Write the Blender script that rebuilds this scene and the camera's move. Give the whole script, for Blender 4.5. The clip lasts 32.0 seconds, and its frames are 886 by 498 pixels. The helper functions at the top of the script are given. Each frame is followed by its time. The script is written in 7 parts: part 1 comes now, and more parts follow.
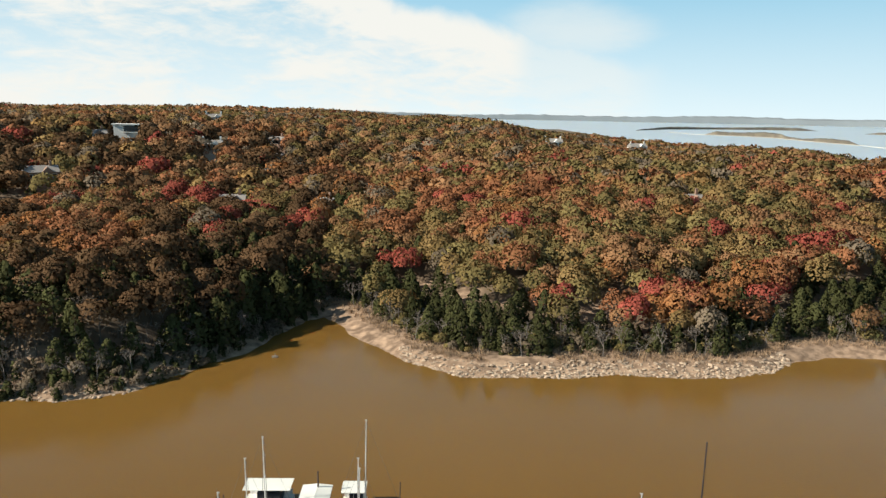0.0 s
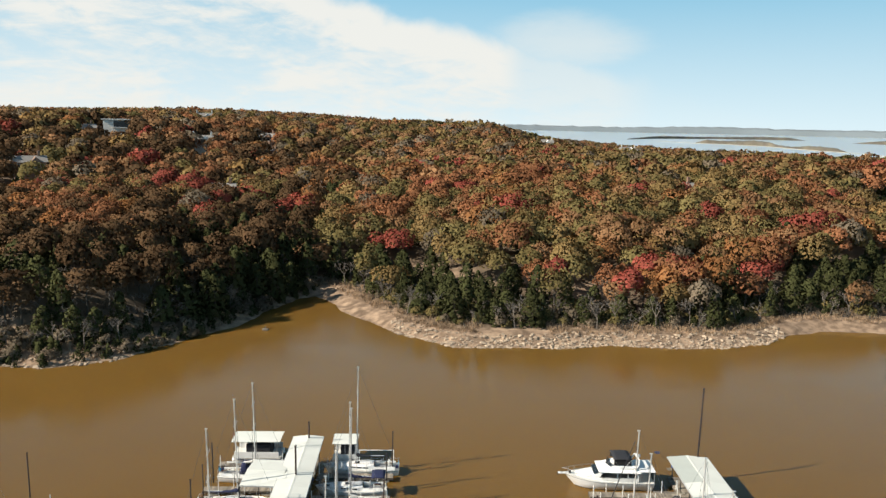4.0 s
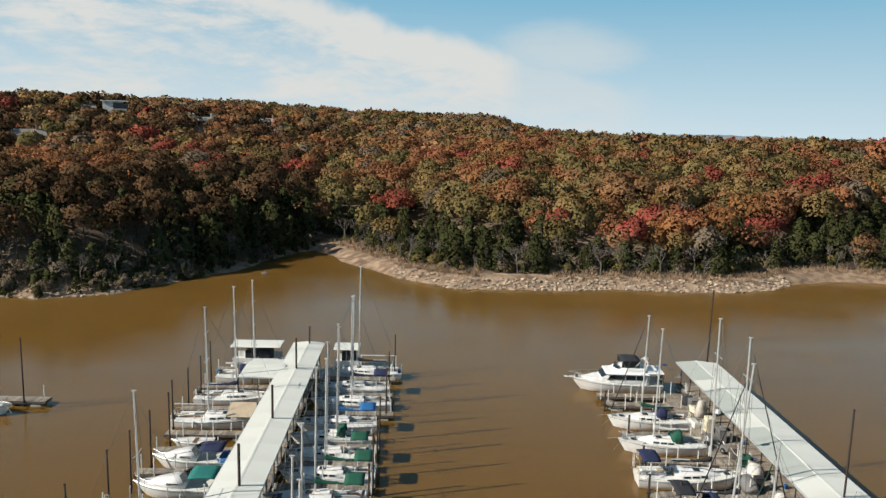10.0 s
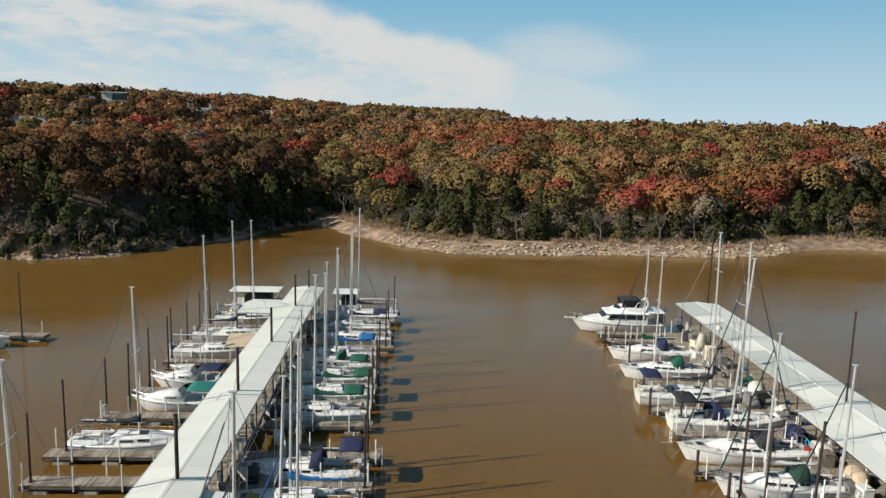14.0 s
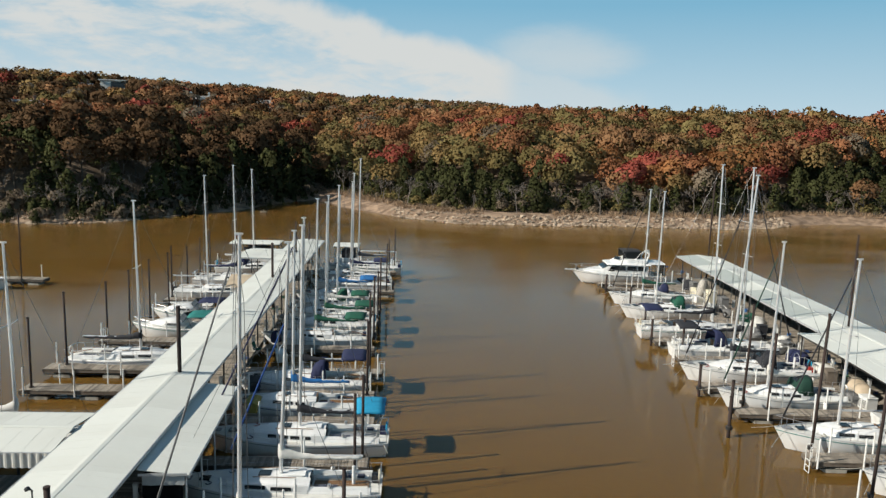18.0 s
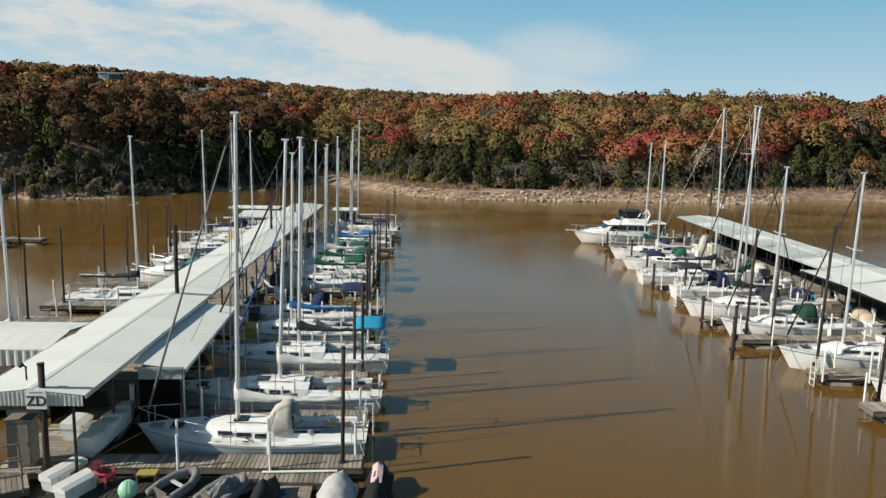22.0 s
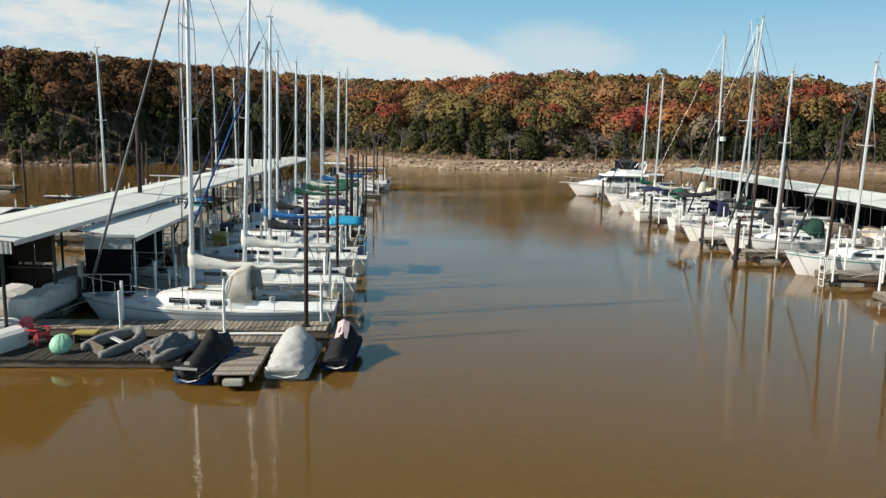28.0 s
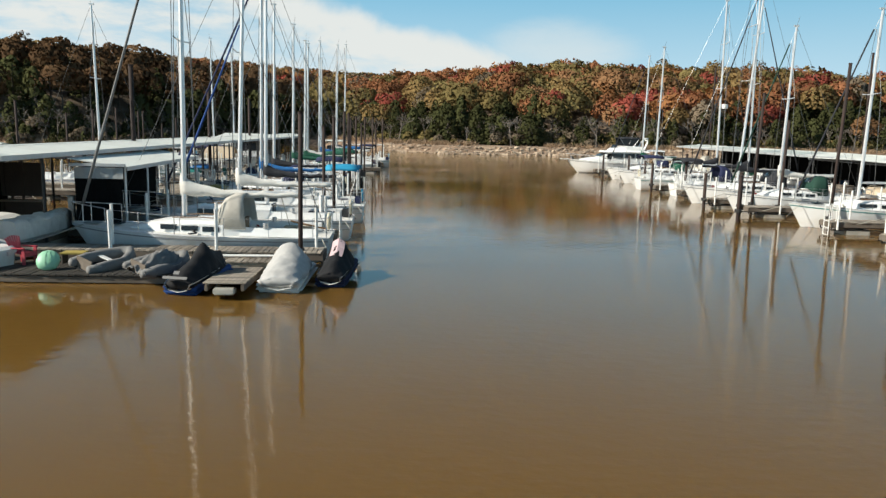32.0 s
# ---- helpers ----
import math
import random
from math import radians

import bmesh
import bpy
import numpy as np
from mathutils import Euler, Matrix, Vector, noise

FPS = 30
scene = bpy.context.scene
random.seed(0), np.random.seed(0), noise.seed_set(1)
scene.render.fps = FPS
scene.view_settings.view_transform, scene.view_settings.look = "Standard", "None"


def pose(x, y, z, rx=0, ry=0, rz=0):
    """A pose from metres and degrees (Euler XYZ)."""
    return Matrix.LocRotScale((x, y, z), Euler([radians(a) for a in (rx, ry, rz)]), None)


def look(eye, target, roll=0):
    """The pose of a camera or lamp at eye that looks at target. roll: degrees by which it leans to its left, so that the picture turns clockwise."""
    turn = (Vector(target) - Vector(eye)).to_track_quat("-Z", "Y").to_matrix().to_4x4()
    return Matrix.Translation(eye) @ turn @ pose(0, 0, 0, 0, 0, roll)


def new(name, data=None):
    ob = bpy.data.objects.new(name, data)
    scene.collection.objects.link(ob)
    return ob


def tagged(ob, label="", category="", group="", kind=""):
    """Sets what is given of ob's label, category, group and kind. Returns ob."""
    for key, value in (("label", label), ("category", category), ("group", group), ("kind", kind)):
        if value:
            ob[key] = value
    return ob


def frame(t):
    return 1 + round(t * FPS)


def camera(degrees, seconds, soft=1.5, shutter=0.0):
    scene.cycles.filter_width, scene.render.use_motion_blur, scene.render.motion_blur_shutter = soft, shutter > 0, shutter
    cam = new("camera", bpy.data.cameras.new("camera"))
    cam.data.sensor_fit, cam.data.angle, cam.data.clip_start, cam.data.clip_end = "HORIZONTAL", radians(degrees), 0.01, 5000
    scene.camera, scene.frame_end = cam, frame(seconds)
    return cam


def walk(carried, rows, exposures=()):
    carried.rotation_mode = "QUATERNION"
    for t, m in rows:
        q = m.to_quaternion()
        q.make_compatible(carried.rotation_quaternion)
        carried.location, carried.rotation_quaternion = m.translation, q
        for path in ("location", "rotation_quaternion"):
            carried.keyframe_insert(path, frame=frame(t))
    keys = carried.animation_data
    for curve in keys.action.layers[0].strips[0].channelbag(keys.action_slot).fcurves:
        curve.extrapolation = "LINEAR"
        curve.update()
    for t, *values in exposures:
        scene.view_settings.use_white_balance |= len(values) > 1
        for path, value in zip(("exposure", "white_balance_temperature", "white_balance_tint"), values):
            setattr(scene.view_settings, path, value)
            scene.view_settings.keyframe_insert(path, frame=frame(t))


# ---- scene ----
cam = camera(61.6, 32.0, 1.4)
PATH = [
    (0, (-0.221, 0.584, 46.976), (-0.216, 2.55, 46.61), 1.0),
    (0.5, (-0.111, 0.547, 46.301), (-0.094, 2.513, 45.939), 1.0),
    (1, (0.067, 0.532, 45.659), (0.087, 2.499, 45.297), 0.9),
    (2, (0.002, 0.691, 43.828), (0.025, 2.659, 43.474), 0.9),
    (2.5, (-0.136, 0.511, 42.779), (-0.111, 2.48, 42.431), 1.0),
    (4.5, (-0.413, 0.368, 38.431), (-0.384, 2.34, 38.096), 1.2),
    (5, (-0.491, 0.272, 37.506), (-0.462, 2.244, 37.173), 1.3),
    (6, (-0.575, 0.321, 35.316), (-0.548, 2.294, 34.99), 1.4),
    (7, (-0.698, 0.446, 33.285), (-0.67, 2.42, 32.963), 1.4),
    (8, (-0.805, 0.391, 31.264), (-0.776, 2.366, 30.947), 1.5),
    (9, (-0.725, 0.13, 29.175), (-0.696, 2.105, 28.86), 1.5),
    (10, (-0.765, 0.149, 27.329), (-0.733, 2.123, 27.014), 1.5),
    (11, (-0.767, 0.125, 25.456), (-0.735, 2.1, 25.145), 1.5),
    (12, (-0.742, -0.219, 23.659), (-0.709, 1.757, 23.35), 1.5),
    (13, (-0.726, -0.431, 22.065), (-0.692, 1.545, 21.76), 1.5),
    (14, (-0.594, -0.709, 20.585), (-0.561, 1.268, 20.28), 1.3),
    (14.5, (-0.611, -0.873, 19.865), (-0.578, 1.104, 19.562), 1.4),
    (16.5, (-0.806, -1.236, 17.039), (-0.767, 0.74, 16.738), 1.7),
    (17, (-0.807, -1.295, 16.499), (-0.768, 0.681, 16.195), 1.6),
    (18, (-0.798, -1.395, 15.319), (-0.759, 0.581, 15.015), 1.6),
    (19, (-0.729, -1.556, 14.316), (-0.691, 0.42, 14.009), 1.3),
    (20, (-0.714, -1.688, 13.303), (-0.675, 0.288, 12.997), 1.2),
    (21, (-0.66, -1.717, 12.32), (-0.622, 0.259, 12.012), 1.2),
    (22, (-0.69, -1.611, 11.305), (-0.651, 0.365, 10.998), 1.2),
    (22.5, (-0.762, -1.61, 10.833), (-0.718, 0.365, 10.523), 1.2),
    (23, (-0.651, -1.544, 10.37), (-0.604, 0.43, 10.057), 1.2),
    (23.5, (-0.435, -1.295, 9.853), (-0.387, 0.68, 9.541), 1.1),
    (24, (-0.238, -0.821, 9.403), (-0.19, 1.155, 9.094), 1.1),
    (24.5, (-0.081, -0.476, 8.984), (-0.033, 1.5, 8.675), 1.1),
    (25, (0.05, -0.259, 8.615), (0.096, 1.717, 8.307), 1.1),
    (25.5, (0.176, -0.136, 8.189), (0.22, 1.84, 7.879), 1.1),
    (27.5, (0.111, 0.104, 6.664), (0.159, 2.08, 6.354), 1.1),
    (28, (0.087, 0.1, 6.336), (0.135, 2.075, 6.023), 1.2),
    (29, (0.111, 0.156, 5.679), (0.16, 2.13, 5.365), 1.2),
    (30, (0.138, 0.182, 5.044), (0.186, 2.156, 4.728), 1.2),
    (31, (0.174, 0.255, 4.431), (0.223, 2.23, 4.115), 1.2),
    (31.5, (0.182, 0.262, 4.249), (0.23, 2.236, 3.93), 1.3),
    (32, (0.19, 0.282, 4.094), (0.239, 2.256, 3.776), 1.3),
]
walk(cam, [(t, look(eye, target, roll)) for t, eye, target, roll in PATH],
     exposures=[(0.0, 0.60, 6900, 10), (5.0, 0.48, 6800, 10), (9.0, 0.26, 6700, 10), (20.0, 0.17, 6550, 9), (32.0, 0.42, 6600, 8)])

# ---- world and sun ----
SUN_EL, SUN_TRAVEL = 34.0, (0.962, 0.273)     # elevation; the way the light travels over the ground
world = bpy.data.worlds.new("sky")
scene.world = world
world.use_nodes = True
wn, wl = world.node_tree.nodes, world.node_tree.links
wn.clear()


def wnode(kind, **values):
    n = wn.new(kind)
    for key, value in values.items():
        n.inputs[key].default_value = value
    return n


w_out, w_bg = wn.new("ShaderNodeOutputWorld"), wn.new("ShaderNodeBackground")
w_bg.inputs["Strength"].default_value = 0.060
sky = wn.new("ShaderNodeTexSky")
sky.sky_type, sky.sun_disc = "NISHITA", False
sky.sun_elevation = radians(SUN_EL)
sky.sun_rotation = math.atan2(-SUN_TRAVEL[0], -SUN_TRAVEL[1])
sky.air_density, sky.dust_density, sky.ozone_density = 1.25, 0.2, 3.5
w_co = wn.new("ShaderNodeTexCoord")
w_sep = wn.new("ShaderNodeSeparateXYZ")
wl.new(w_co.outputs["Generated"], w_sep.inputs[0])
# cloud: streaks and puffs by direction
w_map = wn.new("ShaderNodeMapping")
w_map.inputs["Rotation"].default_value = (0, radians(10), 0)
w_map.inputs["Scale"].default_value = (3.2, 3.2, 10.0)
wl.new(w_co.outputs["Generated"], w_map.inputs[0])
w_n1 = wnode("ShaderNodeTexNoise", Scale=1.35, Detail=11.0, Roughness=0.63, Distortion=0.25)
wl.new(w_map.outputs[0], w_n1.inputs["Vector"])
# a broad front of cloud that ends along a slanting line
w_dot = wn.new("ShaderNodeVectorMath"); w_dot.operation = "DOT_PRODUCT"
w_dot.inputs[1].default_value = (-0.245, 0.1245, -1.0)
wl.new(w_co.outputs["Generated"], w_dot.inputs[0])
w_puff = wnode("ShaderNodeTexNoise", Scale=13.0, Detail=7.0, Roughness=0.55, Distortion=0.4)
wl.new(w_co.outputs["Generated"], w_puff.inputs["Vector"])


def wmath(op, a, b):
    n = wn.new("ShaderNodeMath"); n.operation = op
    for socket, v in zip(n.inputs, (a, b)):
        if isinstance(v, float):
            socket.default_value = v
        else:
            wl.new(v, socket)
    return n.outputs[0]


def wrange(value, a, b, c, d, smooth=True):
    n = wnode("ShaderNodeMapRange")
    n.interpolation_type = "SMOOTHSTEP" if smooth else "LINEAR"
    for key, v in (("From Min", a), ("From Max", b), ("To Min", c), ("To Max", d)):
        n.inputs[key].default_value = v
    wl.new(value, n.inputs["Value"])
    return n.outputs[0]


w_edge = wmath("ADD", w_dot.outputs["Value"], wmath("MULTIPLY", wmath("SUBTRACT", w_puff.outputs["Fac"], 0.5), 0.055))
w_front = wrange(w_edge, -0.009, 0.017, 0.0, 1.0)
# the front thins out to a faint bank towards the east and dissolves downwards
w_side = wrange(w_sep.outputs["X"], 0.080, 0.120, 1.0, 0.50)
w_end = wrange(w_sep.outputs["X"], 0.21, 0.29, 1.0, 0.10)
w_wisp = wnode("ShaderNodeTexNoise", Scale=5.0, Detail=9.0, Roughness=0.62, Distortion=0.6)
wl.new(w_map.outputs[0], w_wisp.inputs["Vector"])
w_grain = wmath("ADD", wmath("MULTIPLY", w_n1.outputs["Fac"], 0.65), wmath("MULTIPLY", w_wisp.outputs["Fac"], 0.35))
w_rim = wrange(w_edge, 0.012, 0.055, 0.14, 0.0)
w_body = wrange(wmath("ADD", w_grain, w_rim), 0.40, 0.58, 0.22, 0.97)
w_cov = wmath("MULTIPLY", wmath("MULTIPLY", w_front, w_body), wmath("MULTIPLY", w_side, w_end))
# a low soft bank of thin cloud beyond the end of the front
w_bx = wmath("POWER", wmath("DIVIDE", wmath("ABSOLUTE", wmath("SUBTRACT", w_sep.outputs["X"], 0.165), 0.0), 0.105), 2.0)
w_bz = wmath("POWER", wmath("DIVIDE", wmath("ABSOLUTE", wmath("SUBTRACT", w_sep.outputs["Z"], 0.106), 0.0), 0.040), 2.0)
w_bank = wmath("SUBTRACT", wmath("ADD", 0.02, wmath("MULTIPLY", w_grain, 2.0)), wmath("ADD", w_bx, w_bz))
w_cov = wmath("MAXIMUM", w_cov, wrange(w_bank, -0.15, 1.15, 0.0, 0.52))
# pale haze towards the horizon
w_haze = wnode("ShaderNodeMapRange")
for key, value in (("From Min", 0.0), ("From Max", 0.165), ("To Min", 0.86), ("To Max", 0.03)):
    w_haze.inputs[key].default_value = value
wl.new(w_sep.outputs["Z"], w_haze.inputs["Value"])
w_mix1, w_mix2 = wn.new("ShaderNodeMixRGB"), wn.new("ShaderNodeMixRGB")
w_mix1.inputs["Color2"].default_value = (9.0, 10.9, 11.9, 1)
w_mix2.inputs["Color2"].default_value = (9.9, 10.2, 10.1, 1)
wl.new(w_haze.outputs[0], w_mix1.inputs["Fac"])
w_deep = wn.new("ShaderNodeMixRGB")
w_deep.blend_type, w_deep.inputs["Fac"].default_value = "MULTIPLY", 1.0
w_deep.inputs["Color2"].default_value = (0.50, 0.64, 0.68, 1)
wl.new(sky.outputs[0], w_deep.inputs["Color1"])
# the sky is paler and brighter low down than overhead
w_low = wn.new("ShaderNodeMixRGB")
w_low.inputs["Color2"].default_value = (3.0, 6.8, 9.6, 1)
wl.new(wrange(w_sep.outputs["Z"], 0.16, 0.62, 0.96, 0.0), w_low.inputs["Fac"])
wl.new(w_deep.outputs[0], w_low.inputs["Color1"])
wl.new(w_low.outputs[0], w_mix1.inputs["Color1"])
wl.new(w_mix1.outputs[0], w_mix2.inputs["Color1"])
wl.new(w_cov, w_mix2.inputs["Fac"])
wl.new(w_mix2.outputs[0], w_bg.inputs["Color"])
wl.new(w_bg.outputs[0], w_out.inputs[0])

sun = new("sun", bpy.data.lights.new("sun", "SUN"))
sun.data.energy, sun.data.angle, sun.data.color = 5.0, radians(0.5), (1.0, 0.94, 0.84)
_t = Vector((*SUN_TRAVEL, 0)).normalized() * math.cos(radians(SUN_EL)) - Vector((0, 0, math.sin(radians(SUN_EL))))
sun.matrix_world = Matrix.Translation((-60, 0, 80)) @ _t.to_track_quat("-Z", "Y").to_matrix().to_4x4()

# ---- materials ----
def material(name, color, rough=0.6, metal=0.0, vary=0.15, scale=3.0, bump=0.0, bump_scale=30.0, stain=None, stain_amount=0.0,
             stain_scale=0.6, random=0.0, attr="", spec=0.5, stretch=(1, 1, 1), translucent=0.0, coords="Object"):
    """Colour with variation at two scales, stains of another colour, fine relief."""
    m = bpy.data.materials.new(name)
    m.use_nodes = True
    nt = m.node_tree
    n, l = nt.nodes, nt.links
    p = n["Principled BSDF"]
    p.inputs["Roughness"].default_value, p.inputs["Metallic"].default_value = rough, metal
    p.inputs["Specular IOR Level"].default_value = spec
    co, mp = n.new("ShaderNodeTexCoord"), n.new("ShaderNodeMapping")
    mp.inputs["Scale"].default_value = stretch
    l.new(co.outputs[coords], mp.inputs[0])
    tex = n.new("ShaderNodeTexNoise")
    tex.inputs["Scale"].default_value, tex.inputs["Detail"].default_value, tex.inputs["Roughness"].default_value = scale, 6, 0.65
    l.new(mp.outputs[0], tex.inputs["Vector"])
    rng = n.new("ShaderNodeMapRange")
    rng.inputs["From Min"].default_value, rng.inputs["From Max"].default_value = 0.25, 0.75
    rng.inputs["To Min"].default_value, rng.inputs["To Max"].default_value = 1 - vary, 1 + vary
    l.new(tex.outputs["Fac"], rng.inputs["Value"])
    mul = n.new("ShaderNodeVectorMath"); mul.operation = "SCALE"
    mul.inputs[0].default_value = color
    l.new(rng.outputs[0], mul.inputs["Scale"])
    last = mul.outputs[0]
    if random or attr:
        src = n.new("ShaderNodeObjectInfo").outputs["Random"]
        if attr:
            a = n.new("ShaderNodeAttribute"); a.attribute_name = attr
            src = a.outputs["Fac"]
        r2 = n.new("ShaderNodeMapRange")
        r2.inputs["To Min"].default_value, r2.inputs["To Max"].default_value = 1 - (random or 0.3), 1 + (random or 0.3)
        l.new(src, r2.inputs["Value"])
        m2 = n.new("ShaderNodeVectorMath"); m2.operation = "SCALE"
        l.new(last, m2.inputs[0]); l.new(r2.outputs[0], m2.inputs["Scale"])
        last = m2.outputs[0]
    if stain:
        t2 = n.new("ShaderNodeTexNoise")
        t2.inputs["Scale"].default_value, t2.inputs["Detail"].default_value = stain_scale, 8
        l.new(mp.outputs[0], t2.inputs["Vector"])
        r3 = n.new("ShaderNodeMapRange")
        r3.inputs["From Min"].default_value, r3.inputs["From Max"].default_value = 0.48, 0.72
        r3.inputs["To Min"].default_value, r3.inputs["To Max"].default_value = 0, stain_amount
        l.new(t2.outputs["Fac"], r3.inputs["Value"])
        mx = n.new("ShaderNodeMixRGB")
        mx.inputs["Color2"].default_value = (*stain, 1)
        l.new(r3.outputs[0], mx.inputs["Fac"]); l.new(last, mx.inputs["Color1"])
        last = mx.outputs[0]
    l.new(last, p.inputs["Base Color"])
    if bump:
        t3 = n.new("ShaderNodeTexNoise")
        t3.inputs["Scale"].default_value, t3.inputs["Detail"].default_value = bump_scale, 4
        l.new(mp.outputs[0], t3.inputs["Vector"])
        b = n.new("ShaderNodeBump")
        b.inputs["Strength"].default_value, b.inputs["Distance"].default_value = bump, 0.02
        l.new(t3.outputs["Fac"], b.inputs["Height"]); l.new(b.outputs[0], p.inputs["Normal"])
    if translucent:
        tr, mix = n.new("ShaderNodeBsdfTranslucent"), n.new("ShaderNodeMixShader")
        l.new(last, tr.inputs["Color"])
        mix.inputs[0].default_value = translucent
        l.new(p.outputs[0], mix.inputs[1]); l.new(tr.outputs[0], mix.inputs[2])
        l.new(mix.outputs[0], n["Material Output"].inputs[0])
    return m


M = {}
M["gelcoat"] = material("gelcoat_white", (0.83, 0.83, 0.81), 0.28, vary=0.03, scale=1.2, stain=(0.58, 0.54, 0.45), stain_amount=0.25, stain_scale=0.9, stretch=(1, 1, 2.5), random=0.06)
M["gelcoat_grey"] = material("gelcoat_chalky", (0.66, 0.68, 0.69), 0.5, vary=0.05, scale=1.5, stain=(0.40, 0.38, 0.33), stain_amount=0.5, stain_scale=1.2)
M["deck"] = material("deck_nonskid", (0.74, 0.73, 0.68), 0.65, vary=0.05, scale=5, bump=0.2, bump_scale=200, stain=(0.42, 0.39, 0.32), stain_amount=0.5, stain_scale=1.1)
M["glass_dark"] = material("tinted_window", (0.015, 0.018, 0.02), 0.22, vary=0.1)
M["alu"] = material("mast_aluminium", (0.78, 0.78, 0.77), 0.38, metal=0.55, vary=0.06, scale=2, stretch=(4, 4, 0.4))
M["steel"] = material("stainless_steel", (0.60, 0.60, 0.60), 0.46, metal=0.9, vary=0.05)
M["wire"] = material("rigging_wire", (0.13, 0.13, 0.13), 0.4, metal=0.7, vary=0.1)
M["rust"] = material("rusty_pipe", (0.034, 0.020, 0.016), 0.85, vary=0.3, scale=4, bump=0.4, bump_scale=40, stain=(0.02, 0.015, 0.013), stain_amount=0.8, stain_scale=1.5, random=0.25)
M["pvc"] = material("white_pvc", (0.80, 0.80, 0.77), 0.45, vary=0.04, stain=(0.4, 0.36, 0.28), stain_amount=0.4, stain_scale=3)
M["roof"] = material("white_sheet_metal_roof", (0.71, 0.72, 0.66), 0.55, metal=0.0, vary=0.035, scale=0.8, stain=(0.58, 0.58, 0.52), stain_amount=0.4, stain_scale=0.35, bump=0.05, bump_scale=3, random=0.03)
M["skylight"] = material("translucent_roof_sheet", (0.47, 0.50, 0.46), 0.5, vary=0.06, scale=0.8, stain=(0.40, 0.42, 0.38), stain_amount=0.4, stain_scale=0.5)
M["roof_edge"] = material("galvanised_trim", (0.55, 0.56, 0.56), 0.45, metal=0.4, vary=0.08)
M["corrugated"] = material("corrugated_fascia", (0.62, 0.62, 0.58), 0.5, vary=0.06, stain=(0.4, 0.36, 0.3), stain_amount=0.4)
M["planks"] = material("weathered_planks", (0.285, 0.245, 0.195), 0.9, vary=0.25, scale=5, stretch=(1, 6, 6), bump=0.5, bump_scale=30, random=0.40, stain=(0.13, 0.115, 0.095), stain_amount=0.6, stain_scale=1.4)
M["planks_wet"] = material("wet_dark_planks", (0.036, 0.031, 0.025), 0.75, vary=0.3, scale=5, stretch=(1, 6, 6), bump=0.5, bump_scale=30, random=0.3, stain=(0.055, 0.058, 0.034), stain_amount=0.5, stain_scale=1.4)
# under-roof shade as the near-black colour of an added sheet
M["shade_lining"] = material("dark_shade_lining", (0.045, 0.042, 0.038), 0.9, vary=0.25, scale=1.5)
M["jib_green"] = material("canvas_bottle_green", (0.006, 0.040, 0.026), 0.85, vary=0.2)
M["cushion"] = material("cockpit_cushion", (0.05, 0.06, 0.09), 0.9, vary=0.2)
M["jerry_red"] = material("red_can", (0.35, 0.03, 0.02), 0.5, vary=0.1)
M["ply_dark"] = material("dark_stained_plywood", (0.030, 0.024, 0.020), 0.85, vary=0.3, scale=3, stretch=(1, 1, 0.3), stain=(0.06, 0.045, 0.035), stain_amount=0.5)
M["timber"] = material("old_timber", (0.17, 0.14, 0.11), 0.9, vary=0.25, scale=4, bump=0.4, stain=(0.06, 0.05, 0.04), stain_amount=0.7)
M["float"] = material("dock_float", (0.46, 0.44, 0.38), 0.8, vary=0.15, stain=(0.13, 0.10, 0.06), stain_amount=0.9, stain_scale=1.5)
M["sc_white"] = material("sail_cover_white", (0.68, 0.66, 0.61), 0.85, vary=0.08, bump=0.3, bump_scale=9, stain=(0.42, 0.40, 0.36), stain_amount=0.5, stain_scale=2)
M["sc_black"] = material("sail_cover_black", (0.022, 0.023, 0.028), 0.85, vary=0.3, bump=0.3, bump_scale=9)
M["sc_navy"] = material("canvas_navy", (0.014, 0.020, 0.065), 0.85, vary=0.25, bump=0.3, bump_scale=9)
M["sc_blue"] = material("canvas_blue", (0.012, 0.125, 0.34), 0.8, vary=0.2, bump=0.3, bump_scale=9)
M["sc_deep"] = material("canvas_deep_blue", (0.008, 0.05, 0.20), 0.8, vary=0.2, bump=0.3, bump_scale=9)
M["sc_sky"] = material("canvas_sky_blue", (0.012, 0.27, 0.46), 0.8, vary=0.15, bump=0.3, bump_scale=9)
M["sc_green"] = material("canvas_green", (0.008, 0.085, 0.050), 0.85, vary=0.2, bump=0.3, bump_scale=9)
M["sc_teal"] = material("canvas_teal", (0.008, 0.15, 0.135), 0.8, vary=0.2, bump=0.3, bump_scale=9)
M["sc_tan"] = material("canvas_tan", (0.52, 0.42, 0.30), 0.85, vary=0.12, bump=0.3, bump_scale=9)
M["hood"] = material("hood_canvas", (0.50, 0.47, 0.41), 0.85, vary=0.1, bump=0.3, bump_scale=9, stain=(0.3, 0.28, 0.24), stain_amount=0.5, stain_scale=2)
M["sc_grey"] = material("canvas_grey", (0.19, 0.188, 0.182), 0.85, vary=0.2, bump=0.4, bump_scale=7, stain=(0.12, 0.12, 0.125), stain_amount=0.5, stain_scale=2.5)
M["rubber"] = material("black_rubber", (0.02, 0.02, 0.02), 0.6, vary=0.2)
M["blue_plastic"] = material("blue_plastic", (0.03, 0.14, 0.38), 0.5, vary=0.1)
M["red_plastic"] = material("red_plastic", (0.46, 0.055, 0.075), 0.5, vary=0.1, stain=(0.55, 0.2, 0.2), stain_amount=0.3)
M["mint_plastic"] = material("mint_plastic", (0.27, 0.55, 0.36), 0.5, vary=0.08, stain=(0.5, 0.6, 0.45), stain_amount=0.3)
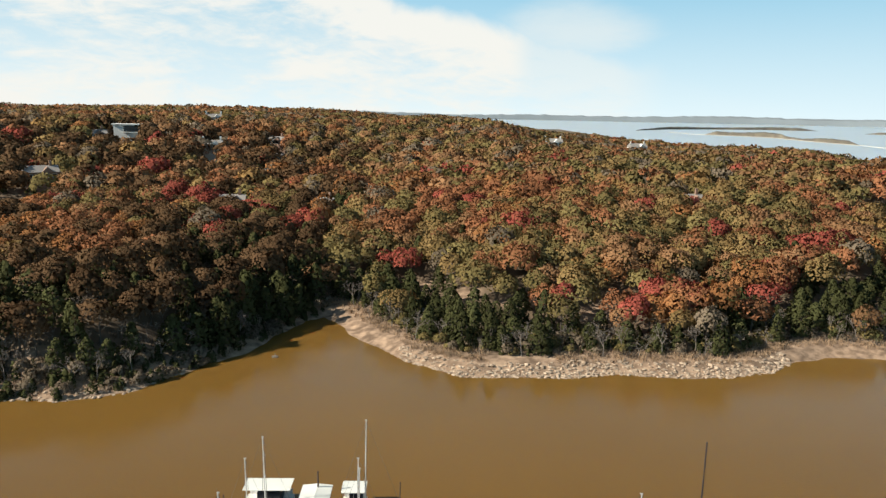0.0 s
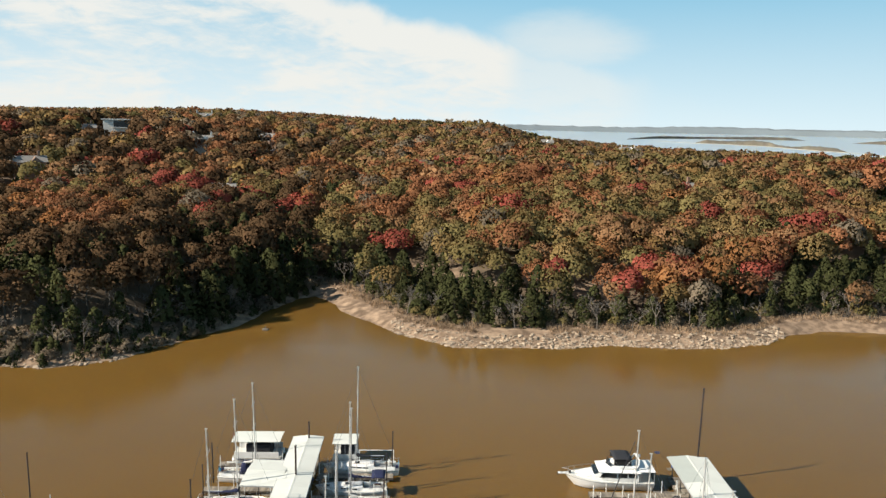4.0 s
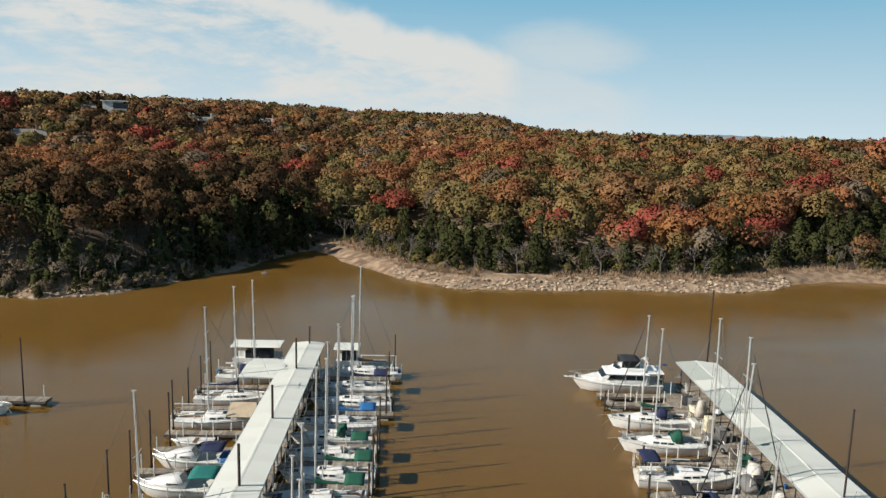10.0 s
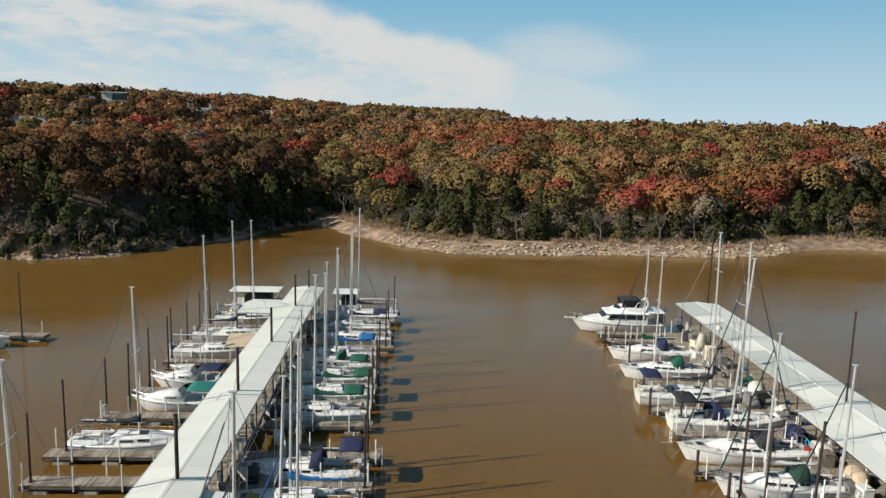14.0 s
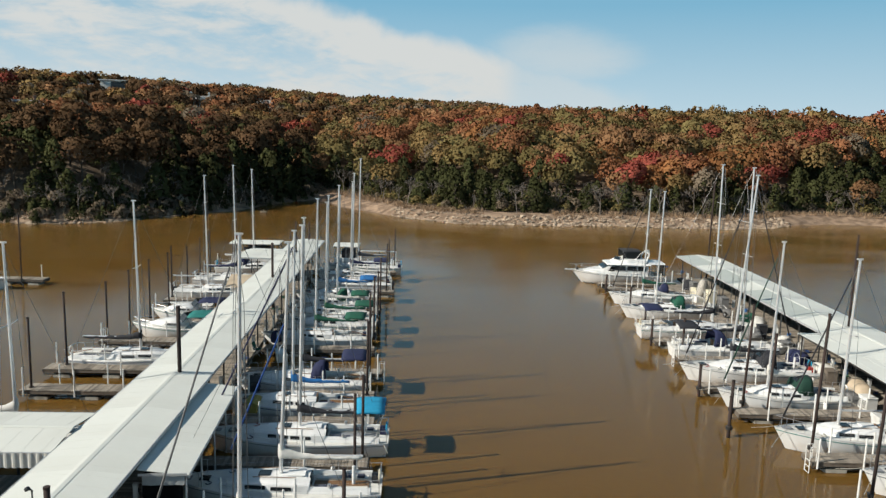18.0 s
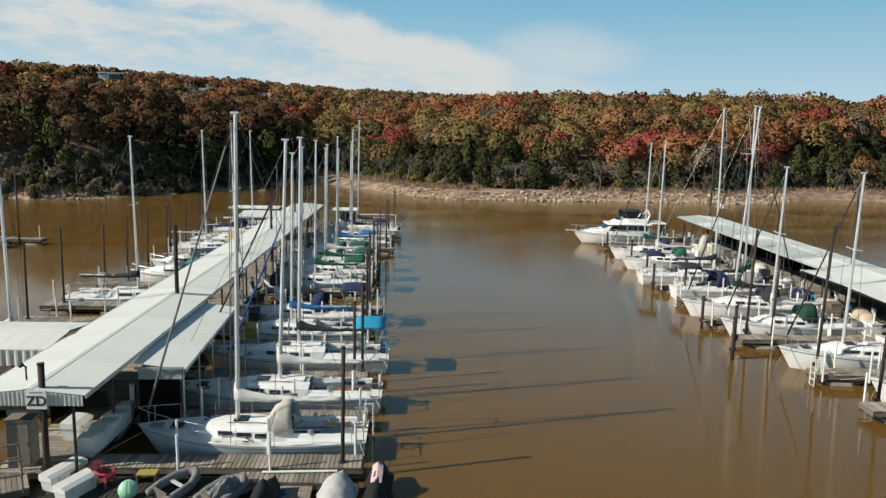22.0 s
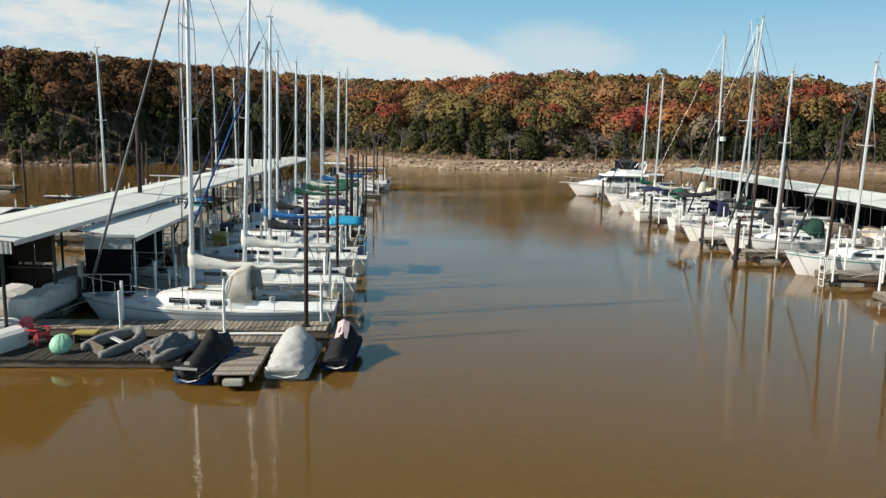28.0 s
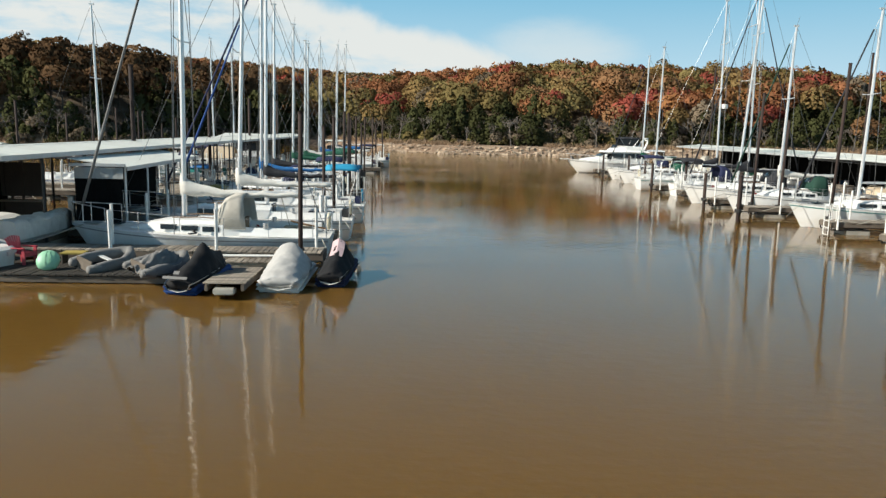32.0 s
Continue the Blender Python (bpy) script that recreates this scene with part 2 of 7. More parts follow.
# darker copy of the mint: groove shade put into the colour
M["mint_dark"] = material("mint_plastic_shaded_groove", (0.17, 0.40, 0.26), 0.5, vary=0.08)
M["box_white"] = material("fibreglass_box", (0.72, 0.72, 0.69), 0.5, vary=0.06, stain=(0.42, 0.38, 0.3), stain_amount=0.5, stain_scale=1.6)
M["sign"] = material("sign_white", (0.78, 0.78, 0.75), 0.5, vary=0.04)
M["ink"] = material("sign_ink", (0.02, 0.02, 0.02), 0.6)
M["stripe_blue"] = material("stripe_blue", (0.02, 0.05, 0.18), 0.4)
M["stripe_grey"] = material("stripe_grey", (0.25, 0.26, 0.27), 0.5)
M["stripe_teal"] = material("stripe_teal", (0.02, 0.22, 0.20), 0.4)
M["dark_metal"] = material("dark_metal", (0.05, 0.05, 0.05), 0.5, metal=0.5, vary=0.2)
M["rope"] = material("rope", (0.35, 0.33, 0.28), 0.9)
M["teak"] = material("teak_trim", (0.20, 0.11, 0.05), 0.6, vary=0.2, scale=8)
M["cream"] = material("cream_paint", (0.72, 0.66, 0.50), 0.6, vary=0.08, stain=(0.4, 0.35, 0.25), stain_amount=0.4)
M["yellow"] = material("yellow_canvas", (0.34, 0.26, 0.06), 0.8, vary=0.15)
M["house_wall"] = material("pale_house_wall", (0.74, 0.72, 0.67), 0.8, vary=0.08)
M["house_roof"] = material("shingle_roof", (0.27, 0.25, 0.23), 0.9, vary=0.2, scale=2)
M["house_pale_roof"] = material("pale_roof", (0.25, 0.235, 0.215), 0.8, vary=0.12, scale=2)
M["brick"] = material("house_brick", (0.27, 0.17, 0.12), 0.9, vary=0.2)
M["stone"] = material("shore_stone", (0.37, 0.285, 0.205), 0.95, vary=0.25, scale=1.5, bump=0.6, bump_scale=6, attr="tint")
M["bark"] = material("bark", (0.085, 0.07, 0.055), 0.95, vary=0.3, scale=6, bump=0.5)
M["bare"] = material("bare_twigs", (0.235, 0.20, 0.17), 0.95, vary=0.25, scale=3, attr="tint")


def leaf(name, color, other, amount=0.4):
    return material(name, color, 0.95, vary=0.20, scale=0.5, stain=other, stain_amount=amount, stain_scale=0.3, attr="tint", random=0.24, spec=0.05, translucent=0.20)


LEAF = {
    "rust": leaf("rust_leaves", (0.269, 0.118, 0.058), (0.235, 0.125, 0.060)),
    "orange": leaf("orange_leaves", (0.300, 0.138, 0.056), (0.255, 0.138, 0.058)),
    "red": leaf("red_leaves", (0.293, 0.074, 0.054), (0.319, 0.112, 0.060)),
    "gold": leaf("gold_leaves", (0.270, 0.166, 0.066), (0.236, 0.152, 0.064)),
    "olive": leaf("olive_leaves", (0.233, 0.159, 0.067), (0.255, 0.155, 0.067)),
    "brown": leaf("brown_leaves", (0.269, 0.148, 0.074), (0.249, 0.150, 0.074)),
    "cedar": leaf("cedar_needles", (0.060, 0.064, 0.026), (0.086, 0.080, 0.036)),
    "moss": leaf("moss_green_leaves", (0.179, 0.143, 0.058), (0.220, 0.152, 0.065)),
    # oak leaves with the west slope's shade put into their colour
    "umber": leaf("umber_shade_leaves", (0.112, 0.068, 0.036), (0.136, 0.068, 0.038)),
    "grey": leaf("thinned_grey_crowns", (0.172, 0.136, 0.096), (0.160, 0.122, 0.080)),
}
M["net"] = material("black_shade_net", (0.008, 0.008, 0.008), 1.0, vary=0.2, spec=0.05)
M["plastic_sheet"] = material("clouded_plastic_sheet", (0.34, 0.36, 0.36), 0.5, vary=0.1, bump=0.3, bump_scale=6)


# ---- building helpers ----
def mesh_object(name, bm, mat, smooth=False):
    me = bpy.data.meshes.new(name)
    bm.to_mesh(me)
    bm.free()
    for f in me.polygons if smooth else ():
        f.use_smooth = True
    me.materials.append(mat)
    return new(name, me)


def part(name, bm, mat, parent, label="", smooth=False):
    ob = mesh_object(name, bm, mat, smooth)
    ob.parent = parent
    return tagged(ob, label) if label else ob


def raw(name, verts, faces, mat, parent=None, smooth=False):
    me = bpy.data.meshes.new(name)
    me.from_pydata([tuple(v) for v in verts], [], faces)
    me.materials.append(mat)
    if smooth:
        me.shade_smooth()
    ob = new(name, me)
    ob.parent = parent
    return ob


def thing(name, m, label, category, group="", kind=""):
    e = new(name)
    e.empty_display_size = 0.3
    e.matrix_world = m
    return tagged(e, label, category, group, kind)


def smooth_step(a, b, v):
    t = np.clip((v - a) / (b - a), 0, 1)
    return t * t * (3 - 2 * t)


# ---- the land ----
# the shoreline, from far out on one side round the cove to the other
SHORE = np.array([(-900, 30), (-400, 62), (-160, 92), (-95, 110), (-62, 113.2), (-52, 117.8), (-46, 126.1), (-38, 139.6), (-30, 162.5), (-26.5, 166), (-21, 156.5),
                  (-14.6, 146.6), (-7, 134.6), (3, 128.8), (16, 127.6), (34, 129.6), (54, 129.8), (61.5, 131.8), (69, 138.4), (76.5, 141.8), (90, 140), (130, 150), (200, 128), (330, 150), (430, 330), (372, 600), (420, 800),
                  (300, 960), (262, 1120), (330, 1600), (330, 2100), (-900, 2400), (-1500, 1200)], float)


def shore_distance(x, y):
    """Metres inland of the shoreline; negative over the water."""
    x, y = np.asarray(x, float), np.asarray(y, float)
    best, inside = np.full(x.shape, 1e9), np.zeros(x.shape, bool)
    for (ax, ay), (bx, by) in zip(SHORE, np.roll(SHORE, -1, 0)):
        dx, dy = bx - ax, by - ay
        k = np.clip(((x - ax) * dx + (y - ay) * dy) / (dx * dx + dy * dy), 0, 1)
        best = np.minimum(best, np.hypot(x - ax - k * dx, y - ay - k * dy))
        if dy:
            inside ^= ((ay > y) != (by > y)) & (x < ax + dx * (y - ay) / dy)
    return np.where(inside, best, -best)


def wobble(x, y, s, seed=0.0):
    return (np.sin(x / s + 1.3 * np.sin(y / s * 0.7 + seed) + seed) + np.sin(y / s * 1.1 + 1.7 * np.sin(x / s * 0.6 + 2 * seed)) + np.sin((x + y) / s * 0.53 + 3 * seed)) / 3


def ground_height(x, y):
    x, y = np.asarray(x, float), np.asarray(y, float)
    d = shore_distance(x, y) + 1.2 * wobble(x, y, 3.1, 1.0) + 0.5 * wobble(x, y, 1.1, 2.0)
    bank = np.where(d < 0, 0.12 * d, 0.10 * np.minimum(d, 6) + 0.75 * smooth_step(0.3, 4.5, d))
    left = smooth_step(-10, -60, x)
    slope = 12.5 * smooth_step(4, 95, d) * (1 - left) + 8.4 * smooth_step(3, 26, d) * left
    # the long hill behind, a knob at its end, a rise to the west and a low brow over the point
    hill = 15.0 * smooth_step(388, 587, y - 0.97 * x) * smooth_step(273, -85, x) * smooth_step(2400, 1200, y)
    hill = hill + 6.0 * np.exp(-((x - 40) / 15.0) ** 2 - ((y - 540) / 70.0) ** 2)
    hill = hill + 6.2 * smooth_step(-16, -166, x) * smooth_step(230, 430, y)
    hill = hill + 4.0 * np.exp(-((x - 114) / 77.0) ** 2 - ((y - 156) / 40.0) ** 2) * smooth_step(8, 40, d)
    far = 1 - 0.98 * smooth_step(346, 483, y) * smooth_step(20, 190, x)
    creek = 1 - 0.175 * np.exp(-((x + 27 - 0.12 * (y - 165)) / 26.0) ** 2) * smooth_step(420, 260, y)
    rolling = 1.6 * wobble(x, y, 38, 0.4) * smooth_step(30, 110, d) + 4.5 * wobble(x, y, 120, 2.1) * smooth_step(120, 300, d)
    return bank + (slope * far + hill) * creek + rolling * far


def grid_sheet(name, xs, ys, mat, offset=0.0):
    gx, gy = np.meshgrid(xs, ys)
    gz = ground_height(gx, gy) + offset
    nx = len(xs)
    v = np.stack([gx, gy, gz], -1).reshape(-1, 3)
    i = (np.arange(len(ys) - 1)[:, None] * nx + np.arange(nx - 1)[None]).ravel()
    f = np.stack([i, i + 1, i + nx + 1, i + nx], 1)
    keep = v[f, 2].max(1) > -1.2
    return raw(name, v, f[keep].tolist(), mat, smooth=True)


def ground_material():
    m = material("forest_floor", (0.135, 0.095, 0.06), 0.95, vary=0.3, scale=0.25, bump=0.6, bump_scale=2.5, stain=(0.085, 0.065, 0.035), stain_amount=0.8, stain_scale=0.04)
    n, l = m.node_tree.nodes, m.node_tree.links
    p = n["Principled BSDF"]
    last = p.inputs["Base Color"].links[0].from_socket
    a = n.new("ShaderNodeAttribute"); a.attribute_name = "beach"
    t = n.new("ShaderNodeTexNoise"); t.inputs["Scale"].default_value, t.inputs["Detail"].default_value = 0.5, 10
    co = n.new("ShaderNodeTexCoord"); l.new(co.outputs["Object"], t.inputs["Vector"])
    ramp = n.new("ShaderNodeValToRGB")
    ramp.color_ramp.elements[0].position, ramp.color_ramp.elements[0].color = 0.36, (0.145, 0.095, 0.060, 1)
    ramp.color_ramp.elements[1].position, ramp.color_ramp.elements[1].color = 0.70, (0.45, 0.315, 0.21, 1)
    l.new(t.outputs["Fac"], ramp.inputs[0])
    mx = n.new("ShaderNodeMixRGB")
    l.new(a.outputs["Fac"], mx.inputs["Fac"]); l.new(last, mx.inputs["Color1"]); l.new(ramp.outputs[0], mx.inputs["Color2"])
    l.new(mx.outputs[0], p.inputs["Base Color"])
    return m


GROUND = ground_material()
xs = np.concatenate([np.linspace(-1600, -180, 60)[:-1], np.linspace(-180, -100, 33)[:-1], np.linspace(-100, 110, 176), np.linspace(110, 200, 37)[1:], np.linspace(200, 470, 55)[1:]])
ys = np.concatenate([np.linspace(20, 96, 20)[:-1], np.linspace(96, 185, 100), np.linspace(185, 420, 60)[1:], np.linspace(420, 2450, 110)[1:]])
ground = tagged(grid_sheet("ground", xs, ys, GROUND), "wooded peninsula rising from a stony tan lake shore", "ground", kind="structure")
_v = np.empty(len(ground.data.vertices) * 3); ground.data.vertices.foreach_get("co", _v); _v = _v.reshape(-1, 3)
_d = shore_distance(_v[:, 0], _v[:, 1])
_b = smooth_step(14, 8, _d + 3.0 * wobble(_v[:, 0], _v[:, 1], 6.0, 0.7) + 1.2 * wobble(_v[:, 0], _v[:, 1], 1.7, 0.2) + 6.0 * smooth_step(-25, -34, _v[:, 0]) * smooth_step(-58, -46, _v[:, 0]))
# mown clearings among the trees of the point
CLEARINGS = ((-4.8, 184, 3.6, 4.5), (5.7, 172.5, 3.8, 4.5), (17.5, 163, 4.2, 4.0), (34.5, 156, 6.0, 4.2))
for cx, cy, rx, ry in CLEARINGS:
    _b = np.maximum(_b, 0.8 * smooth_step(1.25, 0.8, np.hypot((_v[:, 0] - cx) / rx, (_v[:, 1] - cy) / ry)))
ground.data.attributes.new("beach", "FLOAT", "POINT").data.foreach_set("value", _b.astype(np.float32))


def water_material():
    m = bpy.data.materials.new("muddy_water")
    m.use_nodes = True
    n, l = m.node_tree.nodes, m.node_tree.links
    p = n["Principled BSDF"]
    p.inputs["Roughness"].default_value, p.inputs["IOR"].default_value = 0.045, 1.33
    p.inputs["Specular IOR Level"].default_value = 0.34
    co = n.new("ShaderNodeTexCoord")
    t = n.new("ShaderNodeTexNoise"); t.inputs["Scale"].default_value, t.inputs["Detail"].default_value = 0.018, 5
    l.new(co.outputs["Object"], t.inputs["Vector"])
    ramp = n.new("ShaderNodeValToRGB")
    ramp.color_ramp.elements[0].position, ramp.color_ramp.elements[0].color = 0.3, (0.152, 0.082, 0.0195, 1)
    ramp.color_ramp.elements[1].position, ramp.color_ramp.elements[1].color = 0.7, (0.168, 0.0915, 0.0222, 1)
    l.new(t.outputs["Fac"], ramp.inputs[0])
    # base colour grows paler from the docks towards the shore
    shore_tone_co = n.new("ShaderNodeSeparateXYZ"); l.new(co.outputs["Object"], shore_tone_co.inputs[0])
    shore_tone = n.new("ShaderNodeMapRange")
    for key, value in (("From Min", 22), ("From Max", 105), ("To Min", 0.84), ("To Max", 1.02)):
        shore_tone.inputs[key].default_value = value
    l.new(shore_tone_co.outputs["Y"], shore_tone.inputs["Value"])
    murk = n.new("ShaderNodeVectorMath"); murk.operation = "SCALE"
    l.new(ramp.outputs[0], murk.inputs[0]); l.new(shore_tone.outputs[0], murk.inputs["Scale"])
    # open lake beyond the point: reflected sky put into a pale blue colour
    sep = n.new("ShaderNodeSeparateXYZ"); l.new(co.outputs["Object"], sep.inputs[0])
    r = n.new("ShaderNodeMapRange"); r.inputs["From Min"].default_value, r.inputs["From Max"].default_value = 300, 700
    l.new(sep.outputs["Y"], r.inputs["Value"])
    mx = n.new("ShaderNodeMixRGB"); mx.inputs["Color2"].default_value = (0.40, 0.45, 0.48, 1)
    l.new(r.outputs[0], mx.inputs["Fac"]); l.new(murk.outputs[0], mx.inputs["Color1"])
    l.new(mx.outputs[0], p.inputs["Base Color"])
    rr = n.new("ShaderNodeMapRange")
    for key, value in (("From Min", 300), ("From Max", 900), ("To Min", 0.045), ("To Max", 0.32)):
        rr.inputs[key].default_value = value
    l.new(sep.outputs["Y"], rr.inputs["Value"]); l.new(rr.outputs[0], p.inputs["Roughness"])
    # light spreads below the surface of the silty water
    p.subsurface_method = "BURLEY"
    p.inputs["Subsurface Weight"].default_value = 1.0
    p.inputs["Subsurface Radius"].default_value = (1.0, 0.8, 0.5)
    p.inputs["Subsurface Scale"].default_value = 0.22
    mp = n.new("ShaderNodeMapping"); mp.inputs["Scale"].default_value = (1.0, 1.7, 1.0)
    l.new(co.outputs["Object"], mp.inputs[0])
    w1 = n.new("ShaderNodeTexNoise"); w1.inputs["Scale"].default_value, w1.inputs["Detail"].default_value = 2.4, 3
    w2 = n.new("ShaderNodeTexNoise"); w2.inputs["Scale"].default_value, w2.inputs["Detail"].default_value = 0.06, 3
    l.new(mp.outputs[0], w1.inputs["Vector"]); l.new(mp.outputs[0], w2.inputs["Vector"])
    pw = n.new("ShaderNodeMapRange")
    for key, value in (("From Min", 0.35), ("From Max", 0.7), ("To Min", 0.25), ("To Max", 1.0)):
        pw.inputs[key].default_value = value
    l.new(w2.outputs["Fac"], pw.inputs["Value"])
    mm = n.new("ShaderNodeMath"); mm.operation = "MULTIPLY"
    l.new(w1.outputs["Fac"], mm.inputs[0]); l.new(pw.outputs[0], mm.inputs[1])
    b = n.new("ShaderNodeBump"); b.inputs["Strength"].default_value, b.inputs["Distance"].default_value = 0.5, 0.019
    # wind ripples further out in the cove
    wr = n.new("ShaderNodeMapRange")
    for key, value in (("From Min", 35), ("From Max", 95), ("To Min", 1.0), ("To Max", 3.2)):
        wr.inputs[key].default_value = value
    l.new(sep.outputs["Y"], wr.inputs["Value"])
    wm = n.new("ShaderNodeMath"); wm.operation = "MULTIPLY"
    l.new(mm.outputs[0], wm.inputs[0]); l.new(wr.outputs[0], wm.inputs[1])
    l.new(wm.outputs[0], b.inputs["Height"]); l.new(b.outputs[0], p.inputs["Normal"])
    return m


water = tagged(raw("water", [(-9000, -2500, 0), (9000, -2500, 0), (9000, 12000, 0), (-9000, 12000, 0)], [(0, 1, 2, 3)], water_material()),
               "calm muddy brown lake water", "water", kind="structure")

# ---- the woods ----
rng = np.random.default_rng(7)


def crown_cards(count, size, rx, rz, lobes, seed, conical=False):
    """Leaf clumps as small bent quads over a lobed crown: vertices (count*4, 3) about the crown's base."""
    r = np.random.default_rng(seed)
    if conical:
        h = r.random(count) ** 1.35
        a = r.random(count) * 2 * np.pi
        ring = (1 - h) ** 0.48 * (0.65 + 0.35 * np.sqrt(r.random(count))) * (1 + 0.22 * np.sin(a * 3 + seed) + 0.15 * np.sin(h * 25 + a * 2))
        c = np.stack([rx * ring * np.cos(a), rx * ring * np.sin(a), 2 * rz * h], 1)
        nrm = np.stack([np.cos(a), np.sin(a), 0.55 + 0 * a], 1)
    else:
        # a rounded dome of many shallow billows
        d = r.normal(size=(count, 3)); d /= np.linalg.norm(d, axis=1)[:, None]
        d[:, 2] = np.where(d[:, 2] < -0.30, -d[:, 2], d[:, 2])
        bc = r.normal(size=(lobes * 3, 3)); bc /= np.linalg.norm(bc, axis=1)[:, None]
        bc[:, 2] = np.where(bc[:, 2] < -0.4, -bc[:, 2], bc[:, 2])
        swell = 0.13 * r.normal(size=lobes * 3)
        near = (d @ bc.T + 0.35 * swell).argmax(1)
        k = np.clip(np.arccos(np.clip((d * bc[near]).sum(1), -1, 1)) / (2.1 / math.sqrt(lobes * 3)), 0, 1)
        lean = 1 + 0.12 * np.sin(2 * np.arctan2(d[:, 1], d[:, 0]) + seed)
        radius = (0.80 + swell[near] + 0.24 * np.sqrt(1 - k * k)) * lean * (0.86 + 0.17 * np.sqrt(r.random(count)))
        c = d * radius[:, None] * (rx, rx, rz) + (0, 0, rz * 0.92)
        nrm = d + 1.3 * (d - bc[near])
    nrm = nrm / np.linalg.norm(nrm, axis=1)[:, None]
    face = nrm + 0.6 * r.normal(size=(count, 3))
    face /= np.linalg.norm(face, axis=1)[:, None]
    t1 = np.cross(face, r.normal(size=(count, 3))); t1 /= np.linalg.norm(t1, axis=1)[:, None]
    t2 = np.cross(face, t1)
    s = size * (0.55 + 0.9 * r.random((count, 1)))
    t1, t2 = t1 * s, t2 * s * 0.8
    quads = np.stack([c - t1 - 0.3 * t2, c + 0.2 * t1 - t2, c + t1 + 0.4 * t2, c - 0.3 * t1 + t2], 1).reshape(-1, 3)
    whole = c - (0, 0, rz * 0.8)
    soft = (0, 0, 0.40) + nrm * 0.55 + 0.5 * whole / np.linalg.norm(whole, axis=1)[:, None] + 0.16 * r.normal(size=(count, 3))
    soft /= np.linalg.norm(soft, axis=1)[:, None]
    flip = np.sign((soft * np.cross(quads[1::4] - quads[0::4], quads[2::4] - quads[0::4])).sum(1))
    quads = quads.reshape(-1, 4, 3)
    quads[flip < 0] = quads[flip < 0][:, ::-1]
    return np.concatenate([quads.reshape(-1, 3), np.repeat(soft, 4, 0)], 1)


def cards_mesh(name, verts, mat, tint=None):
    """Loose quads; with six columns the last three are their soft normals."""
    me = bpy.data.meshes.new(name)
    verts, soft = verts[:, :3], verts[:, 3:]
    n = len(verts) // 4
    me.vertices.add(n * 4); me.vertices.foreach_set("co", np.asarray(verts, np.float32).ravel())
    me.loops.add(n * 4); me.loops.foreach_set("vertex_index", np.arange(n * 4, dtype=np.int32))
    me.polygons.add(n); me.polygons.foreach_set("loop_start", np.arange(0, n * 4, 4, dtype=np.int32))
    if tint is not None:
        me.attributes.new("tint", "FLOAT", "POINT").data.foreach_set("value", np.asarray(tint, np.float32))
    me.materials.append(mat)
    me.update()
    if soft.shape[1]:
        me.attributes.new("custom_normal", "FLOAT_VECTOR", "POINT").data.foreach_set("vector", np.ascontiguousarray(soft, np.float32).ravel())
    return me


# where trees stand: jittered rows, thinner with distance
def scatter(x0, x1, y0, y1, step):
    gx, gy = np.meshgrid(np.arange(x0, x1, step), np.arange(y0, y1, step))
    gx = gx + step * 0.42 * rng.uniform(-1, 1, gx.shape) + (np.arange(gx.shape[0]) % 2 * step / 2)[:, None]
    gy = gy + step * 0.42 * rng.uniform(-1, 1, gy.shape)
    return np.stack([gx.ravel(), gy.ravel()], 1)


def in_view(p, slack=14):
    return np.abs(p[:, 0]) < p[:, 1] * 0.60 + slack


def open_ground(p, grow=1.0):
    free = np.zeros(len(p), bool)
    for cx, cy, rx, ry in CLEARINGS:
        free |= np.hypot((p[:, 0] - cx) / rx, (p[:, 1] - cy) / ry) < grow
    return free


# houses among the trees: x, y, width, kind, turn
HOUSES = ((-160, 382, 12, "modern", 8), (-114, 370, 9.5, "white", 12), (-153, 503, 10.5, "white", 20), (-169, 366, 9, "dark", 30), (-92, 417, 9, "pale", -15),
          (-153, 284, 11, "dark", 35), (-73, 258, 8, "dark", 10), (-41, 257, 7, "pale", -20), (-81, 339, 8, "pale", 12), (-83, 382, 7, "dark", -8), (81, 556, 13, "white", 5),
          (185, 715, 16, "white", 15), (6, 456, 9, "pale", 25), (14, 560, 10, "dark", -8), (82, 246, 7, "pale", 8), (120, 470, 12, "pale", 0))


def house_ground(p):
    free = np.zeros(len(p), bool)
    for hx, hy, hw, hk, ht in HOUSES:
        back = (p[:, 0] * hx + (p[:, 1] - 5) * (hy - 5)) / math.hypot(hx, hy) - math.hypot(hx, hy)
        off = np.abs(p[:, 0] - hx - hx / hy * (p[:, 1] - hy))
        free |= (off < hw * 0.58) & (back < hw * 0.5) & (back > (-44 if hk in ("white", "modern") else -30))
    return free


NEAR = scatter(-130, 130, 106, 262, 4.7)
MID = scatter(-300, 320, 262, 520, 5.9)
FAR = scatter(-720, 470, 520, 1250, 9.4)
SPECIES = ("rust", "orange", "red", "gold", "olive", "brown", "cedar", "moss", "grey", "umber")


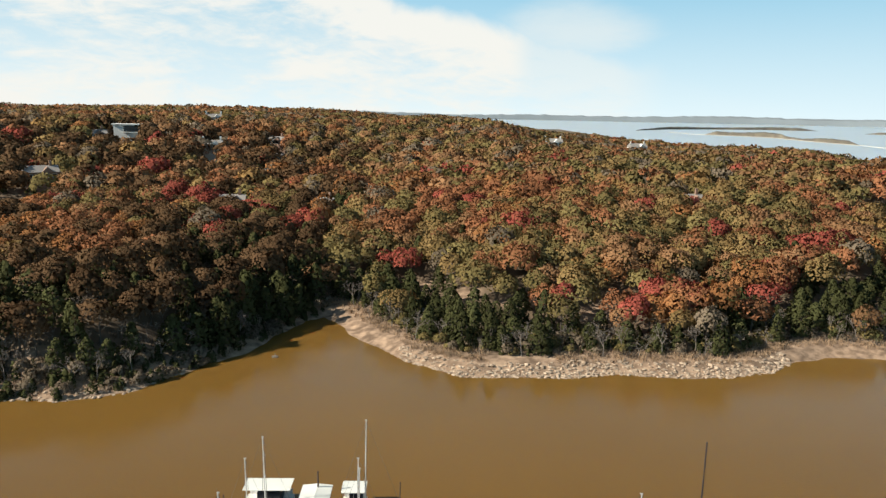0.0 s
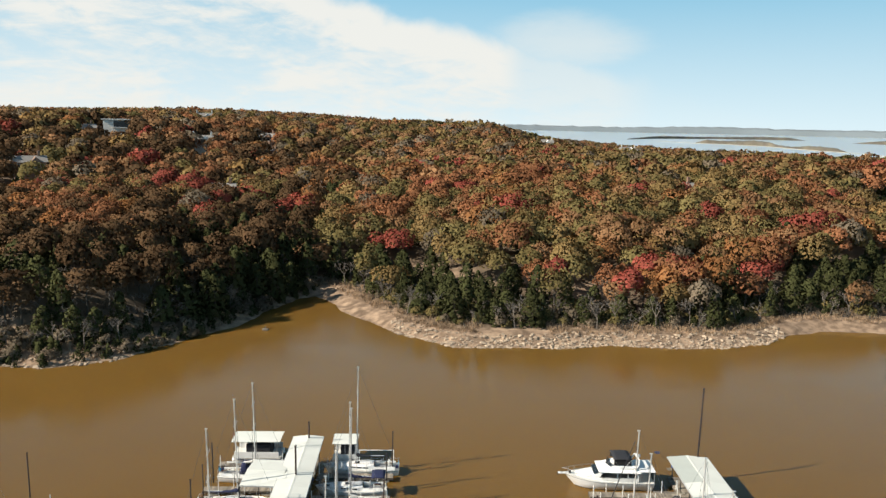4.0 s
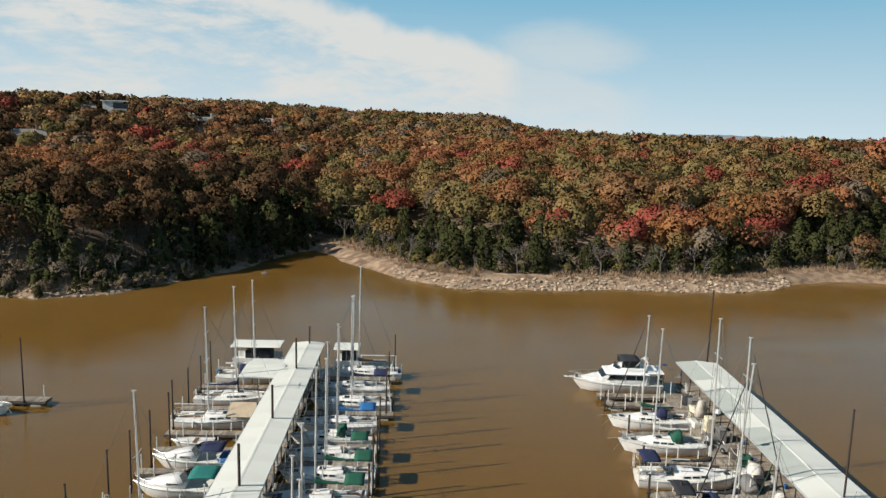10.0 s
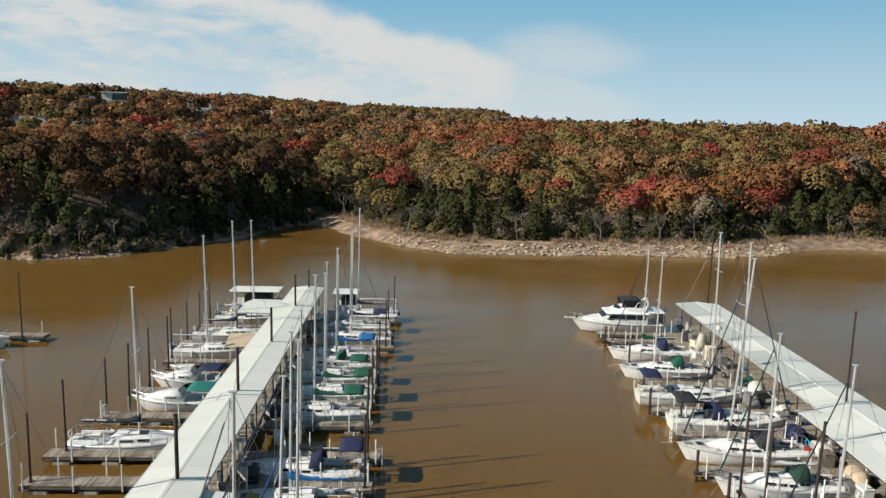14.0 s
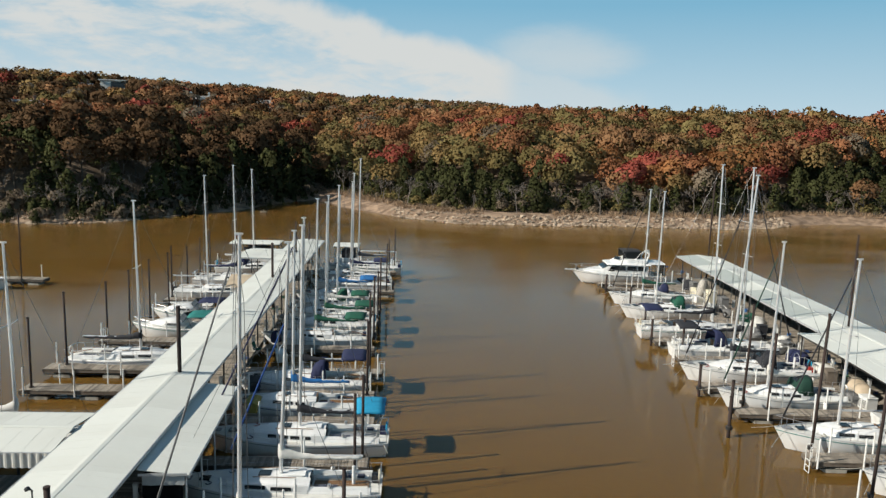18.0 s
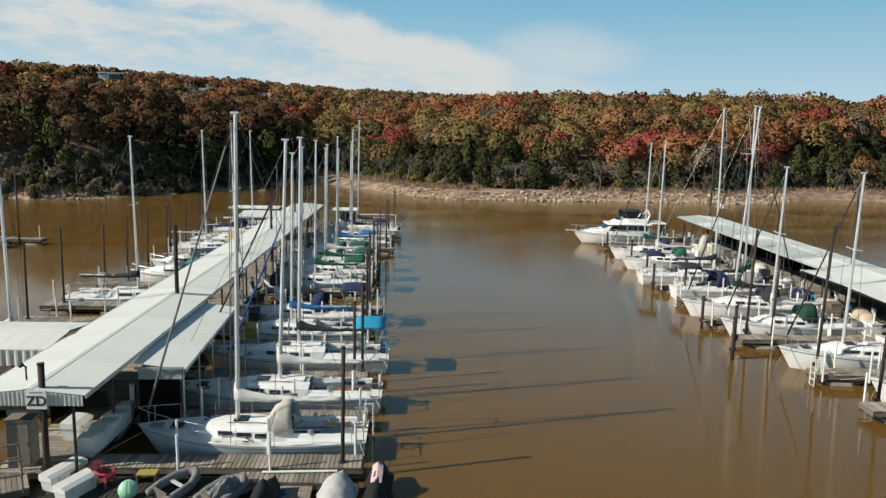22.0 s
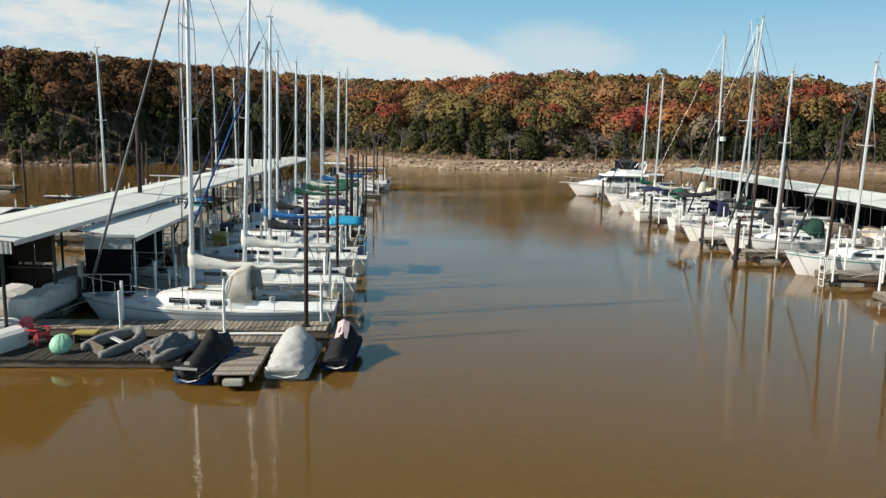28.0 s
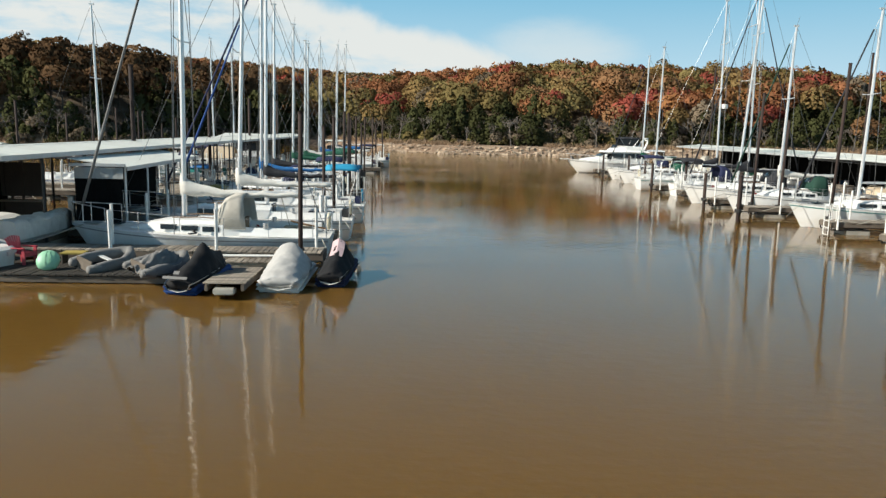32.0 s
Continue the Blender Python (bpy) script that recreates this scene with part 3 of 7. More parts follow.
def species_of(p, d):
    """Which kind stands where: cedars by the shore, oaks in drifts of colour inland."""
    a, b = wobble(p[:, 0], p[:, 1], 21, 0.3), wobble(p[:, 0], p[:, 1], 10, 1.9)
    u, w = rng.random(len(p)), rng.random(len(p))
    lush = smooth_step(-0.24, 0.04, p[:, 0] / p[:, 1])
    far = smooth_step(230, 400, p[:, 1])
    warm, cool = np.exp(1.5 * a) * (1 - 0.5 * far), np.exp(-1.1 * a)
    # a band of red and orange trees along the brow west of the creek
    band = smooth_step(-15, -35, p[:, 0]) * smooth_step(165, 185, p[:, 1]) * smooth_step(262, 235, p[:, 1])
    weight = np.stack([(0.30 - 0.10 * lush) * warm, (0.08 - 0.03 * lush + 0.12 * band) * warm, (0.020 + 0.05 * band) * np.exp(3.6 * b) * (1 - 0.75 * far), 0.02 + 0.045 * lush * (1 - far) + 0 * a,
                       (0.20 + 0.09 * lush) * cool, 0.20 + 0.16 * far + 0 * a, 0.02 + 0 * a, (0.17 + 0.14 * lush) * cool, 0.03 + 0.12 * far + 0 * a], 1)
    pick = np.cumsum(weight / weight.sum(1)[:, None], 1)
    out = (u[:, None] > pick).sum(1).clip(0, 8)
    red_grove = (np.hypot((p[:, 0] - 47) / 11, (p[:, 1] - 147) / 7) < 1) | (np.hypot((p[:, 0] - 74) / 8, (p[:, 1] - 164) / 6) < 1) | (np.hypot((p[:, 0] - 24) / 3.5, (p[:, 1] - 155) / 6) < 1)
    red_grove &= d > 15
    out[red_grove] = np.where(w[red_grove] < 0.42, 2, np.where(w[red_grove] < 0.75, 1, 0))
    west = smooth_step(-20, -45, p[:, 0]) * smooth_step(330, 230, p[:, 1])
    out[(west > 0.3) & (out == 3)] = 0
    # umber trees darken the west slope, whose shade is in the leaf colour
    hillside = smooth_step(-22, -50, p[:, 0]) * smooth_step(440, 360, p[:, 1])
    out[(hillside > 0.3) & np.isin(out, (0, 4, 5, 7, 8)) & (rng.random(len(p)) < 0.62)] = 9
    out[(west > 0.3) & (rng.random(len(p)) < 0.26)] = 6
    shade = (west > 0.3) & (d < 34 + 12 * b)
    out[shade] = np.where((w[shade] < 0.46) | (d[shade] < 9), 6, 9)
    edge = 29 + 7 * a + 3 * west
    out[(d < edge) & ~red_grove & (rng.random(len(p)) < 0.90 - 0.62 * west)] = 6
    out[(d >= edge) & (rng.random(len(p)) < 0.06 + 0.10 * west)] = 6
    return out


NEAR_FORMS = {}
for k, sp in enumerate(SPECIES):
    NEAR_FORMS[sp] = [crown_cards(680, 0.285, (3.5, 4.1, 3.0, 3.8)[j], (3.1, 2.8, 2.9, 3.3)[j], (9, 12, 7, 10)[j], 10 * k + j) if sp != "cedar" else crown_cards(600, 0.27, (2.3, 2.7, 2.0, 2.5)[j], (3.2, 2.8, 3.4, 3.0)[j], 0, 10 * k + j, True) for j in range(4)]
MID_FORMS = {sp: [crown_cards(230, 0.52, (4.0, 4.6, 3.5, 4.2)[j], (3.2, 2.9, 3.0, 3.4)[j], (7, 9, 6, 8)[j], 300 + 10 * k + j) if sp != "cedar" else crown_cards(130, 0.55, 2.2, 3.0, 0, 300 + 10 * k + j, True) for j in range(4)] for k, sp in enumerate(SPECIES)}
FAR_FORMS = {sp: [crown_cards(95, 1.0, 6.2, 3.4, 6, 600 + 10 * k + j) for j in range(4)] for k, sp in enumerate(SPECIES)}

TREE_LABEL = {"rust": "oak with rust-brown autumn leaves on the wooded slope", "orange": "oak with orange autumn leaves on the wooded slope",
              "red": "tree with deep red autumn leaves near the shore", "gold": "oak with yellow-gold autumn leaves on the slope",
              "olive": "oak with fading olive-green leaves on the slope", "brown": "oak with dull brown autumn leaves on the slope",
              "cedar": "dark green cedar standing above the stony shore", "moss": "oak still in moss-green leaf on the slope", "grey": "half-bare grey-brown oak on the slope", "umber": "oak on the west slope, its leaf colour darkened for shade"}


def trunk_bm(h, r, limbs, seed):
    rr = random.Random(seed)
    bm = bmesh.new()

    def limb(a, b, r0, r1):
        a, b = Vector(a), Vector(b)
        m = Matrix.Translation((a + b) / 2) @ (b - a).to_track_quat("Z", "Y").to_matrix().to_4x4()
        bmesh.ops.create_cone(bm, cap_ends=False, segments=6, radius1=r0, radius2=r1, depth=(b - a).length, matrix=m)
    limb((0, 0, -0.4), (0.1, 0, h * 0.55), r, r * 0.65)
    limb((0.1, 0, h * 0.55), (0.0, 0.15, h), r * 0.65, r * 0.15)
    for k in range(limbs):
        a, z = k * 2.4 + rr.random(), h * (0.35 + 0.5 * rr.random())
        L = h * (0.22 + 0.15 * rr.random())
        limb((0.05, 0, z), (L * math.cos(a), L * math.sin(a), z + L * 0.7), r * 0.4, r * 0.08)
    return bm


FORM_MESH, TRUNK_MESH = {}, {}


def tree(sp, x, y, z, s, turn, form, tint):
    """One tree of its own: trunk with limbs, and a crown of leaf clumps."""
    key = (sp, form, tint)
    if key not in FORM_MESH:
        v = NEAR_FORMS[sp][form]
        FORM_MESH[key] = cards_mesh("crown", v + ((0, 0, 2.6, 0, 0, 0) if sp != "cedar" else (0, 0, 0.5, 0, 0, 0)), LEAF[sp], np.full(len(v), tint / 3))
        if sp not in TRUNK_MESH:
            me = bpy.data.meshes.new("trunk")
            bm = trunk_bm(5.6 if sp != "cedar" else 5.2, 0.2, 7 if sp != "cedar" else 3, len(TRUNK_MESH)); bm.to_mesh(me); bm.free()
            me.materials.append(M["bark"])
            TRUNK_MESH[sp] = me
    t = thing("cedar_tree" if sp == "cedar" else "oak_tree", Matrix.LocRotScale((x, y, z), Euler((0, 0, turn)), (s, s, s * rng.uniform(0.88, 1.15))), TREE_LABEL[sp], "tree", "trees on the point")
    new("trunk", TRUNK_MESH[sp]).parent = t
    new("crown", FORM_MESH[key]).parent = t
    return t


joined = {sp: ([], []) for sp in SPECIES}


def shrubs(count, x0, x1, d0, d1, s0, s1, kinds, seed):
    """Low bushes along the bank, joined into the woods of their kind."""
    r = np.random.default_rng(seed)
    p = np.stack([r.uniform(x0, x1, count * 14), r.uniform(104, 182, count * 14)], 1)
    d = shore_distance(p[:, 0], p[:, 1])
    p = p[(d > d0) & (d < d1) & in_view(p)][:count]
    for (x, y), zz in zip(p, ground_height(p[:, 0], p[:, 1])):
        sp, s, turn = r.choice(kinds), r.uniform(s0, s1), r.uniform(0, 6.28)
        v = MID_FORMS[sp][r.integers(0, 4)]
        c, q = math.cos(turn), math.sin(turn)
        w = np.empty_like(v)
        w[:, 0], w[:, 1], w[:, 2] = x + s * (c * v[:, 0] - q * v[:, 1]), y + s * (q * v[:, 0] + c * v[:, 1]), zz + s * v[:, 2] - 0.15
        w[:, 3], w[:, 4], w[:, 5] = c * v[:, 3] - q * v[:, 4], q * v[:, 3] + c * v[:, 4], v[:, 5]
        joined[sp][0].append(w); joined[sp][1].append(np.full(len(v), r.random()))


def plant(points, forms, base, lift, limit):
    d = shore_distance(points[:, 0], points[:, 1])
    near_limit = limit if forms is not NEAR_FORMS else 8.8 - 6.0 * smooth_step(-22, -32, points[:, 0]) + 3.6 * smooth_step(-44, -56, points[:, 0]) + 2.0 * wobble(points[:, 0], points[:, 1], 7, 0.9)
    ok = (d > near_limit) & in_view(points) & ~open_ground(points) & ~house_ground(points)
    points, d = points[ok], d[ok]
    z = ground_height(points[:, 0], points[:, 1])
    kinds = species_of(points, d)
    for (x, y), zz, k, dd in zip(points, z, kinds, d):
        sp = SPECIES[k]
        s = base * rng.uniform(0.78, 1.22)
        if x < -28 and dd < 40 and y < 190:
            s *= 1.2 if x > -50 and dd < 14 else 1.0
        if sp == "cedar" and x > -28 and dd < 34:
            s *= rng.uniform(0.72, 1.02)
        form, turn, tint = rng.integers(0, 4), rng.uniform(0, 6.28), rng.random()
        if forms is NEAR_FORMS and SINGLE(x, y, dd):
            tree(sp, x, y, zz, s, turn, int(form), int(tint * 4))
            continue
        v = forms[sp][form]
        c, q = math.cos(turn), math.sin(turn)
        w = np.empty_like(v)
        w[:, 0], w[:, 1] = x + s * (c * v[:, 0] - q * v[:, 1]), y + s * (q * v[:, 0] + c * v[:, 1])
        w[:, 2] = zz + s * (v[:, 2] + (lift if sp != "cedar" else 0.5))
        w[:, 3], w[:, 4], w[:, 5] = c * v[:, 3] - q * v[:, 4], q * v[:, 3] + c * v[:, 4], v[:, 5]
        joined[sp][0].append(w); joined[sp][1].append(np.full(len(v), tint))


def SINGLE(x, y, d):
    return d < 24 and -75 < x < 92


shrubs(420, -90, -27, 0.6, 9, 0.16, 0.42, ("cedar", "cedar", "cedar", "grey", "cedar"), 71)
shrubs(520, -24, 98, 8, 20, 0.16, 0.40, ("cedar", "cedar", "grey", "moss", "cedar"), 72)
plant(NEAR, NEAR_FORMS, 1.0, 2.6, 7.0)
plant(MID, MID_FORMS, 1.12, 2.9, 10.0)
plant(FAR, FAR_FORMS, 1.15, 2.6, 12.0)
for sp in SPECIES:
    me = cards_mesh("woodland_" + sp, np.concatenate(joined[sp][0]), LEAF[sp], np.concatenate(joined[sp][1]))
    tagged(new("woodland_" + sp, me), "dense wood of " + {"cedar": "dark green cedar", "gold": "yellow-gold oak", "moss": "moss-green oak", "grey": "half-bare grey oak", "umber": "shade-darkened umber oak"}.get(sp, sp + " autumn oak") + " crowns on the hills", "forest", kind="stuff")


# ---- shaping helpers ----
def box_bm(size, center=(0, 0, 0), bevel=0.0, bm=None, m=None):
    own = bmesh.new()
    bmesh.ops.create_cube(own, size=1.0, matrix=Matrix.Diagonal((*size, 1)))
    if bevel:
        bmesh.ops.bevel(own, geom=own.edges[:], offset=bevel, segments=2, affect="EDGES")
    own.transform(Matrix.Translation(center) if m is None else m @ Matrix.Translation(center))
    if bm is None:
        return own
    tmp = bpy.data.meshes.new("tmp"); own.to_mesh(tmp); own.free()
    bm.from_mesh(tmp); bpy.data.meshes.remove(tmp)
    return bm


def tube_bm(points, r, segs=6, bm=None, r_end=None):
    bm = bm or bmesh.new()
    pts = [Vector(p) for p in points]
    rings = []
    for i, p in enumerate(pts):
        d = (pts[min(i + 1, len(pts) - 1)] - pts[max(i - 1, 0)]).normalized()
        q = d.to_track_quat("Z", "Y")
        rad = r if r_end is None else r + (r_end - r) * i / (len(pts) - 1)
        rings.append([bm.verts.new(p + q @ Vector((rad * math.cos(a), rad * math.sin(a), 0))) for a in (2 * math.pi * k / segs for k in range(segs))])
    for a, b in zip(rings, rings[1:]):
        for k in range(segs):
            bm.faces.new((a[k], a[(k + 1) % segs], b[(k + 1) % segs], b[k]))
    bm.faces.new(rings[0][::-1]); bm.faces.new(rings[-1])
    return bm


def loft_bm(rings, closed=True, caps=True, bm=None):
    bm = bm or bmesh.new()
    vs = [[bm.verts.new(p) for p in r] for r in rings]
    n = len(vs[0])
    for a, b in zip(vs, vs[1:]):
        for k in range(n if closed else n - 1):
            bm.faces.new((a[k], a[(k + 1) % n], b[(k + 1) % n], b[k]))
    if caps:
        bm.faces.new(vs[0][::-1]); bm.faces.new(vs[-1])
    bmesh.ops.recalc_face_normals(bm, faces=bm.faces[:])
    return bm


def arc(x, half, z0, rise, n=9, drop=0.0):
    """Points of a bow across the boat at x."""
    return [(x, half * math.cos(math.pi * k / (n - 1)), z0 + rise * math.sin(math.pi * k / (n - 1)) ** 0.6 - drop) for k in range(n)]


def shell_bm(rows, thick=0.03):
    """A thin cloth or sheet of rows of points, with thickness."""
    bm = bmesh.new()
    vs = [[bm.verts.new(p) for p in r] for r in rows]
    for a, b in zip(vs, vs[1:]):
        for k in range(len(a) - 1):
            bm.faces.new((a[k], a[k + 1], b[k + 1], b[k]))
    bmesh.ops.recalc_face_normals(bm, faces=bm.faces[:])
    bmesh.ops.solidify(bm, geom=bm.faces[:], thickness=thick)
    return bm


# ---- boats ----
def hull_shape(L, B, fb, stern=0.66, full=0.44, overhang=0.7, power=2.2):
    def f(s):
        return stern + (1 - stern) * math.sin(math.pi / 2 * s / full) if s < full else max(0.0, 1 - ((s - full) / (1 - full)) ** power)

    def sheer(s):
        return fb * (0.94 + 0.34 * s * s)

    def at(s, k, n=12, draft=0.32, grow=0.0):
        """Point k of n round the section at s, from one rail under the keel to the other."""
        a = math.pi * k / n
        c = math.cos(a)
        down = math.sin(a) ** 0.85
        y = math.copysign(abs(c) ** 0.55, c) * (B / 2 * f(s) + 0.012)
        z = sheer(s) - (sheer(s) + draft) * down
        y *= 1 - 0.16 * down
        x = L * (s - 0.5) - overhang * (1 - (z + draft) / (sheer(s) + draft)) * s ** 5 * 1.2 + 0.16 * L / 8 * (1 - s) ** 6 * down
        return Vector((x, y * (1 + grow / max(0.3, abs(y) + 0.3)), z))
    return f, sheer, at


def hull_parts(t, L, B, fb, mat, stripe, shape):
    f, sheer, at = shape
    st = [i / 16 for i in range(16)] + [0.965, 1.0]
    part("hull", loft_bm([[at(s, k) for k in range(13)] for s in st], closed=False, caps=False), M[mat], t, smooth=True)
    for side in (1, -1):
        boot = bmesh.new()
        rr = [[Vector((q[0], side * (abs(q[1]) + 0.014), q[2])) for q in (at(s, 3).lerp(at(s, 4), 0.1), at(s, 4))] for s in st[:-1]]
        for a, b in zip(rr, rr[1:]):
            boot.faces.new([boot.verts.new(q) for q in (a[0], a[1], b[1], b[0])])
        part("boot_stripe", boot, M["stripe_grey"], t, "dark band at the waterline")
    # the transom closes the stern
    tr = bmesh.new(); tr.faces.new([tr.verts.new(at(0, k) + Vector((0.004, 0, 0))) for k in range(13)]); part("transom", tr, M[mat], t)
    deck = [[Vector((at(s, 0)[0], at(s, 0)[1] * (1 - 2 * j / 4), sheer(s) - 0.015 + 0.05 * f(s) * (1 - abs(1 - 2 * j / 4) ** 2))) for j in range(5)] for s in st]
    part("deck", loft_bm(deck, closed=False, caps=False), M["deck"], t, "cream-white deck", smooth=True)
    for side in (1, -1):
        band = bmesh.new()
        rows = []
        for s in st:
            p0, p1 = at(s, 0), at(s, 1)
            top, low = p0.lerp(p1, 0.20), p0.lerp(p1, 0.30)
            rows.append([Vector((q[0], side * (abs(q[1]) + 0.012), q[2])) for q in (top, low)])
        for a, b in zip(rows, rows[1:]):
            band.faces.new([band.verts.new(q) for q in (a[0], a[1], b[1], b[0])])
        part("hull_stripe", band, M[stripe], t, "thin stripe along the topsides")
        part("toe_rail", tube_bm([Vector((at(s, 0)[0], side * (abs(at(s, 0)[1]) - 0.02), sheer(s) + 0.02)) for s in st], 0.025, 4), M["alu"], t)


def canopy(t, name, x0, x1, half, z0, rise, mat, legs_to, label):
    """A canvas top on bent tubes."""
    xs_ = [x0 + (x1 - x0) * i / 4 for i in range(5)]
    rows = [arc(x, half, z0, rise, 9, 0.05 * abs(2 * i / 4 - 1) ** 2) for i, x in enumerate(xs_)]
    c = part(name, shell_bm(rows, 0.02), M[mat], t, label, smooth=True)
    mid = (x0 + x1) / 2
    for x in (x0 + 0.05, x1 - 0.05):
        for side in (1, -1):
            part("canopy_tube", tube_bm([(x, side * half * 0.98, z0), (mid + (x - mid) * 0.3, side * half * 0.95, legs_to)], 0.016, 5), M["steel"], t)
    return c


def dodger(t, x0, x1, half, z0, h, mat, label):
    """A spray hood: low in front, open aft."""
    rows = [[(x0 + (x1 - x0) * i / 5, half * c * (1 - 0.12 * s), z0 + (h * (1 - (i / 5) ** 4.5) + 0.05) * s) for c, s in ((1, 0), (1, 0.45), (0.97, 0.85), (0.75, 0.98), (0, 1.03), (-0.75, 0.98), (-0.97, 0.85), (-1, 0.45), (-1, 0))] for i in range(6)]
    rows = [[(p[0] + 0.10 * (p[2] - z0), p[1], max(z0, p[2])) for p in r] for r in rows]
    part("dodger", shell_bm(rows, 0.02), M[mat], t, label, smooth=True)
    part("dodger_window", shell_bm([[(p[0] + 0.02, p[1] * 0.55, p[2] + 0.012) for p in r[3:6]] for r in rows[2:5]], 0.008), M["glass_dark"], t)


def sailboat(x, y, heading, L=8.2, B=2.7, fb=0.78, mast_x=0.08, mast_h=10.8, mat="gelcoat", stripe="stripe_blue", cover="sc_white", boom=3.1,
             dodge="", bimini="", windows=3, label="", rake=0.012, jib="", outboard=False, seed=0, group="", lean=0.0, tender="", wheel=False, loose=0.0, radome=0.0):
    r = random.Random(seed)
    t = thing("sailboat", pose(x, y, 0, lean, 0, heading), label, "sailboat", group)
    shape = hull_shape(L, B, fb)
    f, sheer, at = shape
    hull_parts(t, L, B, fb, mat, stripe, shape)
    X = lambda s: L * (s - 0.5)
    # cabin trunk
    ch = 0.40
    rows = []
    for s, hh, ww in ((0.335, 1.0, 0.60), (0.40, 1.06, 0.63), (0.52, 1.0, 0.60), (0.64, 0.80, 0.52), (0.71, 0.48, 0.40), (0.775, 0.04, 0.26)):
        w, z = B / 2 * f(s) * ww / 0.9, sheer(s)
        rows.append([(X(s), w, z), (X(s) - 0.02, w * 0.93, z + ch * hh * 0.78), (X(s) - 0.03, w * 0.72, z + ch * hh), (X(s) - 0.03, 0, z + ch * hh + 0.05 * hh),
                     (X(s) - 0.03, -w * 0.72, z + ch * hh), (X(s) - 0.02, -w * 0.93, z + ch * hh * 0.78), (X(s), -w, z)])
    part("cabin", loft_bm(rows), M["gelcoat" if mat == "gelcoat_grey" else mat], t, "white cabin top")
    for side in (1, -1):
        for k in range(windows):
            s = 0.40 + 0.24 * (k + 0.5) / windows
            w, z = B / 2 * f(s) * (0.61 - 0.06 * k / windows) / 0.9, sheer(s)
            win = box_bm((L * 0.19 / windows, 0.03, 0.16), (0, 0, 0), 0.01)
            win.transform(pose(X(s), side * (w * 0.975 + 0.005), z + 0.19, side * 8, 0, side * -2.5 - side * 2 * k))
            part("cabin_window", win, M["glass_dark"], t, "dark tinted window")
    for s, w in ((0.55, 0.5), (0.83, 0.42)):
        z = sheer(s) + (ch * 1.02 if s < 0.7 else 0.06)
        part("hatch", box_bm((w, w, 0.05), (X(s), 0, z + 0.03), 0.015), M["glass_dark"], t, "smoked deck hatch")
    # cockpit: coamings, benches and well
    for side in (1, -1):
        w = B / 2 * f(0.15) * 0.62
        co = loft_bm([[(X(s), side * (w + o), sheer(s) + h) for o, h in ((0, 0), (0.02, 0.26), (0.10, 0.28), (0.20, 0.02))] for s in (0.05, 0.12, 0.22, 0.335)])
        part("coaming", co, M["gelcoat"], t, smooth=False)
        part("bench", box_bm((L * 0.25, 0.36, 0.06), (X(0.19), side * (w - 0.2), sheer(0.2) + 0.09), 0.015), M["deck"], t)
        part("winch", tube_bm([(X(0.24), side * (w + 0.09), sheer(0.24) + 0.27), (X(0.24), side * (w + 0.09), sheer(0.24) + 0.42)], 0.07, 8), M["steel"], t)
    part("cockpit_sole", box_bm((L * 0.26, 0.55, 0.02), (X(0.19), 0, sheer(0.2) + 0.045), 0.0), M["teak" if r.random() < 0.4 else "stripe_grey"], t, "shaded cockpit floor")
    if wheel:
        ring = [(X(0.12), 0.42 * math.cos(a), sheer(0.1) + 0.72 + 0.42 * math.sin(a)) for a in (2 * math.pi * k / 16 for k in range(17))]
        part("steering_wheel", tube_bm(ring, 0.018, 5), M["steel"], t)
        part("pedestal", tube_bm([(X(0.135), 0, sheer(0.1)), (X(0.135), 0, sheer(0.1) + 0.85)], 0.07, 8), M["gelcoat"], t)
    else:
        part("tiller", tube_bm([(X(0.02), 0, sheer(0) + 0.18), (X(0.16), 0.02, sheer(0) + 0.42)], 0.03, 6), M["teak"], t, "varnished tiller")
    # spars
    mx, mz = X(0.5 + mast_x), sheer(0.6) + ch + 0.03
    top = Vector((mx - rake * mast_h * L / 8, 0, mast_h))
    part("mast", tube_bm([(mx, 0, mz), top], 0.085, 8, r_end=0.06), M["alu"], t, "silver aluminium mast")
    bz = mz + 0.75
    part("boom", tube_bm([(mx - 0.1, 0, bz), (mx - boom, 0, bz + 0.02)], 0.055, 7), M["alu"], t)
    if cover:
        rows = []
        for i in range(19):
            k = i / 18
            hh = 0.23 - 0.07 * k + 0.42 * (1 - k) ** 6 + 0.03 * r.random()
            px, sag = mx + 0.09 - (boom + 0.05) * k, 0.035 * abs(math.sin(k * 14 + seed)) + 0.03 * math.sin(math.pi * k)
            wd = 0.080 + 0.025 * (1 - k)
            rows.append([(px, wd * math.cos(a) * (1.15 - 0.55 * max(0.0, math.sin(a))) + 0.018 * math.sin(k * 43 + 2.1 * q + seed), bz - 0.10 - sag + hh * (0.5 + 0.5 * math.sin(a))) for q, a in enumerate(2 * math.pi * j / 12 for j in range(12))])
        part("sail_cover", loft_bm(rows), M[cover], t, "canvas cover over the furled sail", smooth=True)
    for z in ((0.50, 0.76) if mast_h > 11 else (0.56,)):
        h = mz + (mast_h - mz) * z
        for side in (1, -1):
            part("spreader", tube_bm([(mx - 0.02, 0, h), (mx - 0.08, side * B * 0.29, h + 0.04)], 0.022, 5), M["alu"], t)
            part("shroud", tube_bm([(mx - 0.05, side * (B / 2 * f(0.55) - 0.08), sheer(0.55)), (mx - 0.08, side * B * 0.29, h + 0.04), (mx, 0, min(mast_h - 0.2, h + (mast_h - mz) * 0.34))], 0.011, 4), M["wire"], t)
    bow = Vector((X(0.975), 0, sheer(1) + 0.05))
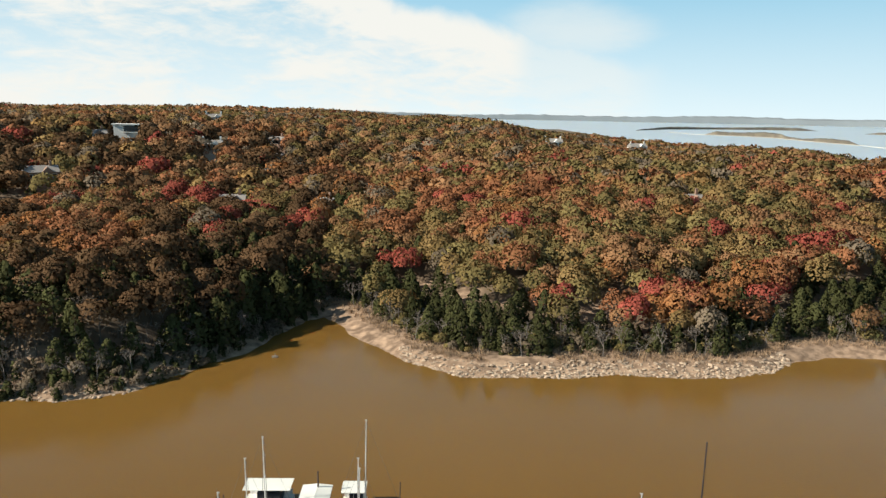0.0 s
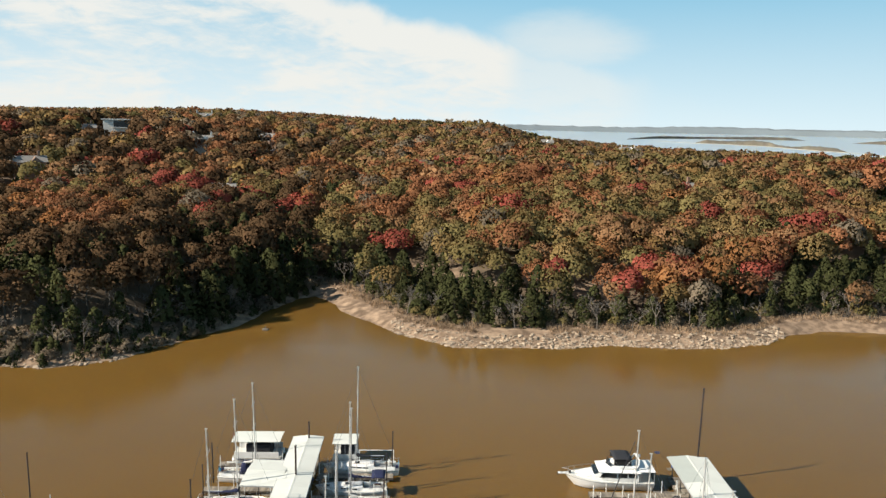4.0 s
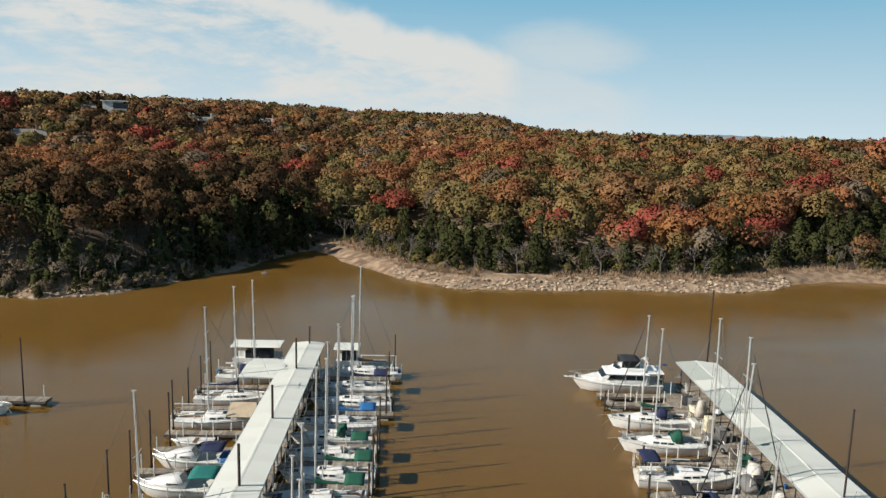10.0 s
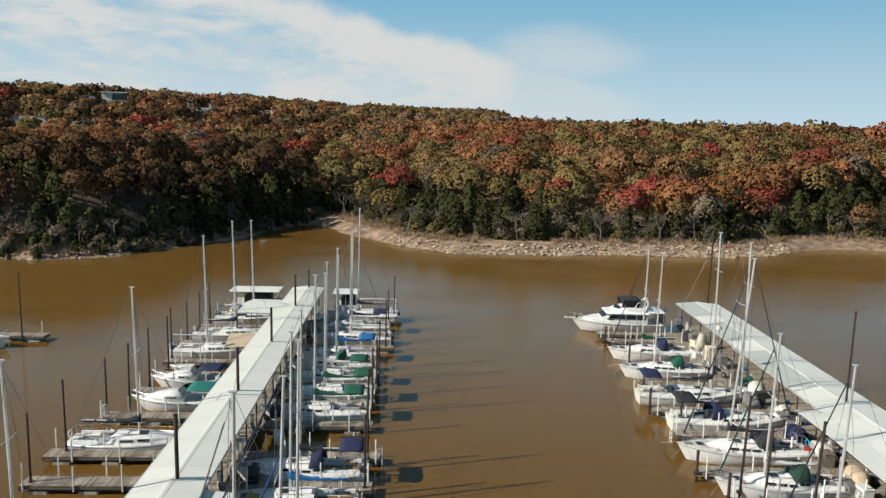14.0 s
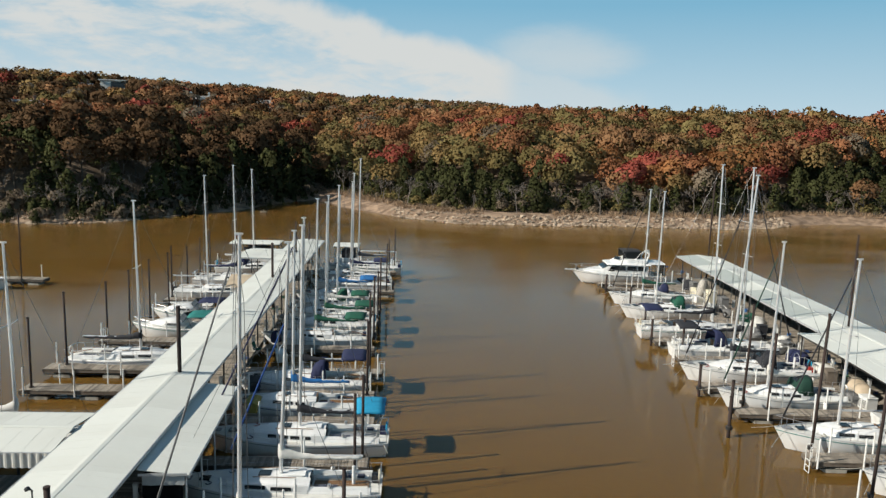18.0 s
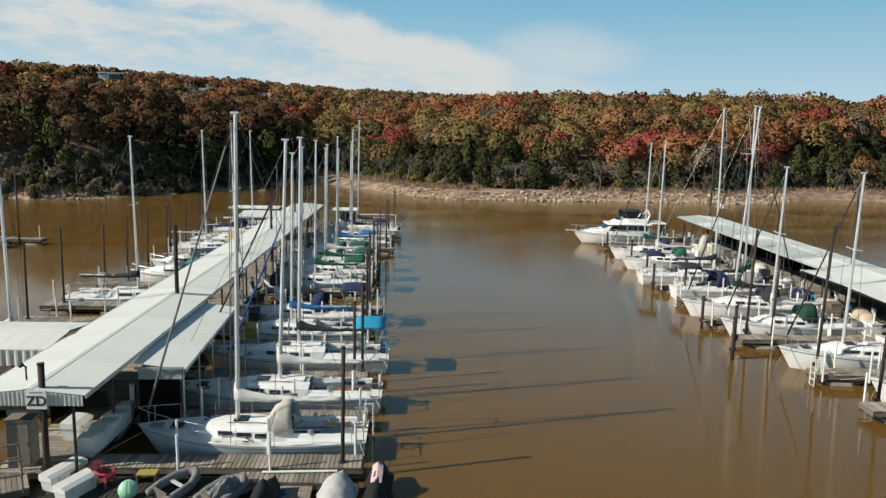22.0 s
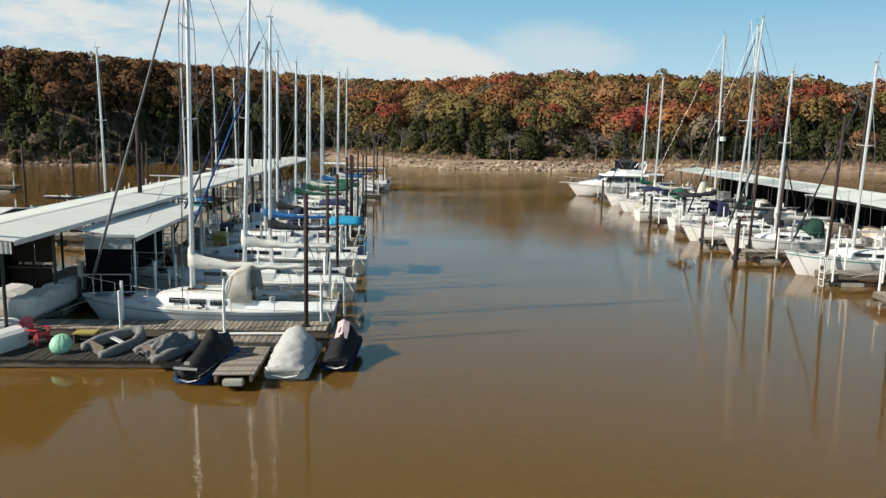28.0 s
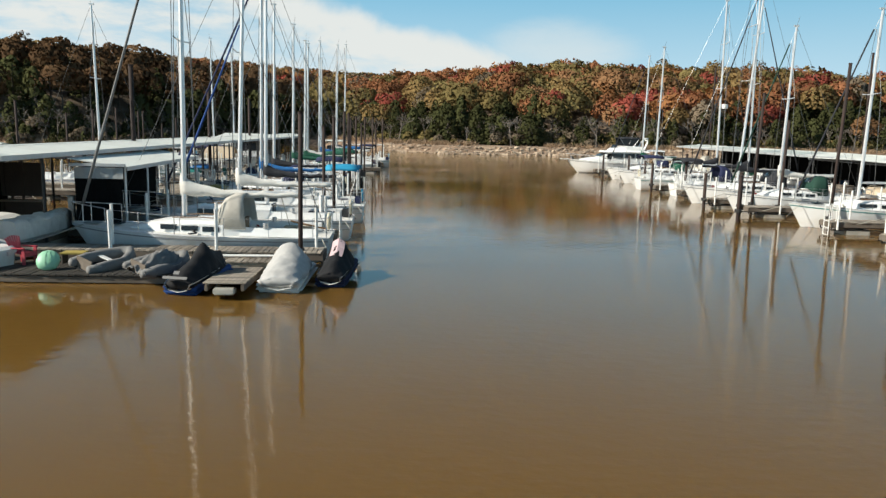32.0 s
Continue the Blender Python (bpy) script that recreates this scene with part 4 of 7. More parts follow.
    part("forestay", tube_bm([bow, top + Vector((0.05, 0, -0.25))], 0.009, 4), M["wire"], t)
    if jib:
        a, b = bow.lerp(top, 0.05), bow.lerp(top, 0.90)
        if loose:
            a, b = Vector((mx + loose, 0.1, 2.3)), Vector((mx - rake * 7.6 * L / 8 + 0.1, 0, 7.6))
        part("furled_jib", tube_bm([a, a.lerp(b, 0.3), a.lerp(b, 0.7), b], 0.048, 7, r_end=0.03), M[jib], t, "rolled headsail on the forestay", smooth=True)
    part("backstay", tube_bm([(X(0.015), 0, sheer(0)), top], 0.009, 4), M["wire"], t)
    if radome:
        part("radome", tube_bm([(mx + 0.26, 0, radome - 0.16), (mx + 0.26, 0, radome - 0.10), (mx + 0.26, 0, radome + 0.10), (mx + 0.26, 0, radome + 0.16)], 0.22, 12), M["gelcoat"], t, "white radar dome on the mast", smooth=True)
    part("masthead", box_bm((0.30, 0.10, 0.08), top + Vector((0.02, 0, 0.04)), 0.02), M["alu"], t)
    part("antenna", tube_bm([top, top + Vector((-0.1, 0.03, 0.5))], 0.008, 4), M["wire"], t)
    # rails
    # deck gear
    for k in range(2):
        part("cushion", box_bm((L * 0.11, 0.34, 0.07), (X(0.14 + 0.12 * k), (1 if k else -1) * (B / 2 * f(0.15) * 0.62 - 0.2), sheer(0.2) + 0.155), 0.02), M[r.choice(("cushion", "sc_navy", "sc_tan", "sc_grey"))], t, "cockpit seat cushion")
    for k in range(r.randint(2, 4)):
        s, yy = r.choice(((0.30, 0.7), (0.08, 0.5), (0.62, 0.95), (0.72, 0.8), (0.50, 1.05), (0.80, 0.4))), r.choice((1, -1))
        zz = sheer(s[0]) + 0.04
        c0 = [(X(s[0]) + 0.16 * math.cos(a) * (1 - 0.1 * q), yy * s[1] * B / 2.9 + 0.13 * math.sin(a) * (1 - 0.1 * q), zz + 0.012 * a) for q, a in enumerate(0.7 * j for j in range(16))]
        part("coiled_rope", tube_bm(c0, 0.022, 4), M[r.choice(("rope", "sc_navy", "sc_black", "jerry_red"))], t)
    if r.random() < 0.6:
        part("stern_locker", box_bm((0.35, 0.5, 0.32), (X(0.03), r.choice((-0.35, 0.35)), sheer(0.02) + 0.18), 0.04), M[r.choice(("sc_black", "sc_navy", "jerry_red", "dark_metal"))], t, "small stowed box at the stern")
    part("life_ring", tube_bm([(X(0.012), -0.1 + 0.24 * math.cos(a), sheer(0) + 0.42 + 0.24 * math.sin(a)) for a in (0.5 * j for j in range(14))], 0.045, 6), M[r.choice(("pvc", "cream", "sc_sky"))], t, "life ring on the stern rail")
    part("mainsheet", tube_bm([(mx - boom * 0.8, 0, bz), (X(0.16), 0.05, sheer(0.16) + 0.2)], 0.014, 4), M["rope"], t)
    part("companionway", box_bm((0.08, 0.6, 0.5), (X(0.335) - 0.02, 0, sheer(0.335) + 0.24), 0.01), M["teak" if r.random() < 0.5 else "glass_dark"], t, "dark companionway boards")
    part("sliding_hatch", box_bm((0.75, 0.62, 0.05), (X(0.40), 0, sheer(0.4) + ch * 1.06 + 0.07), 0.015), M["gelcoat"], t)
    for side in (1, -1):
        part("grab_rail", tube_bm([(X(0.40), side * 0.42, sheer(0.4) + ch + 0.06), (X(0.50), side * 0.45, sheer(0.5) + ch + 0.08), (X(0.60), side * 0.40, sheer(0.6) + ch * 0.9 + 0.07)], 0.018, 5), M["teak"], t, "teak grab rail")
        part("mooring_line", tube_bm([(X(0.93), side * 0.25, sheer(0.93) + 0.05), (X(1.02), side * 0.75, sheer(1) * 0.72), (X(1.08), side * 1.25, 0.55)], 0.014, 4), M["rope"], t)
        part("mooring_line", tube_bm([(X(0.03), side * (B / 2 * f(0) - 0.1), sheer(0) + 0.04), (X(0.0), side * (B / 2 + 0.15), sheer(0) * 0.75), (X(0.03), side * (B / 2 + 0.45), 0.55)], 0.014, 4), M["rope"], t)
    part("anchor_locker", box_bm((0.5, 0.35, 0.03), (X(0.92), 0, sheer(0.92) + 0.05), 0.008), M["stripe_grey"], t)
    for side in (1, -1):
        ps = [Vector((X(s), side * (B / 2 * f(s) - 0.06), sheer(s))) for s in (0.06, 0.22, 0.38, 0.54, 0.70, 0.84)]
        for p in ps:
            part("stanchion", tube_bm([p, p + Vector((0, 0, 0.6))], 0.011, 5), M["steel"], t)
        for hgt in (0.58, 0.32):
            part("lifeline", tube_bm([p + Vector((0, 0, hgt)) for p in ps], 0.004, 4), M["steel"], t)
    b0, b1 = Vector((X(0.84), B / 2 * f(0.84) - 0.06, sheer(0.84))), Vector((X(0.985), 0, sheer(1)))
    pul = tube_bm([b0 + Vector((0, 0, 0.6)), Vector((X(0.94), B / 2 * f(0.94), sheer(0.94) + 0.62)), b1 + Vector((0.12, 0, 0.64)), Vector((X(0.94), -B / 2 * f(0.94), sheer(0.94) + 0.62)), Vector((b0[0], -b0[1], b0[2] + 0.6))], 0.013, 5)
    for side in (1, -1):
        tube_bm([(X(0.94), side * B / 2 * f(0.94), sheer(0.94)), (X(0.94), side * B / 2 * f(0.94), sheer(0.94) + 0.62)], 0.015, 5, pul)
    part("bow_pulpit", pul, M["steel"], t)
    w0 = B / 2 * f(0) - 0.07
    ste = tube_bm([(X(0.06), w0, sheer(0) + 0.6), (X(0.005), w0, sheer(0) + 0.62), (X(0.005), -w0, sheer(0) + 0.62), (X(0.06), -w0, sheer(0) + 0.6)], 0.017, 5)
    for side in (1, -1):
        tube_bm([(X(0.01), side * w0, sheer(0)), (X(0.01), side * w0, sheer(0) + 0.62)], 0.015, 5, ste)
    part("stern_rail", ste, M["steel"], t)
    if dodge:
        dodger(t, X(0.31), X(0.43), B * 0.33, sheer(0.35) + 0.22, 0.95, dodge, "canvas spray hood over the companionway")
    if bimini:
        canopy(t, "bimini", X(0.02), X(0.02) + 1.45, B * 0.38, sheer(0) + 1.55, 0.22, bimini, sheer(0.05), "canvas sun top over the cockpit")
    if outboard:
        ob = part("outboard_motor", box_bm((0.30, 0.26, 0.42), (X(0) - 0.22, 0.35, 0.85), 0.07), M["dark_metal"], t, "dark outboard motor")
        part("motor_leg", box_bm((0.14, 0.10, 0.95), (X(0) - 0.20, 0.35, 0.25), 0.03), M["dark_metal"], ob)
    for k in range(r.randint(0, 1)):
        s = 0.25 + 0.2 * k
        sy = (1 if r.random() < 0.5 else -1) * (B / 2 * f(s) + 0.10)
        part("fender", tube_bm([(X(s), sy, 0.28), (X(s), sy, 0.36), (X(s), sy, 0.78), (X(s), sy, 0.86)], 0.10, 7), M["pvc"], t, "white fender hung on the side", smooth=True)
    if tender:
        part("deck_cover", shell_bm([arc(X(0.55 + 0.06 * i), 0.8 - 0.08 * i, sheer(0.6) + 0.42, 0.2, 7) for i in range(4)], 0.02), M[tender], t, "canvas laid over the foredeck", smooth=True)
    return t


def cruiser(x, y, heading, L=11.0, B=3.6, label="", group="", top="sc_black"):
    """A motor yacht with a flying bridge."""
    t = thing("motor_yacht", pose(x, y, 0, 0, 0, heading) @ Matrix.Diagonal((1, 1, 0.86, 1)), label, "boat", group)
    shape = hull_shape(L, B, 1.25, stern=0.92, full=0.5, overhang=1.2, power=2.4)
    f, sheer, at = shape
    hull_parts(t, L, B, 1.25, "gelcoat", "stripe_grey", shape)
    X = lambda s: L * (s - 0.5)

    def block(name, rows, mat="gelcoat", label=""):
        rr = [[(X(s), w, z0), (X(s) - 0.03, w * 0.96, z1 - 0.12), (X(s) - 0.05, w * 0.85, z1), (X(s) - 0.05, -w * 0.85, z1), (X(s) - 0.03, -w * 0.96, z1 - 0.12), (X(s), -w, z0)] for s, w, z0, z1 in rows]
        return part(name, loft_bm(rr), M[mat], t, label)
    block("foredeck_trunk", [(0.62, 1.15, 1.3, 1.95), (0.74, 0.95, 1.4, 1.85), (0.86, 0.5, 1.5, 1.62)], label="raised white foredeck")
    block("cabin", [(0.18, 1.45, 1.2, 2.6), (0.42, 1.45, 1.25, 2.62), (0.58, 1.32, 1.3, 2.55), (0.68, 1.1, 1.4, 1.95)], label="white cabin with sloping front")
    block("roof_brow", [(0.16, 1.6, 2.56, 2.74), (0.45, 1.6, 2.58, 2.76), (0.63, 1.35, 2.5, 2.66)], label="white overhanging cabin roof")
    block("flybridge", [(0.22, 1.25, 2.74, 3.25), (0.40, 1.25, 2.74, 3.3), (0.52, 1.0, 2.72, 3.05), (0.56, 0.9, 2.7, 2.8)], label="white flying bridge coaming")
    for side in (1, -1):
        for s, ln in ((0.25, 0.9), (0.36, 1.0), (0.48, 1.0)):
            win = box_bm((ln, 0.03, 0.55), (0, 0, 0), 0.02); win.transform(pose(X(s), side * 1.44, 2.12, side * 3, 0, -side * (0 if s < 0.42 else 6)))
            part("side_window", win, M["glass_dark"], t, "dark tinted window")
        tri = bmesh.new(); tri.faces.new([tri.verts.new((X(a), side * 1.36, z)) for a, z in ((0.53, 2.42), (0.53, 1.75), (0.62, 1.75), (0.58, 2.36))]); bmesh.ops.solidify(tri, geom=tri.faces[:], thickness=0.03)
        part("side_window", tri, M["glass_dark"], t)
        ps = [Vector((X(s), side * (B / 2 * f(s) - 0.07), sheer(s))) for s in (0.30, 0.42, 0.54, 0.66, 0.77, 0.87, 0.95)]
        for p in ps:
            part("stanchion", tube_bm([p, p + Vector((0, 0, 0.65))], 0.016, 5), M["steel"], t)
        part("bow_rail", tube_bm([p + Vector((0, 0, 0.65)) for p in ps] + [Vector((X(1.02), 0, sheer(1) + 0.65))], 0.018, 5), M["steel"], t)
    ws = bmesh.new()
    for side in (-1, 0, 1):
        ws.faces.new([ws.verts.new(p) for p in ((X(0.585) - 0.01, side * 0.82 - 0.38, 2.45), (X(0.672), side * 0.72 - 0.34, 2.0), (X(0.672), side * 0.72 + 0.34, 2.0), (X(0.585) - 0.01, side * 0.82 + 0.38, 2.45))])
    bmesh.ops.translate(ws, verts=ws.verts[:], vec=(0.05, 0, 0.06)); bmesh.ops.solidify(ws, geom=ws.faces[:], thickness=0.02)
    part("windscreen", ws, M["glass_dark"], t, "dark raked windscreen")
    part("bridge_screen", shell_bm([[(X(0.50), -1.0, 3.1), (X(0.535), 0, 3.05), (X(0.50), 1.0, 3.1)], [(X(0.48), -1.0, 3.45), (X(0.515), 0, 3.4), (X(0.48), 1.0, 3.45)]], 0.02), M["glass_dark"], t)
    canopy(t, "bimini", X(0.26), X(0.47), 1.2, 4.15, 0.18, top, 3.0, "black canvas top on the flying bridge")
    for side in (1, -1):
        part("bridge_curtain", box_bm((X(0.46) - X(0.27), 0.03, 0.80), ((X(0.27) + X(0.46)) / 2, side * 1.12, 3.72), 0.01), M["glass_dark"], t, "smoked plastic side curtain")
    part("bridge_curtain", box_bm((0.03, 2.2, 0.80), (X(0.265), 0, 3.72), 0.01), M["glass_dark"], t)
    part("aft_top", shell_bm([arc(X(s), 1.55, 2.74, 0.12, 7) for s in (0.0, 0.08, 0.18)], 0.05), M["gelcoat"], t, "white hard top over the after deck")
    for s in (0.01, 0.16):
        for side in (1, -1):
            part("aft_post", tube_bm([(X(s), side * 1.5, 1.2), (X(s), side * 1.5, 2.75)], 0.03, 6), M["steel"], t)
    part("aft_enclosure", shell_bm([[(X(0.0), -1.5, z), (X(0.0), 1.5, z)] for z in (1.25, 2.7)], 0.02), M["glass_dark"], t, "smoked plastic enclosure")
    arch = tube_bm([(X(0.22), 1.3, 2.7), (X(0.18), 1.2, 3.7), (X(0.17), 0.8, 3.95), (X(0.17), -0.8, 3.95), (X(0.18), -1.2, 3.7), (X(0.22), -1.3, 2.7)], 0.09, 6)
    part("radar_arch", arch, M["gelcoat"], t, "white radar arch")
    part("radar_dome", tube_bm([(X(0.17), 0, 4.02), (X(0.17), 0, 4.08), (X(0.17), 0, 4.24), (X(0.17), 0, 4.28)], 0.28, 12), M["gelcoat"], t, "white radar dome", smooth=True)
    part("bow_platform", box_bm((0.9, 0.45, 0.08), (X(1.0) + 0.2, 0, sheer(1) - 0.02), 0.02), M["gelcoat"], t)
    part("anchor", tube_bm([(X(1.0) + 0.1, 0, sheer(1) + 0.08), (X(1.0) + 0.75, 0, sheer(1) - 0.08), (X(1.0) + 0.62, 0, sheer(1) - 0.35)], 0.04, 5), M["dark_metal"], t)
    part("windlass", tube_bm([(X(0.93), 0, sheer(0.93)), (X(0.93), 0, sheer(0.93) + 0.28)], 0.13, 8), M["dark_metal"], t)
    return t


def powerboat(x, y, heading, L=6.6, B=2.3, label="", cover="sc_green", second="sc_navy", group=""):
    t = thing("motorboat", pose(x, y, 0, 0, 0, heading), label, "boat", group)
    shape = hull_shape(L, B, 0.8, stern=0.94, full=0.5, overhang=0.9, power=2.3)
    f, sheer, at = shape
    hull_parts(t, L, B, 0.8, "gelcoat", "stripe_teal", shape)
    X = lambda s: L * (s - 0.5)
    rows = [[(X(s), w, sheer(s)), (X(s), w * 0.9, sheer(s) + h), (X(s), 0, sheer(s) + h + 0.06), (X(s), -w * 0.9, sheer(s) + h), (X(s), -w, sheer(s))] for s, w, h in ((0.45, 0.95, 0.55), (0.6, 0.9, 0.5), (0.76, 0.6, 0.28), (0.84, 0.35, 0.04))]
    part("cabin", loft_bm(rows), M["gelcoat"], t, "low white cuddy cabin", smooth=True)
    part("windscreen", shell_bm([[(X(0.47), -0.95, sheer(0.5) + 0.5), (X(0.55), 0, sheer(0.5) + 0.55), (X(0.47), 0.95, sheer(0.5) + 0.5)], [(X(0.42), -0.85, sheer(0.5) + 0.95), (X(0.49), 0, sheer(0.5) + 1.0), (X(0.42), 0.85, sheer(0.5) + 0.95)]], 0.02), M["glass_dark"], t)
    canopy(t, "canvas_top", X(0.14), X(0.42), B * 0.42, sheer(0.2) + 0.95, 0.16, cover, sheer(0.2), "canvas top over the cockpit")
    if second:
        part("cockpit_cover", shell_bm([arc(X(s), B * 0.45, sheer(s) + 0.05, 0.3 - 0.2 * abs(s - 0.1) / 0.1 * 0.5, 7) for s in (0.0, 0.06, 0.12, 0.2)], 0.02), M[second], t, "canvas cover over the stern", smooth=True)
    part("outboard_motor", box_bm((0.45, 0.4, 0.6), (X(0) - 0.25, 0, 0.75), 0.1), M["dark_metal"], t)
    for side in (1, -1):
        win = box_bm((0.9, 0.03, 0.16), (0, 0, 0), 0.02); win.transform(pose(X(0.58), side * 0.89, sheer(0.58) + 0.3, side * 10, 0, -side * 5)); part("side_window", win, M["glass_dark"], t)
        ps = [Vector((X(s), side * (B / 2 * f(s) - 0.06), sheer(s))) for s in (0.5, 0.65, 0.8, 0.92)]
        part("bow_rail", tube_bm([ps[0]] + [p + Vector((0, 0, 0.4)) for p in ps] + [Vector((X(0.98), 0, sheer(1) + 0.42))], 0.015, 5), M["steel"], t)
    return t

# ---- the far shore, islands and houses ----
def ridge_strip(name, line, h0, h1, mat, label, depth=60.0, step=14.0, kind="structure", seed=3):
    """A low wooded strip of land: a bank with an uneven tree line on it."""
    r = np.random.default_rng(seed)
    pts = []
    for (ax, ay), (bx, by) in zip(line, line[1:]):
        n = max(2, int(math.hypot(bx - ax, by - ay) / step))
        pts += [(ax + (bx - ax) * k / n, ay + (by - ay) * k / n) for k in range(n)]
    pts = np.array(pts)
    k = np.arange(len(pts))
    top = h0 + (h1 - h0) * (0.5 + 0.28 * np.sin(k * 0.06 + seed) + 0.22 * np.sin(k * 0.19 + 2 * seed)) + (h1 * 0.16) * r.random(len(pts))
    out = pts / np.linalg.norm(pts, axis=1)[:, None] * depth
    env = np.minimum(1, np.minimum(k, len(pts) - 1 - k) / 4.0)
    v = np.concatenate([np.c_[pts, np.full(len(pts), -0.5)], np.c_[pts + out * 0.1, top * env * 0.75], np.c_[pts + out * 0.4, top * env], np.c_[pts + out, np.full(len(pts), -0.5)]])
    n = len(pts)
    f = [(a + j * n, a + 1 + j * n, a + 1 + (j + 1) * n, a + (j + 1) * n) for j in range(3) for a in range(n - 1)]
    return tagged(raw(name, v, f, mat, smooth=False), label, "shore", kind=kind)


# distance haze mixed into the far shore's base colour
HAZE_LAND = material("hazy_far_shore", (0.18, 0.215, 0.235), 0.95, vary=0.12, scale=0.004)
ISLE = material("scrubby_island", (0.10, 0.09, 0.07), 0.95, vary=0.3, scale=0.05, stain=(0.28, 0.24, 0.17), stain_amount=0.6, stain_scale=0.02)
SAND = material("pale_sandbar", (0.50, 0.47, 0.40), 0.95, vary=0.1, scale=0.05)
_ang = [radians(a) for a in range(-50, 60, 2)]
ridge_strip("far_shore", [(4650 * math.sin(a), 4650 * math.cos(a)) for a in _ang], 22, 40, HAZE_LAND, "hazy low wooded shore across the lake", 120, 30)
ridge_strip("island", [(554, 2166), (721, 2418), (922, 2553), (1111, 2597), (1290, 2560)], 3, 9, ISLE, "long low wooded island in the lake", 60, 14, seed=5)
ridge_strip("island", [(634, 1829), (693, 1771), (736, 1672), (715, 1450), (723, 1291)], 2, 13, ISLE, "narrow scrubby island along a sandbar", 34, 8, seed=8)
ridge_strip("sandbar", [(600, 2060), (628, 1822), (690, 1762), (730, 1662), (708, 1442), (716, 1280), (690, 1120), (900, 1090)], 0.5, 0.9, SAND, "pale sandbar just above the lake", 24, 12, seed=9)
ridge_strip("island", [(1229, 2193), (1300, 2110), (1480, 2050)], 8, 15, ISLE, "dark wooded island", 60, 16, seed=11)



def house(x, y, w, look_kind, turn):
    """A house in the woods: walls, gable roof, windows and chimneys."""
    z = float(ground_height(x, y)) + (2.6 if look_kind in ("white", "modern") else 1.2)
    wall, roof_m = {"white": ("house_wall", "house_pale_roof"), "modern": ("house_wall", "house_wall"), "pale": ("brick", "house_pale_roof"), "dark": ("brick", "house_roof")}[look_kind]
    label = {"white": "large white house with a pale roof among the trees", "modern": "white flat-roofed house with a dark glazed front among the trees", "pale": "brick house with a pale roof among the trees", "dark": "dark brick house with a shingle roof among the trees"}[look_kind]
    t = thing("house", pose(x, y, z, 0, 0, turn), label, "house", "houses on the hill")
    d, h = w * 0.62, 0.64 * w if look_kind == "white" else 0.6 * w
    part("wall", box_bm((w, d, h + 4), (0, 0, h / 2 - 2), 0.05), M[wall], t)
    r = h + w * 0.20
    if look_kind == "modern":
        part("roof", box_bm((w + 1.4, d + 1.6, 0.45), (0, -0.3, h + 0.2), 0.05), M[roof_m], t, "flat white roof slab")
        for k in range(5):
            part("glass_bay", box_bm((w * 0.13, 0.1, h * 0.42), (-w * 0.02 + w * 0.115 * k, -d / 2 - 0.06, h * 0.72), 0.02), M["glass_dark"], t)
        part("balcony", box_bm((w * 0.62, 1.2, 0.25), (w * 0.18, -d / 2 - 0.6, h * 0.46), 0.03), M[wall], t)
        return t
    part("roof", loft_bm([[(xx, -d / 2 - 0.5, h - 0.15), (xx, 0, r), (xx, d / 2 + 0.5, h - 0.15), (xx, 0, h - 0.2)] for xx in (-w / 2 - 0.5, w / 2 + 0.5)]), M[roof_m], t)
    gx = w * 0.16
    part("gable", loft_bm([[(gx - w * 0.18, yy, h - 0.1), (gx, yy, r - 0.3), (gx + w * 0.18, yy, h - 0.1)] for yy in (-d / 2 - 1.2, 0)]), M[wall], t)
    for k in range(4):
        win = part("window", box_bm((1.3, 0.12, 1.3), (-w / 2 + w * (k + 0.5) / 4, -d / 2 - 0.04, h - 1.5), 0.03), M["glass_dark"], t)
        part("window_frame", box_bm((1.55, 0.06, 1.55), (-w / 2 + w * (k + 0.5) / 4, -d / 2 - 0.02, h - 1.5), 0.02), M["house_wall"], win)
    for sx in ((-0.44, 0.44) if look_kind == "white" else (0.3,)):
        part("chimney", box_bm((0.9, 0.9, 3.2), (sx * w, 0, r + 0.2), 0.05), M[wall], t)
    return t


for row in HOUSES:
    house(*row)

# ---- shore rocks, bare trees and brush ----
def rocks(count, x0, x1, d0, d1, s0, s1, seed, label):
    r = np.random.default_rng(seed)
    base = bmesh.new(); bmesh.ops.create_icosphere(base, subdivisions=1, radius=1.0)
    bv = np.array([v.co[:] for v in base.verts]); bf = np.array([[v.index for v in f.verts] for f in base.faces]); base.free()
    xs_, ys_ = r.uniform(x0, x1, count * 30), r.uniform(104, 172, count * 30)
    d = shore_distance(xs_, ys_) + 1.2 * wobble(xs_, ys_, 3.1, 1.0)
    ok = np.flatnonzero((d > d0) & (d < d1) & (r.random(len(d)) < 1.15 - (d - d0) / (d1 - d0)))[:count]
    z = ground_height(xs_[ok], ys_[ok])
    V, F, T = [], [], []
    for n, (x, y, zz) in enumerate(zip(xs_[ok], ys_[ok], z)):
        s = s0 + (s1 - s0) * r.random() ** 3
        v = bv * (1 + 0.28 * r.normal(size=(len(bv), 1))) * s * (1.3, 1.0, 0.55)
        a = r.uniform(0, 6.28)
        v = np.c_[v[:, 0] * math.cos(a) - v[:, 1] * math.sin(a), v[:, 0] * math.sin(a) + v[:, 1] * math.cos(a), v[:, 2]] + (x, y, zz + s * 0.15)
        V.append(v); F.append(bf + n * len(bv)); T.append(np.full(len(bv), r.random()))
    ob = raw("shore_rocks", np.concatenate(V), np.concatenate(F).tolist(), M["stone"])
    ob.data.attributes.new("tint", "FLOAT", "POINT").data.foreach_set("value", np.concatenate(T).astype(np.float32))
    return tagged(ob, label, "rocks", kind="stuff")


